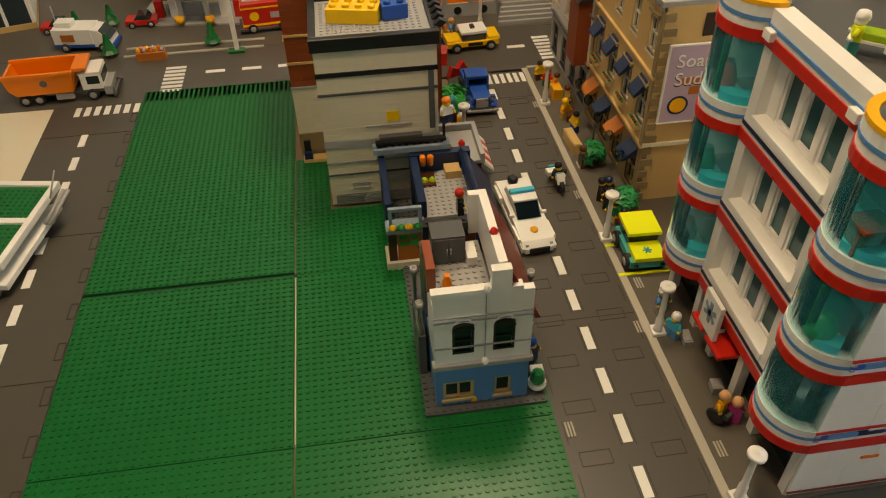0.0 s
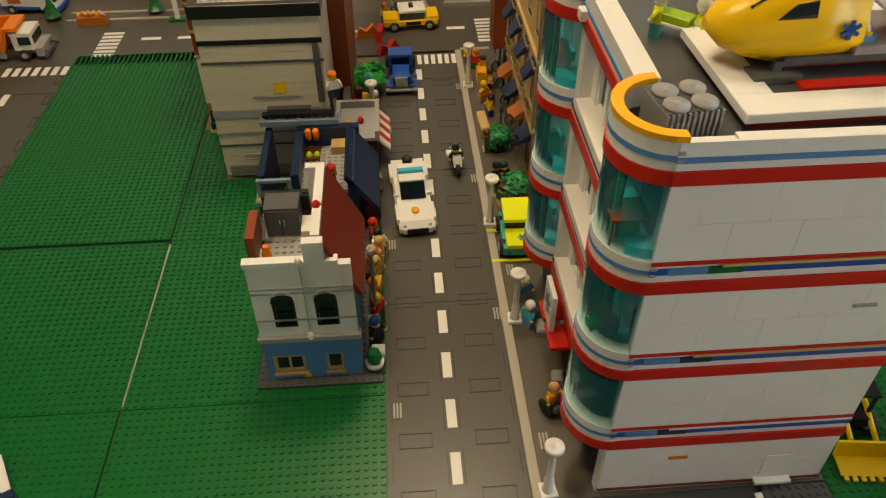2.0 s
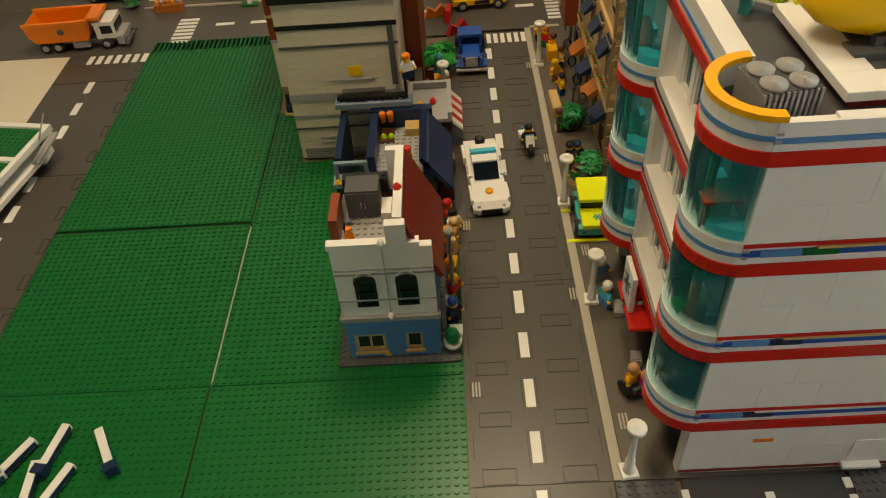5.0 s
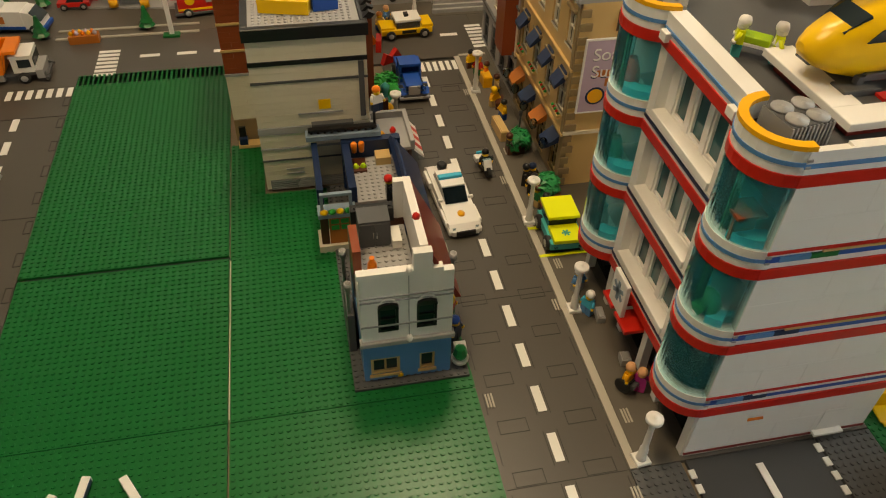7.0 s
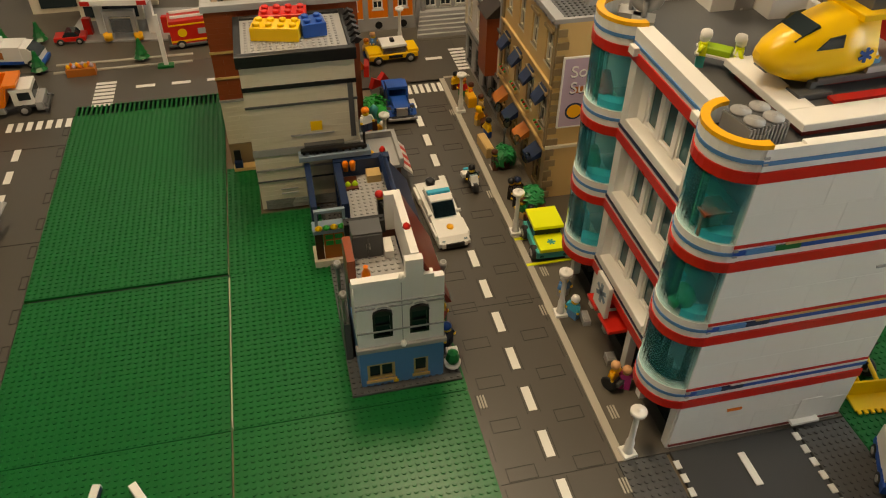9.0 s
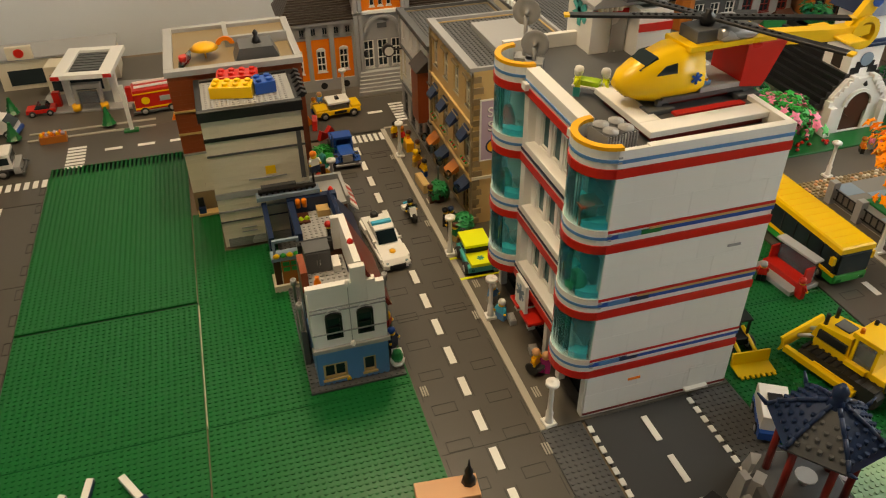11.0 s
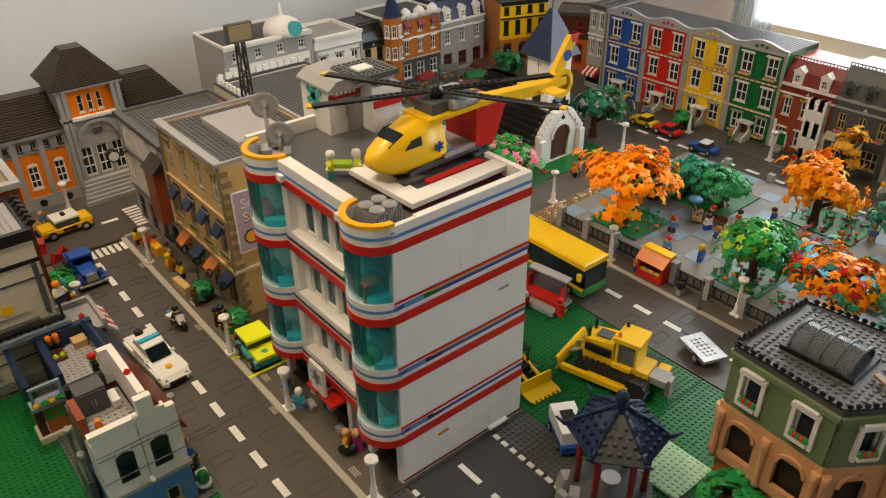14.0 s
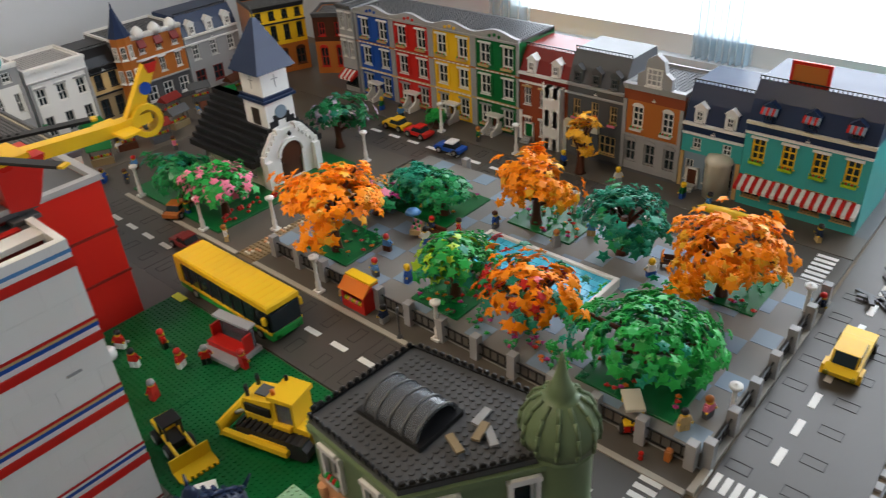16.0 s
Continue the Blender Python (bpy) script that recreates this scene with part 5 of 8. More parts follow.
# dark blue bakery with an open floor
bk = thing("bakery", (.119, .250, .0006), 0, "dark blue open-topped toy bakery with an orange door", "building", "west side buildings")
bwid, bdep = .120, .125
part("plinth", Build().box(-.004, .060, -.005, .03, .0, .012), CREAM, bk)
part("front_wall", Build().box(0, .010, 0, .02, .012, .062).box(.046, .058, 0, .02, .012, .062), BROWN, bk, "reddish brown wall")
dr_ = part("door", Build().cbox(.011, .040, -.001, .003, .013, .058), DORANGE, bk, "orange toy door with four green panes")
for dx in (.0135, .026):
    for dz in (.0375, .048):
        part("door_pane", Build().box(dx, dx + .010, -.0016, -.001, dz, dz + .0075), BRIGHT_GREEN, dr_)
part("knob", Build().cyl(.037, .034, -.003, -.001, .0018, 8, 0, "y"), BLACK, dr_)
part("balcony", Build().box(-.002, .046, -.006, .016, .062, .068), SANDBLUE, bk, "sand blue balcony")
part("window_frame", Build().box(.002, .006, -.001, .004, .068, .098).box(.038, .042, -.001, .004, .068, .098).box(.006, .038, -.001, .004, .094, .098), SANDBLUE, bk)
fb = Build()
for k in range(4):
    fb.lathe([(.004, .068), (.0055, .071), (.001, .075)], .006 + k * .010, -.003, 7, k % 2)
part("balcony_flower_row", fb, [YELLOW, BRIGHT_GREEN], bk, "yellow flowers on the balcony")
part("inner_floor", Build().box(.044, bwid, .016, bdep - .012, .060, .066).studs(.046, .018, 9, 11, .066), LGREY, bk, "light grey studded floor")
part("west_wall", Build().box(0, .008, .02, bdep, .012, .090), DBLUE, bk)
part("step_wall", Build().box(.040, .050, .016, bdep - .01, .066, .092), DBLUE, bk)
part("east_roof", Build().prism([(bwid - .012, .100), (bwid + .024, .046), (bwid + .018, .046), (bwid - .016, .094)], .0, bdep - .01, "y"), DBLUE, bk, "dark blue sloping roof")
part("east_wall", Build().box(bwid - .012, bwid - .004, 0, bdep - .01, .012, .092), DBLUE, bk)
part("back_wall", Build().box(.04, bwid, bdep - .012, bdep, .012, .094), DBLUE, bk)
part("lower_core", Build().box(.058, bwid - .012, .004, bdep - .012, .0, .060), BROWN, bk)
part("tan_box", Build().box(bwid - .036, bwid - .016, bdep - .034, bdep - .014, .066, .078), TAN, bk)
pl = Build()
for dx in (.056, .066):
    pl.lathe([(.0035, .084), (.0045, .098), (.003, .100)], dx, bdep - .022, 8, 0)
    pl.lathe([(.004, .066), (.005, .070), (.002, .075)], dx, bdep - .038, 8, 1)
pl.box(.05, .07, bdep - .048, bdep - .018, .0662, .070, 2)
part("planter", pl, [ORANGE, LIME, BROWN], bk, "orange and lime pots on a brown board")
part("balustrade_base", Build().cbox(-.006, .095, bdep - .006, bdep + .012, .096, .104), SANDBLUE, bk)
blk = part("balustrade", Build().box(-.002, .090, bdep - .002, bdep + .006, .108, .112), BLACK, bk, "black balustrade with round holes")
for k in range(10):
    part("baluster", Build().cyl(.002 + k * .0092, bdep + .002, .104, .108, .0022, 6), BLACK, blk)
part("roof_tray", Build().box(.004, .060, bdep + .008, bdep + .024, .108, .114), DGREY, bk)
part("clown_post", Build().cyl(.088, bdep + .004, .104, .132, .002, 6), BLACK, bk)

# red-white awning shops along the kerb
sh = thing("street_stall", (.205, .392, .0005), 0, "grey roofed toy street stall with a red and white awning", "stall")
part("roof_tray", Build().box(0, .060, 0, .085, .050, .055).box(0, .006, 0, .085, .055, .066).box(.054, .060, 0, .085, .055, .066).box(.006, .054, .079, .085, .055, .066), LGREY, sh, "light grey tray roof")
part("wall", Build().box(.004, .010, .004, .08, 0, .05).box(.05, .056, .004, .08, 0, .05), BROWN, sh)
for k in range(7):
    part("awning_strip", Build().prism([(.060, .050), (.074, .034), (.074, .030), (.060, .044)], .004 + k * .011, .0146 + k * .011, "y"), RED if k % 2 else WHITE, sh)
part("tables", Build().box(.012, .048, .012, .06, .0, .02), BLACK, sh)
part("fruit", Build().lathe([(.004, .055), (.006, .060), (.002, .066)], .016, .03, 8).lathe([(.004, .055), (.005, .060), (.002, .065)], .034, .04, 8, 1), [AMBER, RED], sh)
st2 = thing("cafe_terrace", (.214, .480, .0005), 0, "grey cafe terrace with orange globes and brown posts", "terrace")
part("wall", Build().box(0, .01, 0, .12, 0, .06).box(.0, .05, .1, .12, 0, .03), DGREY, st2)
part("post", Build().box(.02, .028, .01, .018, 0, .075), BROWN, st2)
part("globe", Build().lathe([(.002, .030), (.010, .038), (.011, .046), (.006, .054), (.001, .057)], .030, .03, 10), AMBER, st2, "amber pumpkin globe")
part("table", Build().cyl(.025, .07, 0, .02, .012, 10), RED, st2)
part("teal_figurine", Build().lathe([(.010, 0), (.012, .02), (.006, .035), (.008, .045), (.001, .052)], .035, .10, 8), TEAL, st2)

# ---- lamp posts ----
def lamp_post(x, y, z=0.0015):
    p = thing("street_lamp", (x, y, z), random.uniform(-8, 8), "white toy street lamp with a round flat top", "street lamp", "street lamps")
    part("base", shared("lb", lambda: Build().cbox(-.008, .008, -.008, .008, 0, .0045).mesh("base", WHITE)), WHITE, p)
    part("pole", shared("lp", lambda: Build().lathe([(.0058, .0045), (.0048, .008), (.0048, .022), (.0036, .026), (.0034, .030), (.0030, .066), (.0036, .068)], 0, 0, 10).mesh("pole", WHITE)), WHITE, p)
    part("lamp_head", shared("lh", lambda: Build().lathe([(.0036, .066), (.0045, .070), (.0088, .0725), (.0088, .0765), (.0075, .0775), (.0022, .0780), (.0022, .0795), (.0005, .0797)], 0, 0, 14).mesh("lamp_head", WHITE)), WHITE, p)


for x, y in ((.4227, -.120), (.4227, .093), (.4144, .262), (.420, .610), (.258, .505), (.362, .905), (1.102, .415), (1.190, .292), (1.100, .055), (1.128, -.200), (1.104, .66), (1.515, .366), (1.545, -.185), (1.226, -.636), (1.50, -.634), (1.74, .33), (1.74, .10)):
    lamp_post(x, y)
for x, y in ((1.095, -.148), (.452, .45)):
    solid("traffic_post", Build().lathe([(.006, 0), (.004, .004), (.0015, .008), (.0015, .05), (.003, .052), (.003, .06), (.0005, .061)], 0, 0, 8), DGREY, "thin dark grey toy signal post", "post", at=(x, y, .001))


# ---- trees ----
def tree(x, y, z, height, rad, leaf, label, extra=None, low=.35, count=210, lobes=5, seed=1, name="tree", squash=.75):
    rnd = random.Random(seed)
    t = thing(name, (x, y, z), rnd.uniform(0, 360), label, "tree", "trees")
    b = Build()
    zt = height * .62
    prof = [(.014, 0), (.011, .006), (.008, height * .2), (.0085, height * .35), (.006, zt)]
    b.lathe(prof, 0, 0, 7)
    tips = []
    for k in range(11):
        a = k * 2.4 + rnd.uniform(-.3, .3)
        z0 = height * rnd.uniform(.28, .55)
        r = rad * rnd.uniform(.5, .95)
        e = (r * math.cos(a), r * math.sin(a), min(height * .92, z0 + height * rnd.uniform(.08, .38)))
        b.beam((0, 0, z0), e, .005, .0028, 6)
        tips.append(Vector(e))
    tips.append(Vector((0, 0, height * .9)))
    part("trunk", b, BROWN, t, "reddish brown limbs")
    c = Build()
    mats = [leaf] + list(extra or [])
    zc = height * (low + 1) / 2
    for k in range(int(count * 1.3)):
        # clumps round the limb tips with gaps between
        tip = tips[k % len(tips)]
        for _ in range(8):
            v = Vector((rnd.gauss(0, 1), rnd.gauss(0, 1), rnd.gauss(0, 1))).normalized()
            p = Vector((v.x * rad * rnd.uniform(.5, 1.08), v.y * rad * rnd.uniform(.5, 1.08), zc + v.z * height * (1 - low) / 2 * rnd.uniform(.6, 1.1)))
            if (p - tip).length < rad * .42:
                break
        else:
            p = tip + Vector((rnd.gauss(0, 1), rnd.gauss(0, 1), rnd.gauss(0, .7))) * rad * .2
        size = rnd.uniform(.0085, .0138)
        n = (p - Vector((0, 0, zc * .8))).normalized()
        n = (n + Vector((rnd.uniform(-.5, .5), rnd.uniform(-.5, .5), rnd.uniform(.1, .8)))).normalized()
        u = n.orthogonal().normalized()
        w = n.cross(u)
        ang = rnd.uniform(0, 6.28)
        mi = rnd.choices(range(len(mats)), [1] + [.22] * (len(mats) - 1))[0]
        top, bot = [], []
        for q in range(lobes * 2):
            rr = size * (1 if q % 2 == 0 else .52)
            a = ang + math.pi * q / lobes
            d = u * (rr * math.cos(a)) + w * (rr * math.sin(a))
            droop = n * (-.0022 if q % 2 == 0 else 0)
            bot.append(p + d + droop - n * .0008)
            top.append(p + d + droop + n * .0008)
        c.tube([bot, top], mi, smooth=False)
        if rnd.random() < .5:
            c.beam(p, p + n * .004, .0022, .0022, 5, mi)
    part("crown", c, mats, t)["kind"] = "stuff"
    return t


PZ = .028      # height of the park platform
tree(1.185, .095, PZ, .172, .086, LEAFORANGE, "large bright orange autumn toy tree", [AMBER], count=300, seed=3)
tree(1.475, -.145, PZ, .148, .075, LEAFORANGE, "orange autumn toy tree", [AMBER], count=230, seed=5)
tree(1.480, -.325, PZ, .125, .078, TEAL_LEAF, "teal green toy tree", [LEAF], count=230, seed=7)
tree(1.462, -.515, PZ, .150, .092, LEAFORANGE, "large bright orange autumn toy tree", [AMBER], count=300, seed=9)
tree(1.205, -.175, PZ, .120, .072, BRIGHT_GREEN, "bright green toy tree beside the pool", [TEAL_LEAF, LIME], count=220, seed=11)
tree(1.215, -.318, PZ, .115, .080, LEAFORANGE, "low orange and green toy tree", [LEAF, TEAL_LEAF, RED], count=210, seed=13)
tree(1.235, -.505, PZ, .095, .105, BRIGHT_GREEN, "broad green toy tree with thick brown limbs", [LEAF, TEAL_LEAF], count=360, seed=15)
tree(1.165, .425, 0, .125, .075, BRIGHT_GREEN, "green toy tree with pink blossoms", [PINK, PINK], count=260, seed=17)
tree(1.155, .56, 0, .115, .062, LEAF, "dark green toy tree", [TEAL_LEAF], count=190, seed=19)
tree(1.535, .48, 0, .135, .068, LEAF, "green toy tree beside the church", [TEAL_LEAF, LAVENDER], count=220, seed=21)
tree(1.745, -.07, .001, .150, .034, AMBER, "slim yellow toy tree before the shops", [ORANGE], low=.55, count=70, seed=23)
tree(1.42, .10, PZ, .075, .055, TEAL_LEAF, "low dark teal palm bush in the park", [LEAF], low=.1, count=130, lobes=7, seed=25, name="bush")
tree(1.40, .02, PZ, .085, .05, LEAF, "low green palm bush in the park", [TEAL_LEAF], low=.1, count=120, lobes=7, seed=27, name="bush")
tree(1.33, .135, PZ, .06, .045, LEAF, "green bush with pink flowers in the park", [MAGENTA, PINK], low=.1, count=100, seed=29, name="bush")
tree(1.755, .36, .001, .05, .024, BRIGHT_GREEN, "small round bright green bush on the sidewalk", low=.2, count=60, seed=31, name="bush")
tree(.735, -.430, 0, .085, .045, LEAF, "leafy green plants beside the pavilion", [BRIGHT_GREEN], low=.15, count=110, lobes=3, seed=35, name="bush")
tree(.690, -.415, 0, .04, .035, LIME, "lime green grass tufts beside the pavilion", [LEAF], low=.1, count=60, lobes=3, seed=37, name="bush")
for x, y, hh in ((.452, .30, .05), (.447, .43, .038)):
    tree(x, y, .001, hh, .016, LEAF, "small green potted tree on the sidewalk", low=.45, count=45, seed=int(x * 1000), name="potted_tree")
tree(.250, .605, .001, .05, .024, BRIGHT_GREEN, "bright green leafy plant by the kerb", [TEAL_LEAF], low=.3, count=60, seed=41, name="bush")
for x, y in ((-.34, .915), (-.155, .93), (-.42, 1.03), (-.36, 1.05)):
    fir = thing("fir_tree", (x, y, .0005), 0, "small dark green toy fir tree", "tree", "fir trees")
    fb = Build()
    for k in range(4):
        fb.lathe([(.016 - .0035 * k, .008 + k * .009), (.006 - .001 * k, .020 + k * .009)], 0, 0, 7, smooth=False)
    part("crown", fb, GREEN, fir)
    part("trunk", Build().cyl(0, 0, 0, .01, .003, 6), BROWN, fir)

# ---- park ----
pk = thing("park_platform", (1.137, -.637, 0), 0, "raised grey park platform with a low fence wall", "platform")
part("slab", Build().cbox(0, .446, 0, .864, .0012, PZ), PARKSTONE, pk, "grey tiled top")
tl = Build()
for k in range(22):
    for j in range(11):
        if (k + j) % 3 == 0:
            tl.box(.004 + j * .04, .004 + j * .04 + .038, .004 + k * .039, .004 + k * .039 + .037, PZ, PZ + .0006)
part("tiles", tl, SANDBLUE, pk)["kind"] = "stuff"
for k in range(13):
    part("fence_post", shared("fpost", lambda: Build().cbox(-.007, .007, -.007, .007, 0, .045).mesh("fence_post", LGREY)), LGREY, pk, at=(-.006, .01 + k * .07, .0012))
    if k < 12:
        part("railing", shared("frail", lambda: Build().box(-.001, .001, 0, .056, .03, .032).box(-.001, .001, 0, .056, .010, .012).box(-.001, .001, .006, .008, .012, .030).box(-.001, .001, .020, .022, .012, .030).box(-.001, .001, .034, .036, .012, .030).box(-.001, .001, .048, .050, .012, .030).mesh("railing", BLACK)), BLACK, pk, "black railing", at=(-.006, .017 + k * .07, .0012))
for k in range(7):
    part("fence_post", CACHE["fpost"], LGREY, pk, at=(.01 + k * .07, -.006, .0012))
    part("fence_post", CACHE["fpost"], LGREY, pk, at=(.452, .1 + k * .11, .0012))
for k in range(6):
    part("railing", CACHE["frail"], BLACK, pk, at=(.073 + k * .07, -.006, .0012), turn=90)
for a in ((.02, .16, .05, .20), (.30, .43, .06, .18), (.02, .12, .42, .52), (.02, .13, .68, .80), (.22, .36, .62, .82), (.31, .42, .40, .54)):
    part("planting_bed", Build().cbox(a[0], a[1], a[2], a[3], PZ, PZ + .0035), GREEN, pk, "green planting bed")
ug, rn = Build(), random.Random(77)
for a in ((.02, .16, .05, .20), (.30, .43, .06, .18), (.02, .12, .42, .52), (.02, .13, .68, .80), (.22, .36, .62, .82), (.31, .42, .40, .54), (.01, .06, .22, .40)):
    for k in range(46):
        x, y, hh = rn.uniform(a[0], a[1]), rn.uniform(a[2], a[3]), rn.uniform(.004, .016)
        mi = rn.choice((0, 0, 1, 1, 0, 2, 3, 4))
        ug.beam((x, y, PZ + .003), (x + rn.uniform(-.003, .003), y, PZ + hh), .0012, n=4, mi=0)
        for q in range(3):
            t_ = rn.uniform(0, 6.28)
            ug.tube([[(x + r * math.cos(t_ + p) * 1.0, y + r * math.sin(t_ + p), PZ + hh + z) for p in (0, 2.1, 4.2)] for r, z in ((.0045, -.001), (.0050, .0008), (.0012, .002))], mi, smooth=False)
part("low_plants", ug, [LEAF, BRIGHT_GREEN, ORANGE, MAGENTA, RED], pk, "low plants and flowers")["kind"] = "stuff"
pool = thing("pool", (1.276, -.374, PZ), 0, "raised white-rimmed toy pool with light blue tiles", "pool")
part("rim", Build().cbox(0, .112, 0, .008, .0, .018).cbox(0, .112, .262, .27, .0, .018).cbox(0, .008, .008, .262, .0, .018).cbox(.104, .112, .008, .262, .0, .018), WHITE, pool, "white rim")
wt = Build()
for i in range(6):
    for j in range(16):
        wt.cbox(.0082 + i * .016, .0078 + (i + 1) * .016, .0082 + j * .0158, .0078 + (j + 1) * .0158, .004, .0135, c=.0006)
part("water_tiles", wt, WATER, pool, "light blue transparent tiles")["kind"] = "stuff"
ki = thing("market_kiosk", (1.100, -.062, .0012), 0, "red toy market kiosk with an orange and yellow roof", "kiosk")
part("body", Build().box(0, .030, 0, .005, 0, .04).box(0, .030, .05, .055, 0, .04).box(.025, .030, .005, .05, 0, .04).box(0, .006, .005, .05, 0, .014), RED, ki)
part("roof", Build().prism([(-.004, .038), (.014, .054), (.034, .054), (.034, .050), (.016, .050), (-.002, .036)], -.003, .058, "y"), ORANGE, ki, "orange sloping roof")
part("ridge", Build().cbox(.016, .035, -.003, .058, .054, .058), YELLOW, ki)
gd = Build()
for k in range(8):
    gd.lathe([(.003, .014), (.004, .018), (.001, .022)], .004, .009 + k * .0055, 6, k % 3)
part("goods", gd, [YELLOW, LIME, PINK], ki)
for x, y, a in ((1.49, -.415, 20), (1.33, -.02, 0)):
    bn = thing("park_bench", (x, y, PZ), a, "reddish brown toy park bench", "bench", "benches")
    part("seat", Build().cbox(-.006, .006, -.02, .02, .008, .011), BROWN, bn)
    part("backrest", Build().cbox(.005, .007, -.02, .02, .012, .022), BROWN, bn)
    part("leg", Build().box(-.005, .005, -.018, -.015, 0, .008), DGREY, bn)
    part("leg", Build().box(-.005, .005, .015, .018, 0, .008), DGREY, bn)
ct = thing("flower_cart", (1.315, .015, PZ), 30, "tan wooden flower cart with a blue parasol", "cart")
part("body", Build().cbox(-.018, .018, -.010, .010, .008, .018), TAN, ct)
for y in (-.011, .009):
    part("wheel", Build().lathe([(.008, y), (.008, y + .002)], .0, .008, 10, 0, "y"), BROWN, ct)
part("parasol", Build().lathe([(.016, .042), (.012, .047), (.001, .050)], .01, .008, 10).cyl(.01, .008, .018, .045, .001, 6), MBLUE, ct)
fl = Build()
for k in range(9):
    fl.lathe([(.002, .018), (.0035, .021), (.001, .025)], -.015 + .0038 * k, (k % 3 - 1) * .006, 6, k % 2)
part("flower_row", fl, [PINK, LEAF], ct)
pc = thing("cobbled_path", (1.096, .2305, .0008), 0, "brown and white round cobbles laid on the park entrance", "path")
cb = Build()
rn = random.Random(4)
for i in range(42):
    for j in range(6):
        cb.lathe([(.0038, 0), (.0036, .002), (.0025, .0027)], .005 + i * .0094, .005 + j * .009, 7, rn.choice((0, 0, 0, 1, 2)))
part("cobbles", cb, [DTAN, CREAM, NOUGAT], pc)["kind"] = "stuff"

# ---- church ----
ch = thing("church", (1.29, .436, 0), 0, "white toy church with a black roof and dark blue spire", "church")
part("lawn", Build().cbox(-.18, .20, -.06, .27, .0012, .005), GREEN, ch, "green lawn")
part("side_wall", Build().box(0, .008, .01, .24, .005, .085).box(.132, .14, .01, .24, .005, .085).box(0, .14, .232, .24, .005, .085), CREAM, ch, "cream wall")
for k in range(4):
    wdw = window(ch, 0, 0, 0, .016, .04, LGREY, 1, 2, arch=True)
    wdw.matrix_basis = pose(-.001, .05 + k * .055, .025, 0, 0, -90)
part("facade", pierced(.0, .14, 0, .010, .005, .085, [(.07, .006, .060, .062)]).prism([(0, .085), (.0, .09), (.03, .128), (.11, .128), (.14, .09), (.14, .085)], 0, .010, "y"), WHITE, ch, "white gabled front")
for s in (-1, 1):
    for k in range(6):
        xa = .07 + s * (.075 - .009 * k)
        part("stepped_trim", Build().cbox(min(xa, xa - s * .010), max(xa, xa - s * .010), -.004, .012, .070 + k * .010, .084 + k * .010), WHITE, ch)
ad = Build()
arc(ad, 0, 0, .030, .037, -.003, .006, 0, 180, 14)
part("arch", ad.moved(0, pose(.07, 0, .068, 90, 0, 0)), WHITE, ch)
part("door", Build().box(.040, .100, .007, .009, .005, .068), BROWN, ch, "brown arched door")
part("door_arch", Build().lathe([(.030, -.0008), (.030, .0085)], .07, .068, 16, 0, "y"), BROWN, ch)
for k in range(9):
    a = k / 9
    zz = .062 + .110 * a
    for s in (-1, 1):
        xa = .07 + s * (.098 - .098 * a)
        part("roof_course", Build().cbox(min(xa, xa - s * .022), max(xa, xa - s * .022), .0105, .25, zz, zz + .014), BLACK, ch, "black roof tiles")
part("tower", Build().box(.033, .107, .012, .088, .085, .200), WHITE, ch, "white tower")
part("tower_ledge", Build().cbox(.026, .114, .005, .095, .195, .201).cbox(.030, .110, .009, .091, .201, .208), DBLUE, ch)
part("tower_upper", Build().box(.035, .105, .014, .086, .208, .262), WHITE, ch)
part("tower_window", Build().box(.0315, .033, .036, .062, .140, .178), DBROWN, ch)
part("round_window", Build().cyl(.07, .166, .0095, .012, .015, 16, 0, "y"), SANDBLUE, ch)
part("cross_mark", Build().box(.069, .071, .0132, .014, .222, .25).box(.062, .078, .0132, .014, .240, .242), LGREY, ch)
part("cross_mark", Build().box(.0342, .035, .049, .051, .222, .25).box(.0342, .035, .042, .058, .240, .242), LGREY, ch)
spn = Build()
for k in range(9):
    a = k / 9
    r0, r1 = .046 * (1 - a) + .003, .046 * (1 - a - .09) + .003
    spn.tube([[(.07 + r * sx, .05 + r * sy, z) for sx, sy in ((-1, -1), (1, -1), (1, 1), (-1, 1))] for r, z in ((r0 + .002, .262 + .105 * a), (r1, .262 + .105 * (a + .112)))], smooth=False)
part("spire", spn, DBLUE, ch, "dark blue stepped spire")
part("spire_pin", Build().cyl(.07, .05, .365, .395, .0015, 6), DGREY, ch)
part("side_pier", Build().cbox(-.004, .012, -.012, .012, .005, .072).cbox(.128, .144, -.012, .012, .005, .072), WHITE, ch)
part("lamp", Build().lathe([(.002, .112), (.005, .116), (.001, .124)], .07, -.006, 8), BLACK, ch)
fl = Build()
rn = random.Random(8)
for k in range(26):
    fl.lathe([(.002, .005), (.005, .008), (.001, .012)], rn.uniform(-.15, .0), rn.uniform(-.05, -.01), 6)
part("flower_bed", fl, RED, ch, "red flowers on the lawn")

# ---- olive green corner house with a dome ----
gh = thing("green_corner_house", (0, 0, 0), 0, "olive green and tan toy corner house with a dome", "building")
gh.matrix_world = Matrix.Translation((-.0015, 0, 0)) @ Matrix.Diagonal((.97, .98, SZ, 1))
poly = [(.748, -.385), (.738, -.512), (.862, -.598), (.905, -.570), (.885, -.395)]


def shrink(pts, d):
    cx, cy = sum(p[0] for p in pts) / len(pts), sum(p[1] for p in pts) / len(pts)
    return [(cx + (x - cx) * (1 - d), cy + (y - cy) * (1 - d)) for x, y in pts]


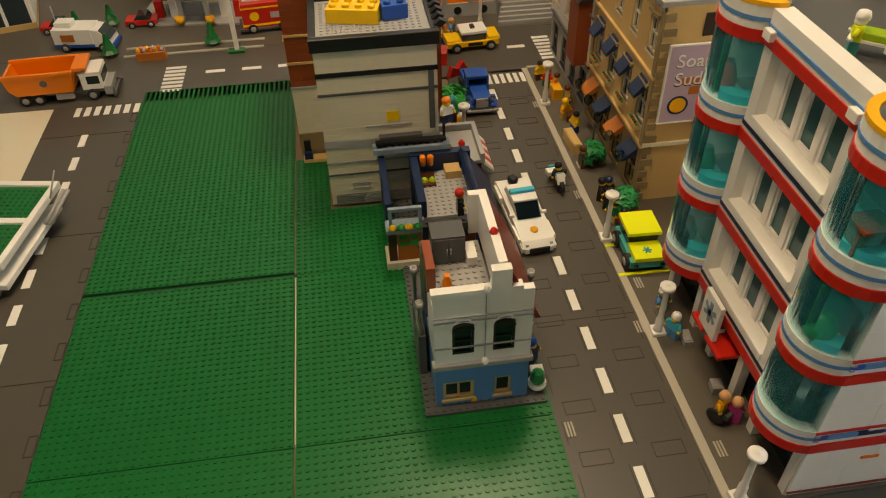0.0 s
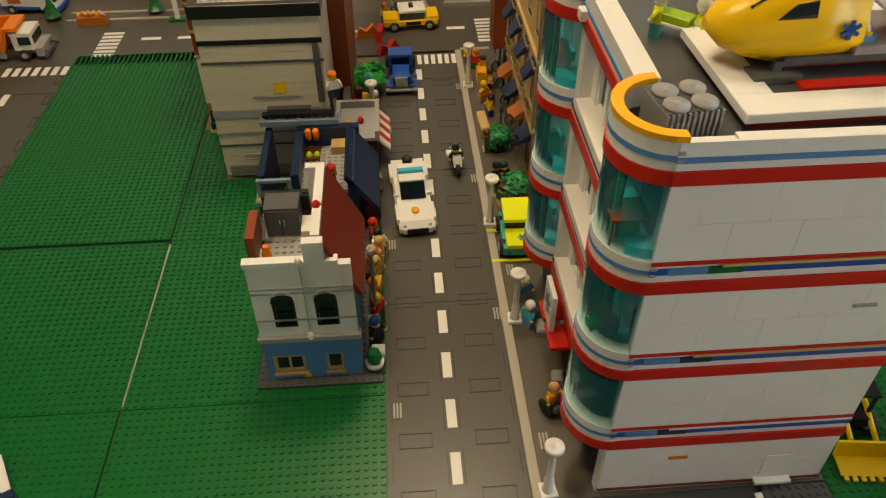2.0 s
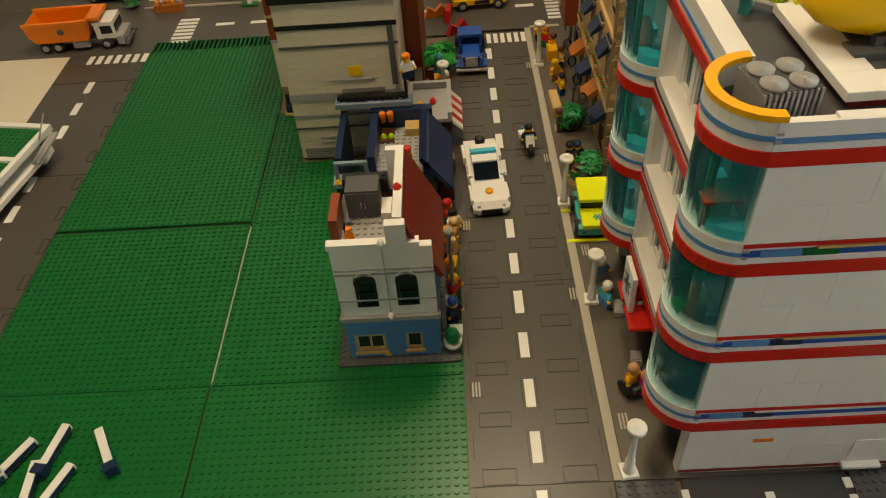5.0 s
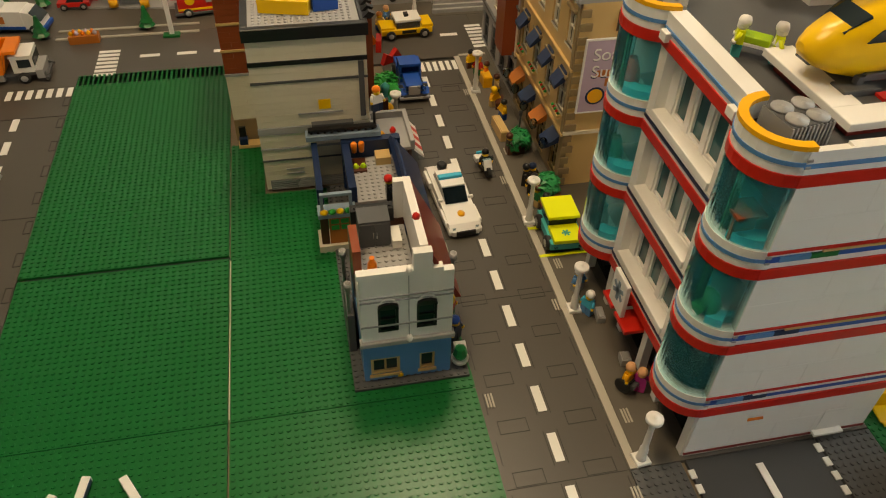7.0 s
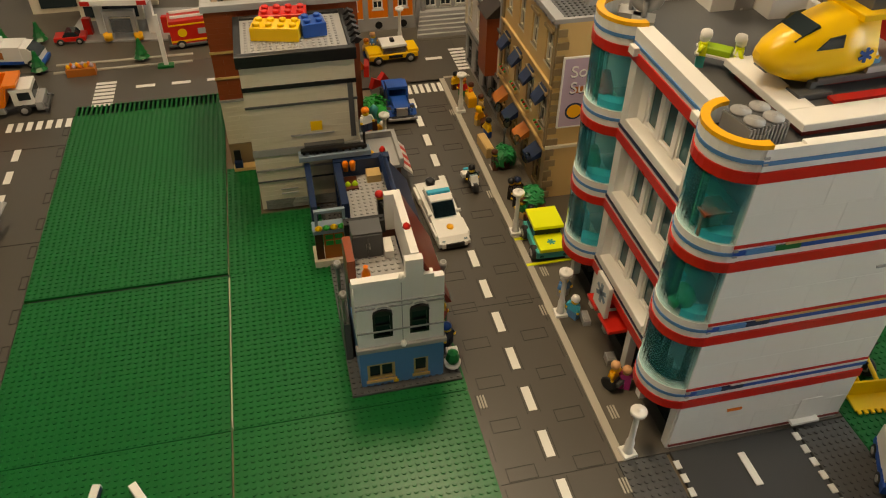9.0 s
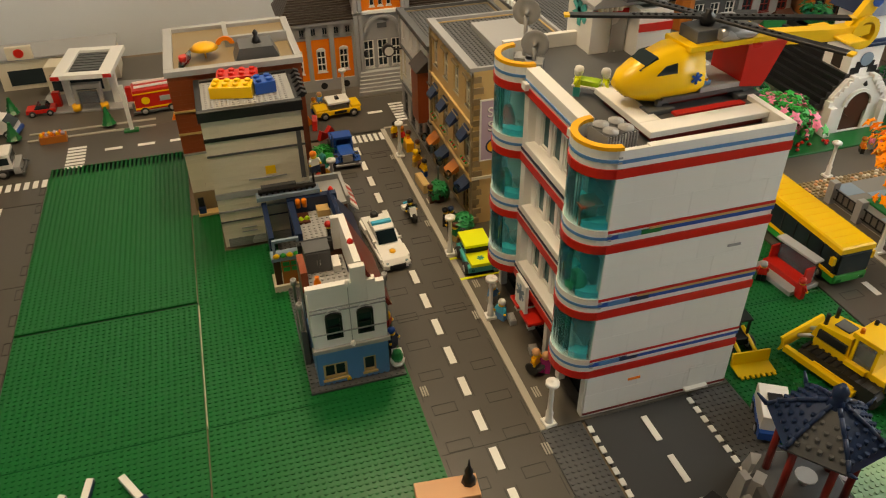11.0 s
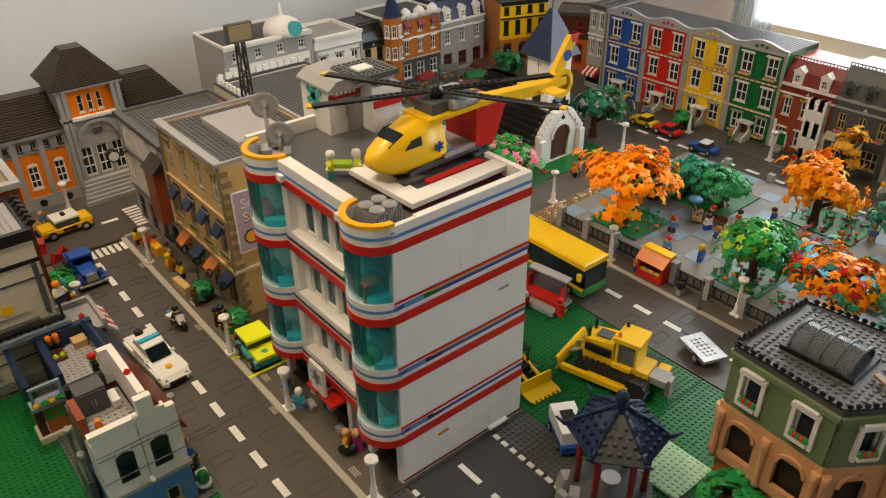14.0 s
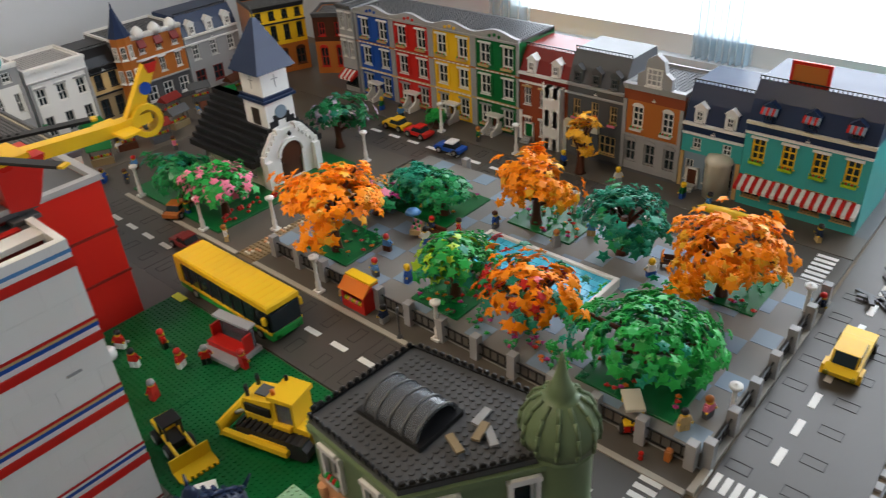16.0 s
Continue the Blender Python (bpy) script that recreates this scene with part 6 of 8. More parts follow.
part("ground_storey", Build().prism(shrink(poly, .05), -.0002, .085, "z"), DORANGE, gh, "orange brown lower storey")
part("lower_core", Build().prism(shrink(poly, .12), .085, .165, "z"), DBROWN, gh)
part("upper_core", Build().prism(shrink(poly, .11), .172, .247, "z"), BLACK, gh)
part("ledge", Build().prism(shrink(poly, -.015), .162, .172, "z"), NOUGAT, gh, "nougat ledge")
part("roof_slab", Build().prism(shrink(poly, -.01), .247, .256, "z"), DGREY, gh)


def inside(x, y):
    pts, c = shrink(poly, .09), False
    for i in range(len(pts)):
        (xa, ya), (xb, yb) = pts[i], pts[i - 1]
        if (ya > y) != (yb > y) and x < (xb - xa) * (y - ya) / (yb - ya) + xa:
            c = not c
    return c


part("roof_studs", Build().studs(.73, -.61, 24, 29, .256, skip=lambda a, b: not inside(a, b) or (.776 < a < .846 and -.504 < b < -.414)), DGREY, gh, "dark grey studs")["kind"] = "stuff"
for i in range(5):
    (xa, ya), (xb, yb) = poly[i], poly[(i + 1) % 5]
    L = math.hypot(xb - xa, yb - ya)
    ang = math.degrees(math.atan2(yb - ya, xb - xa))
    wl = part("facade", Build().box(.0, .002, .001, .003, .165, .2), SANDGREEN, gh, at=(xa, ya, 0), turn=ang)
    n = max(1, int(L / .052))
    up = [(L * (k + .5) / n, .188, .022, .040) for k in range(n)]
    part("upper_wall", pierced(.002, L - .002, -.001, .009, .172, .247, up), SANDGREEN, wl, "glossy olive green wall")
    lo = [(L * (k + .5) / n, .100, .036, .048) for k in range(n)]
    part("arcade", pierced(.0, L, -.001, .006, .085, .162, lo), NOUGAT, wl, "nougat arcade wall")
    for k in range(n):
        cx = L * (k + .5) / n
        window(wl, cx, .001, .188, .022, .040, WHITE, 1, 1, arch=True)
        part("window_surround", Build().cbox(cx - .0155, cx - .011, -.0055, -.001, .184, .230).cbox(cx + .011, cx + .0155, -.0055, -.001, .184, .230).cbox(cx - .0165, cx + .0165, -.007, -.001, .230, .236).cbox(cx - .013, cx + .013, -.0085, -.001, .236, .2395), WHITE, wl, "white window surround")
        fb = Build().box(cx - .010, cx + .010, -.008, -.0035, .186, .192, 1)
        for q in range(5):
            fb.lathe([(.002, .191), (.004, .195), (.001, .200)], cx - .008 + q * .004, -.006, 6, 2 if q % 2 else 0)
        part("window_box", fb, [BRIGHT_GREEN, WHITE, RED], wl)
        arb = Build()
        arc(arb, 0, 0, .015, .019, -.003, .003, 0, 180, 10)
        part("arch", arb.moved(0, pose(cx, -.001, .140, 90, 0, 0)), NOUGAT, wl)
    for k in range(n + 1):
        part("column", Build().lathe([(.005, .086), (.0035, .092), (.0035, .142), (.005, .150), (.0055, .162)], min(max(L * k / n, .004), L - .004), -.003, 8), NOUGAT, wl)
    part("cornice", Build().cbox(-.001, L + .001, -.005, .004, .240, .248), SANDGREEN, wl)
    rl = part("roof_railing", Build().box(0, L, -.002, .0, .2565, .259), BLACK, wl, "black roof railing")
    for k in range(int(L / .009)):
        part("railing_scroll", shared("scroll", lambda: Build().lathe([(.0012, -.0012), (.0034, -.0012), (.0034, .0012), (.0012, .0012)], 0, 0, 7, 0, "y").mesh("railing_scroll", BLACK)), BLACK, rl, at=(.0045 + k * .009, -.001, .2622))
skl = part("skylight", Build().box(.780, .842, -.500, -.418, .2555, .262), BLACK, gh, "black framed curved skylight")
rings = []
for k in range(11):
    a = math.pi * k / 10
    c_, s_ = math.cos(a), math.sin(a)
    rings.append([(.811 + .028 * c_, -.494, .262 + .020 * s_), (.811 + .028 * c_, -.424, .262 + .020 * s_), (.811 + .026 * c_, -.424, .262 + .018 * s_), (.811 + .026 * c_, -.494, .262 + .018 * s_)])
part("skylight_glass", Build().tube(rings, smooth=False), SMOKE, skl, "smoked curved glass")
for k in range(5):
    rbk = Build()
    arc(rbk, 0, 0, .0272, .0295, -.0012, .0012, 0, 180, 10)
    part("skylight_rib", rbk.moved(0, Matrix.Translation((.811, -.492 + k * .0165, .262)) @ Matrix.Diagonal((1, 1, .72, 1)) @ pose(0, 0, 0, 90, 0, 0)), DGREY, skl)
rn = random.Random(2)
for k in range(4):
    part("loose_tile", Build().box(-.012, .012, -.004, .004, 0, .003), DTAN if k % 2 else LGREY, gh, at=(rn.uniform(.80, .85), rn.uniform(-.55, -.515), .2578 + .0033 * (k % 2)), turn=rn.uniform(0, 90))
dm2 = part("dome_drum", Build().lathe([(.031, -.0002), (.031, .162), (.034, .168), (.031, .172), (.031, .246), (.034, .256)], .874, -.586, 12), SANDGREEN, gh, "round olive corner turret")
part("dome", Build().lathe([(.034, .256), (.036, .268), (.034, .286), (.027, .300), (.016, .309), (.012, .312), (.013, .317), (.009, .324), (.005, .338), (.003, .350), (.001, .360)], .874, -.586, 12), SANDGREEN, dm2, "olive green dome with a finial")
for k in range(12):
    a = 2 * math.pi * k / 12
    rbk = Build()
    pp = [(.0352, .260), (.0362, .269), (.0342, .286), (.0272, .300), (.017, .309)]
    for (ra, za), (rc, zc_) in zip(pp, pp[1:]):
        rbk.beam((.874 + ra * math.cos(a), -.586 + ra * math.sin(a), za), (.874 + rc * math.cos(a), -.586 + rc * math.sin(a), zc_), .0022, .0022, 5)
    part("dome_rib", rbk, SANDGREEN, dm2)

# ---- pavilion with a dark blue roof ----
pg = thing("pavilion", (.640, -.318, 0), 10, "toy pavilion with a dark blue roof on a rock base", "pavilion")
rk = Build()
rn = random.Random(6)
for k in range(26):
    a, r = rn.uniform(0, 6.28), rn.uniform(.03, .062)
    x, y, s = r * math.cos(a), r * math.sin(a), rn.uniform(.008, .015)
    k0 = len(rk.v)
    rk.box(-s, s, -s * .8, s * .8, 0, rn.uniform(.018, .048), 0, top=s * .35)
    rk.moved(k0, pose(x, y, 0, 0, 0, rn.uniform(0, 90)))
part("rock_base", rk, LGREY, pg, "light grey rock blocks")
part("platform", Build().lathe([(.058, .0), (.054, .040), (.048, .046)], 0, 0, 8, smooth=False), DGREY, pg)
for k in range(6):
    a = math.pi * k / 3
    part("post", Build().beam((.040 * math.cos(a), .040 * math.sin(a), .033), (.040 * math.cos(a), .040 * math.sin(a), .140), .0042, n=8), DRED, pg, "dark red post")
    part("bracket", Build().lathe([(.006, .126), (.007, .132), (.005, .138)], .040 * math.cos(a), .040 * math.sin(a), 8), TEAL, pg)
    b2 = math.pi * (k + 1) / 3
    panel = Build()
    rr = [(.060, .140), (.050, .150), (.034, .162), (.016, .173), (.008, .178)]
    ring = []
    for r, z in rr:
        ring.append([(r * math.cos(a), r * math.sin(a), z), (r * math.cos(b2), r * math.sin(b2), z), (r * math.cos(b2) * .95, r * math.sin(b2) * .95, z - .005), (r * math.cos(a) * .95, r * math.sin(a) * .95, z - .005)])
    panel.tube(ring, smooth=False)
    for i in range(4):
        for j in range(i + 2):
            f = (j + .5) / (i + 2)
            r, z = .026 + i * .009, (.167, .162, .156, .149)[i]
            px = r * ((1 - f) * math.cos(a) + f * math.cos(b2))
            py = r * ((1 - f) * math.sin(a) + f * math.sin(b2))
            panel.lathe([(.0024, z - .003), (.0024, z + .0022)], px, py, 6)
    part("roof_panel", panel, DBLUE if k != 3 else DGREY, pg, "dark blue studded roof panel")
    rg = Build()
    for (ra, za), (rc, zc_) in zip(rr, rr[1:]):
        rg.beam((ra * math.cos(a), ra * math.sin(a), za + .002), (rc * math.cos(a), rc * math.sin(a), zc_ + .002), .0026, n=6)
    rg.beam((.060 * math.cos(a), .060 * math.sin(a), .142), (.072 * math.cos(a), .072 * math.sin(a), .152), .003, .0012, n=6)
    part("roof_ridge", rg, DBLUE, pg)
part("finial", Build().lathe([(.009, .172), (.010, .178), (.005, .184), (.008, .192), (.008, .198), (.003, .206)], 0, 0, 10), DBLUE, pg)
part("table", Build().lathe([(.004, .045), (.004, .058), (.012, .059), (.012, .061)], 0, 0, 12), WHITE, pg)
sps = Build()
for k in range(5):
    sps.box(-.03 - .006 * k, .012 + .002 * k, -.068 - .008 * k, -.058 - .008 * k, 0, .026 - .005 * k)
part("stair_flight", sps, DTAN, pg, "tan rock steps")

# ---- vehicles ----
def wheels(v, xs, half, r=.0085, w=.008, rim=LGREY):
    """Wheels at the given places along the vehicle, on both sides."""
    for x in xs:
        for s in (-1, 1):
            y0 = half if s > 0 else -half - w
            ty = part("wheel", shared(("tyre", r, w), lambda: Build().lathe([(r * .55, 0), (r * .92, 0), (r, w * .2), (r, w * .8), (r * .92, w), (r * .55, w)], 0, 0, 14, 0, "y").mesh("wheel", TYRE)), TYRE, v, at=(x, y0, r))
            part("rim", shared(("rim", r, w, rim.name), lambda: Build().lathe([(r * .2, -.0004), (r * .55, -.0006), (r * .55, w + .0006), (r * .2, w + .0004)], 0, 0, 10, 0, "y").mesh("rim", rim)), rim, ty)


def lights(v, x, half, z, material, d=.0012, s=.005):
    for y in (-half + s, half - s):
        part("headlight", Build().cbox(x, x + d, y - s * .5, y + s * .5, z, z + s * .7), material, v)


def vehicle(name, x, y, z, turn, label, category="car", group="vehicles"):
    return thing(name, (x, y, z), turn, label, category, group)


# police car: along +x, then turned
v = vehicle("police_car", .311, .316, .0004, -86, "white toy police car with a blue light bar")
v.scale.y *= .86
part("body", Build().prism([(-.068, .008), (-.070, .020), (-.062, .025), (-.030, .026), (.030, .023), (.062, .019), (.070, .012), (.068, .007)], -.026, .026, "y"), WHITE, v, "white body")
part("skirt", Build().cbox(-.066, .069, -.0275, .0275, .005, .0125).cbox(.050, .071, -.022, .022, .004, .012), WHITE, v)
part("fender", Build().cbox(-.060, -.028, -.031, .031, .012, .022).cbox(.026, .058, -.030, .030, .011, .019), WHITE, v)
part("cabin", Build().prism([(-.044, .025), (-.032, .038), (.004, .038), (.024, .024)], -.019, .019, "y"), PANE, v, "dark glass cabin")
part("windscreen", Build().prism([(.0045, .0386), (.024, .0246), (.0255, .0252), (.006, .0392)], -.019, .019, "y"), CLEAR, v)
part("roof", Build().cbox(-.033, .005, -.020, .020, .038, .041), WHITE, v)
part("light_bar", Build().cbox(-.018, -.010, -.020, .020, .041, .0455), AZURE, v, "light blue light bar")
part("engine_cover", Build().lathe([(.008, .026), (.009, .034), (.006, .036)], -.055, 0, 10), BLACK, v)
part("bumper", Build().box(.0685, .0725, -.016, .016, .005, .012), BLACK, v, "black front grille")
part("badge", Build().lathe([(.006, .0212), (.006, .0228), (.001, .0229)], .045, 0, 12), AMBER, v, "gold badge on the bonnet")
part("mirror", Build().cbox(.014, .018, -.030, -.022, .024, .028), WHITE, v)
part("mirror", Build().cbox(.014, .018, .022, .030, .024, .028), WHITE, v)
lights(v, .0675, .024, .014, CLEAR)
wheels(v, (-.044, .042), .020, r=.0095)

# blue pickup
v = vehicle("pickup_truck", .306, .648, .0004, -90, "blue toy pickup truck with black running boards")
part("chassis", Build().cbox(-.058, .058, -.020, .020, .008, .013), BLACK, v)
part("bonnet", Build().cbox(.010, .050, -.014, .014, .013, .030), BLUE, v)
part("cab", Build().box(-.020, .010, -.019, .019, .013, .030).cbox(-.020, .008, -.019, .019, .042, .047).box(-.020, -.016, -.019, .019, .030, .042).box(.004, .008, -.019, -.015, .030, .042).box(.004, .008, .015, .019, .030, .042), BLUE, v, "blue cab")
part("windscreen", Build().box(.0082, .0092, -.015, .015, .030, .042), CLEAR, v)
part("bed", Build().box(-.056, -.022, -.020, -.016, .013, .028).box(-.056, -.022, .016, .020, .013, .028).box(-.056, -.052, -.016, .016, .013, .028), BLUE, v)
part("load", Build().cbox(-.050, -.026, -.014, .014, .014, .024), DGREY, v)
part("grille", Build().box(.050, .053, -.010, .010, .013, .029), SILVER, v, "silver grille")
part("bumper", Build().cbox(.054, .060, -.026, .026, .008, .012), SILVER, v)
for s in (-1, 1):
    part("fender", Build().prism([(.018, .013), (.026, .021), (.044, .021), (.052, .013)], s * .014 if s > 0 else -.026, .026 if s > 0 else -.014, "y"), BLUE, v)
    part("headlight", Build().lathe([(.005, .050), (.005, .054), (.001, .055)], s * .015, .024, 10, 0, "x"), CLEAR, v)
wheels(v, (-.036, .036), .017, r=.0115, rim=BLACK)

# taxi
v = vehicle("taxi", .330, .838, .0004, 4, "yellow toy taxi with a white roof")
part("body", Build().cbox(-.050, .050, -.022, .022, .010, .020).cbox(-.050, -.024, -.018, .018, .020, .024).cbox(.030, .052, -.020, .020, .020, .026), YELLOW, v)
part("cabin", Build().box(-.020, .026, -.018, .018, .020, .034), SMOKE, v)
part("roof", Build().cbox(-.022, .028, -.020, .020, .034, .039), WHITE, v, "white roof")
part("roof_sign", Build().cbox(-.002, .006, -.006, .006, .039, .044), BLACK, v)
part("door_print", Build().box(-.010, .018, -.0232, -.022, .012, .018), BLACK, v)
lights(v, .050, .02, .012, CLEAR)
wheels(v, (-.032, .034), .018, r=.0095)

# motorbike
v = vehicle("motorbike", .379, .388, .0012, -84, "white toy police motorbike with its rider")
part("frame", Build().cbox(-.016, .018, -.004, .004, .007, .015), BLACK, v)
part("fairing", Build().prism([(.004, .014), (.020, .014), (.014, .028), (.008, .028)], -.006, .006, "y"), WHITE, v, "white fairing")
part("side_box", Build().cbox(-.018, -.006, -.011, .011, .012, .019), WHITE, v)
part("windshield", Build().box(.011, .0125, -.009, .009, .026, .034), CLEAR, v)
for x in (-.016, .018):
    part("wheel", Build().lathe([(.004, -.003), (.009, -.003), (.009, .003), (.004, .003)], x, .009, 12, 0, "y").moved(0, Matrix(((1, 0, 0, 0), (0, 1, 0, 0), (0, 0, 1, 0), (0, 0, 0, 1)))), TYRE, v)
part("blue_light", Build().box(-.020, -.017, -.006, .006, .019, .022), AZURE, v)

# small ambulance car with neon roof
v = vehicle("emergency_car", .448, .226, .0012, -92, "neon yellow and dark green toy emergency car")
part("body", Build().cbox(-.036, .036, -.024, .024, .009, .020), TEAL, v, "dark green lower body")
part("bonnet", Build().cbox(.004, .037, -.020, .020, .020, .026), NEON, v, "neon yellow bonnet")
part("cabin", Build().box(-.032, .004, -.019, .019, .020, .038), PANE, v)
part("roof", Build().cbox(-.036, .008, -.022, .022, .038, .043), NEON, v, "neon yellow roof")
em = Build()
for k in range(3):
    k0 = len(em.v)
    em.box(-.0012, .0012, -.006, .006, .026, .0266)
    em.moved(k0, pose(.022, 0, .0, 0, 0, 60 * k))
part("emblem", em, TEAL, v)
lights(v, .0362, .022, .012, CLEAR)
wheels(v, (-.022, .022), .020, r=.0105, rim=LGREY)

# dump truck
v = vehicle("dump_truck", -.378, .778, 0, 2, "orange and white toy dump truck", "truck")
part("chassis", Build().cbox(-.080, .070, -.022, .022, .014, .020), DGREY, v)
part("tipper", Build().prism([(-.088, .034), (-.078, .022), (.012, .022), (.020, .062), (-.092, .056)], -.030, -.027, "y").prism([(-.088, .034), (-.078, .022), (.012, .022), (.020, .062), (-.092, .056)], .027, .030, "y").box(-.080, .012, -.027, .027, .022, .026).prism([(.010, .024), (.020, .062), (.024, .062), (.014, .024)], -.027, .027, "y").prism([(-.090, .034), (-.093, .056), (-.089, .056), (-.082, .024)], -.027, .027, "y"), ORANGE, v, "orange tipper bed")
part("tipper_lip", Build().cbox(.018, .040, -.028, .028, .058, .064).cbox(-.092, .02, -.033, -.028, .056, .062).cbox(-.092, .02, .028, .033, .056, .062), ORANGE, v)
part("badge", Build().cyl(-.030, .042, -.0308, -.030, .006, 12, 0, "y"), DGREY, v)
part("cab", Build().cbox(.026, .060, -.024, .024, .020, .048), WHITE, v, "white cab")
part("windscreen", Build().box(.0602, .0614, -.020, .020, .030, .045).box(.036, .056, -.0246, -.024, .030, .045), PANE, v)
part("cab_roof", Build().cbox(.024, .060, -.024, .024, .048, .052), WHITE, v)
part("bumper", Build().cbox(.060, .072, -.026, .026, .008, .024), LGREY, v)
part("plough_frame", Build().box(.074, .078, -.030, .030, .006, .012).beam((.072, -.018, .016), (.080, -.026, .008), .002).beam((.072, .018, .016), (.080, .026, .008), .002), DGREY, v)
part("tank", Build().cbox(-.018, .010, -.028, -.020, .008, .020), LGREY, v)
wheels(v, (-.068, -.046, .040), .020, r=.0105, rim=LGREY)

# white and blue van
v = vehicle("box_van", -.385, .962, .0004, -8, "white and blue toy van", "van")
part("body", Build().cbox(-.055, .018, -.022, .022, .010, .046), WHITE, v)
part("stripe", Build().box(-.056, .019, -.0228, .0228, .010, .016), BLUE, v, "blue stripe")
part("cab", Build().prism([(.018, .010), (.018, .044), (.030, .042), (.048, .024), (.050, .010)], -.021, .021, "y"), WHITE, v)
part("windscreen", Build().prism([(.031, .0424), (.0485, .0244), (.0495, .0254), (.032, .0434)], -.019, .019, "y"), PANE, v)
part("bumper", Build().cbox(.046, .054, -.022, .022, .006, .014), BLUE, v)
part("side_print", Build().box(-.040, -.015, -.0230, -.022, .022, .036), DORANGE, v)
part("roof_box", Build().cbox(-.05, -.02, -.012, .012, .046, .056), WHITE, v)
part("antenna", Build().cyl(-.05, .0, .056, .085, .0015, 6), LGREY, v)
wheels(v, (-.036, .034), .017, r=.009)

# fire trailer truck
v = vehicle("fire_truck", -.055, .990, .0004, 6, "red toy fire truck with a yellow emblem", "truck")
part("body", Build().cbox(-.045, .05, -.024, .024, .012, .062), RED, v)
part("stripe", Build().box(-.046, .051, -.0248, .0248, .016, .020).box(-.046, .051, -.0248, .0248, .052, .055), YELLOW, v)
part("emblem", Build().cyl(-.022, .036, -.0252, -.024, .009, 12, 0, "y"), YELLOW, v)
part("window", Build().box(.008, .03, -.0252, -.024, .030, .042), LGREY, v)
part("ladder", Build().box(-.04, .06, -.014, -.011, .064, .069).box(-.04, .06, .011, .014, .064, .069), WHITE, v)
part("bumper", Build().cbox(-.052, .054, -.026, .026, .007, .012), DGREY, v)
wheels(v, (-.028, .03), .018, r=.010)

# filling station behind the north road
g = thing("filling_station", (-.190, 1.060, .0005), -8, "white and red toy filling station with a grey car wash frame", "building")
part("slab", Build().cbox(-.12, .14, -.04, .12, 0, .004), LGREY, g)
for x in (-.050, .050):
    part("post", Build().box(x - .007, x + .007, -.007, .007, .004, .085), WHITE, g)
part("roof", Build().cbox(-.062, -.034, -.05, .12, .085, .096).cbox(.034, .062, -.05, .12, .085, .096).cbox(-.034, .034, -.05, -.03, .085, .096).cbox(-.034, .034, .10, .12, .085, .096), WHITE, g, "white roof beams")
for k in range(8):
    part("roof_slat", Build().box(-.034, .034, -.026 + k * .016, -.016 + k * .016, .087, .091), DGREY, g)
part("roof_trim", Build().box(-.063, -.045, -.0512, -.05, .086, .095).box(.045, .063, -.0512, -.05, .086, .095), RED, g)
part("shop", Build().cbox(-.11, .02, .06, .115, .004, .075), CREAM, g)
part("shop_window", Build().box(-.10, .01, .058, .06, .012, .055), PANE, g)
fr = Build().box(-.03, -.022, -.038, -.026, .004, .06).box(.022, .03, -.038, -.026, .004, .06).box(-.03, .03, -.038, -.026, .056, .068)
part("car_wash_frame", fr, LGREY, g, "grey car wash frame")
part("wash_brush", Build().lathe([(.009, .006), (.009, .02)], -.03, -.04, 10).lathe([(.009, .006), (.009, .02)], .03, -.04, 10), AMBER, g, "amber brushes")
part("wash_glass", Build().box(-.02, .02, -.037, -.034, .02, .05), SMOKE, g)
part("fuel_pump", Build().cbox(-.085, -.07, -.01, .002, .004, .04), RED, g)
part("fuel_pump", Build().cbox(.072, .088, -.01, .002, .004, .04), RED, g)
sp_ = thing("sign_pole", (-.108, .893, .0002), 0, "tall white toy sign pole on a green foot", "pole")
part("pole", Build().box(-.004, .004, -.003, .003, .004, .11), WHITE, sp_)
part("foot", Build().cbox(-.016, .014, -.008, .008, 0, .005), GREEN, sp_)
pk2 = thing("flower_planter", (-.262, .893, .0002), 2, "brown toy planter box with amber flowers", "planter")
part("box", Build().cbox(-.026, .026, -.010, .010, 0, .016), DORANGE, pk2)
fl = Build()
for k in range(9):
    fl.lathe([(.003, .016), (.0045, .020), (.001, .025)], -.021 + .0052 * k, (k % 2 - .5) * .007, 6, k % 3)
part("flower_row", fl, [AMBER, ORANGE, LAVENDER], pk2)
kn = Build().cbox(-.315, -.06, .902, .908, .0, .003).cbox(-.315, -.06, .934, .940, .0, .003)
solid("island_kerb", kn, CURB, "pale kerb of the planting island", "kerb")
solid("traffic_cone", Build().cbox(-.006, .006, -.006, .006, 0, .002).lathe([(.0045, .002), (.001, .014)], 0, 0, 8), ORANGE, "small orange toy traffic cone", "cone", at=(-.02, .925, .0))
# red low building and glass hall in the far left
g = thing("glass_hall", (-.70, 1.02, .0005), 14, "white framed toy hall with large glass panes on a tan base", "building")
part("base", Build().cbox(0, .20, 0, .14, 0, .012), TAN, g)
for k in range(5):
    part("frame_post", Build().box(k * .048, k * .048 + .006, 0, .006, .012, .085), WHITE, g)
    if k < 4:
        part("pane", Build().box(k * .048 + .006, k * .048 + .048, .002, .003, .012, .082), PANE, g)
part("roof", Build().cbox(-.004, .204, -.004, .144, .085, .092), AMBER, g)
part("back", Build().box(0, .2, .13, .14, .012, .085).box(0, .006, .006, .13, .012, .085).box(.194, .2, .006, .13, .012, .085), WHITE, g)
g = thing("low_shop", (-.40, 1.20, .0005), 0, "low cream toy shop with a red sign", "building")
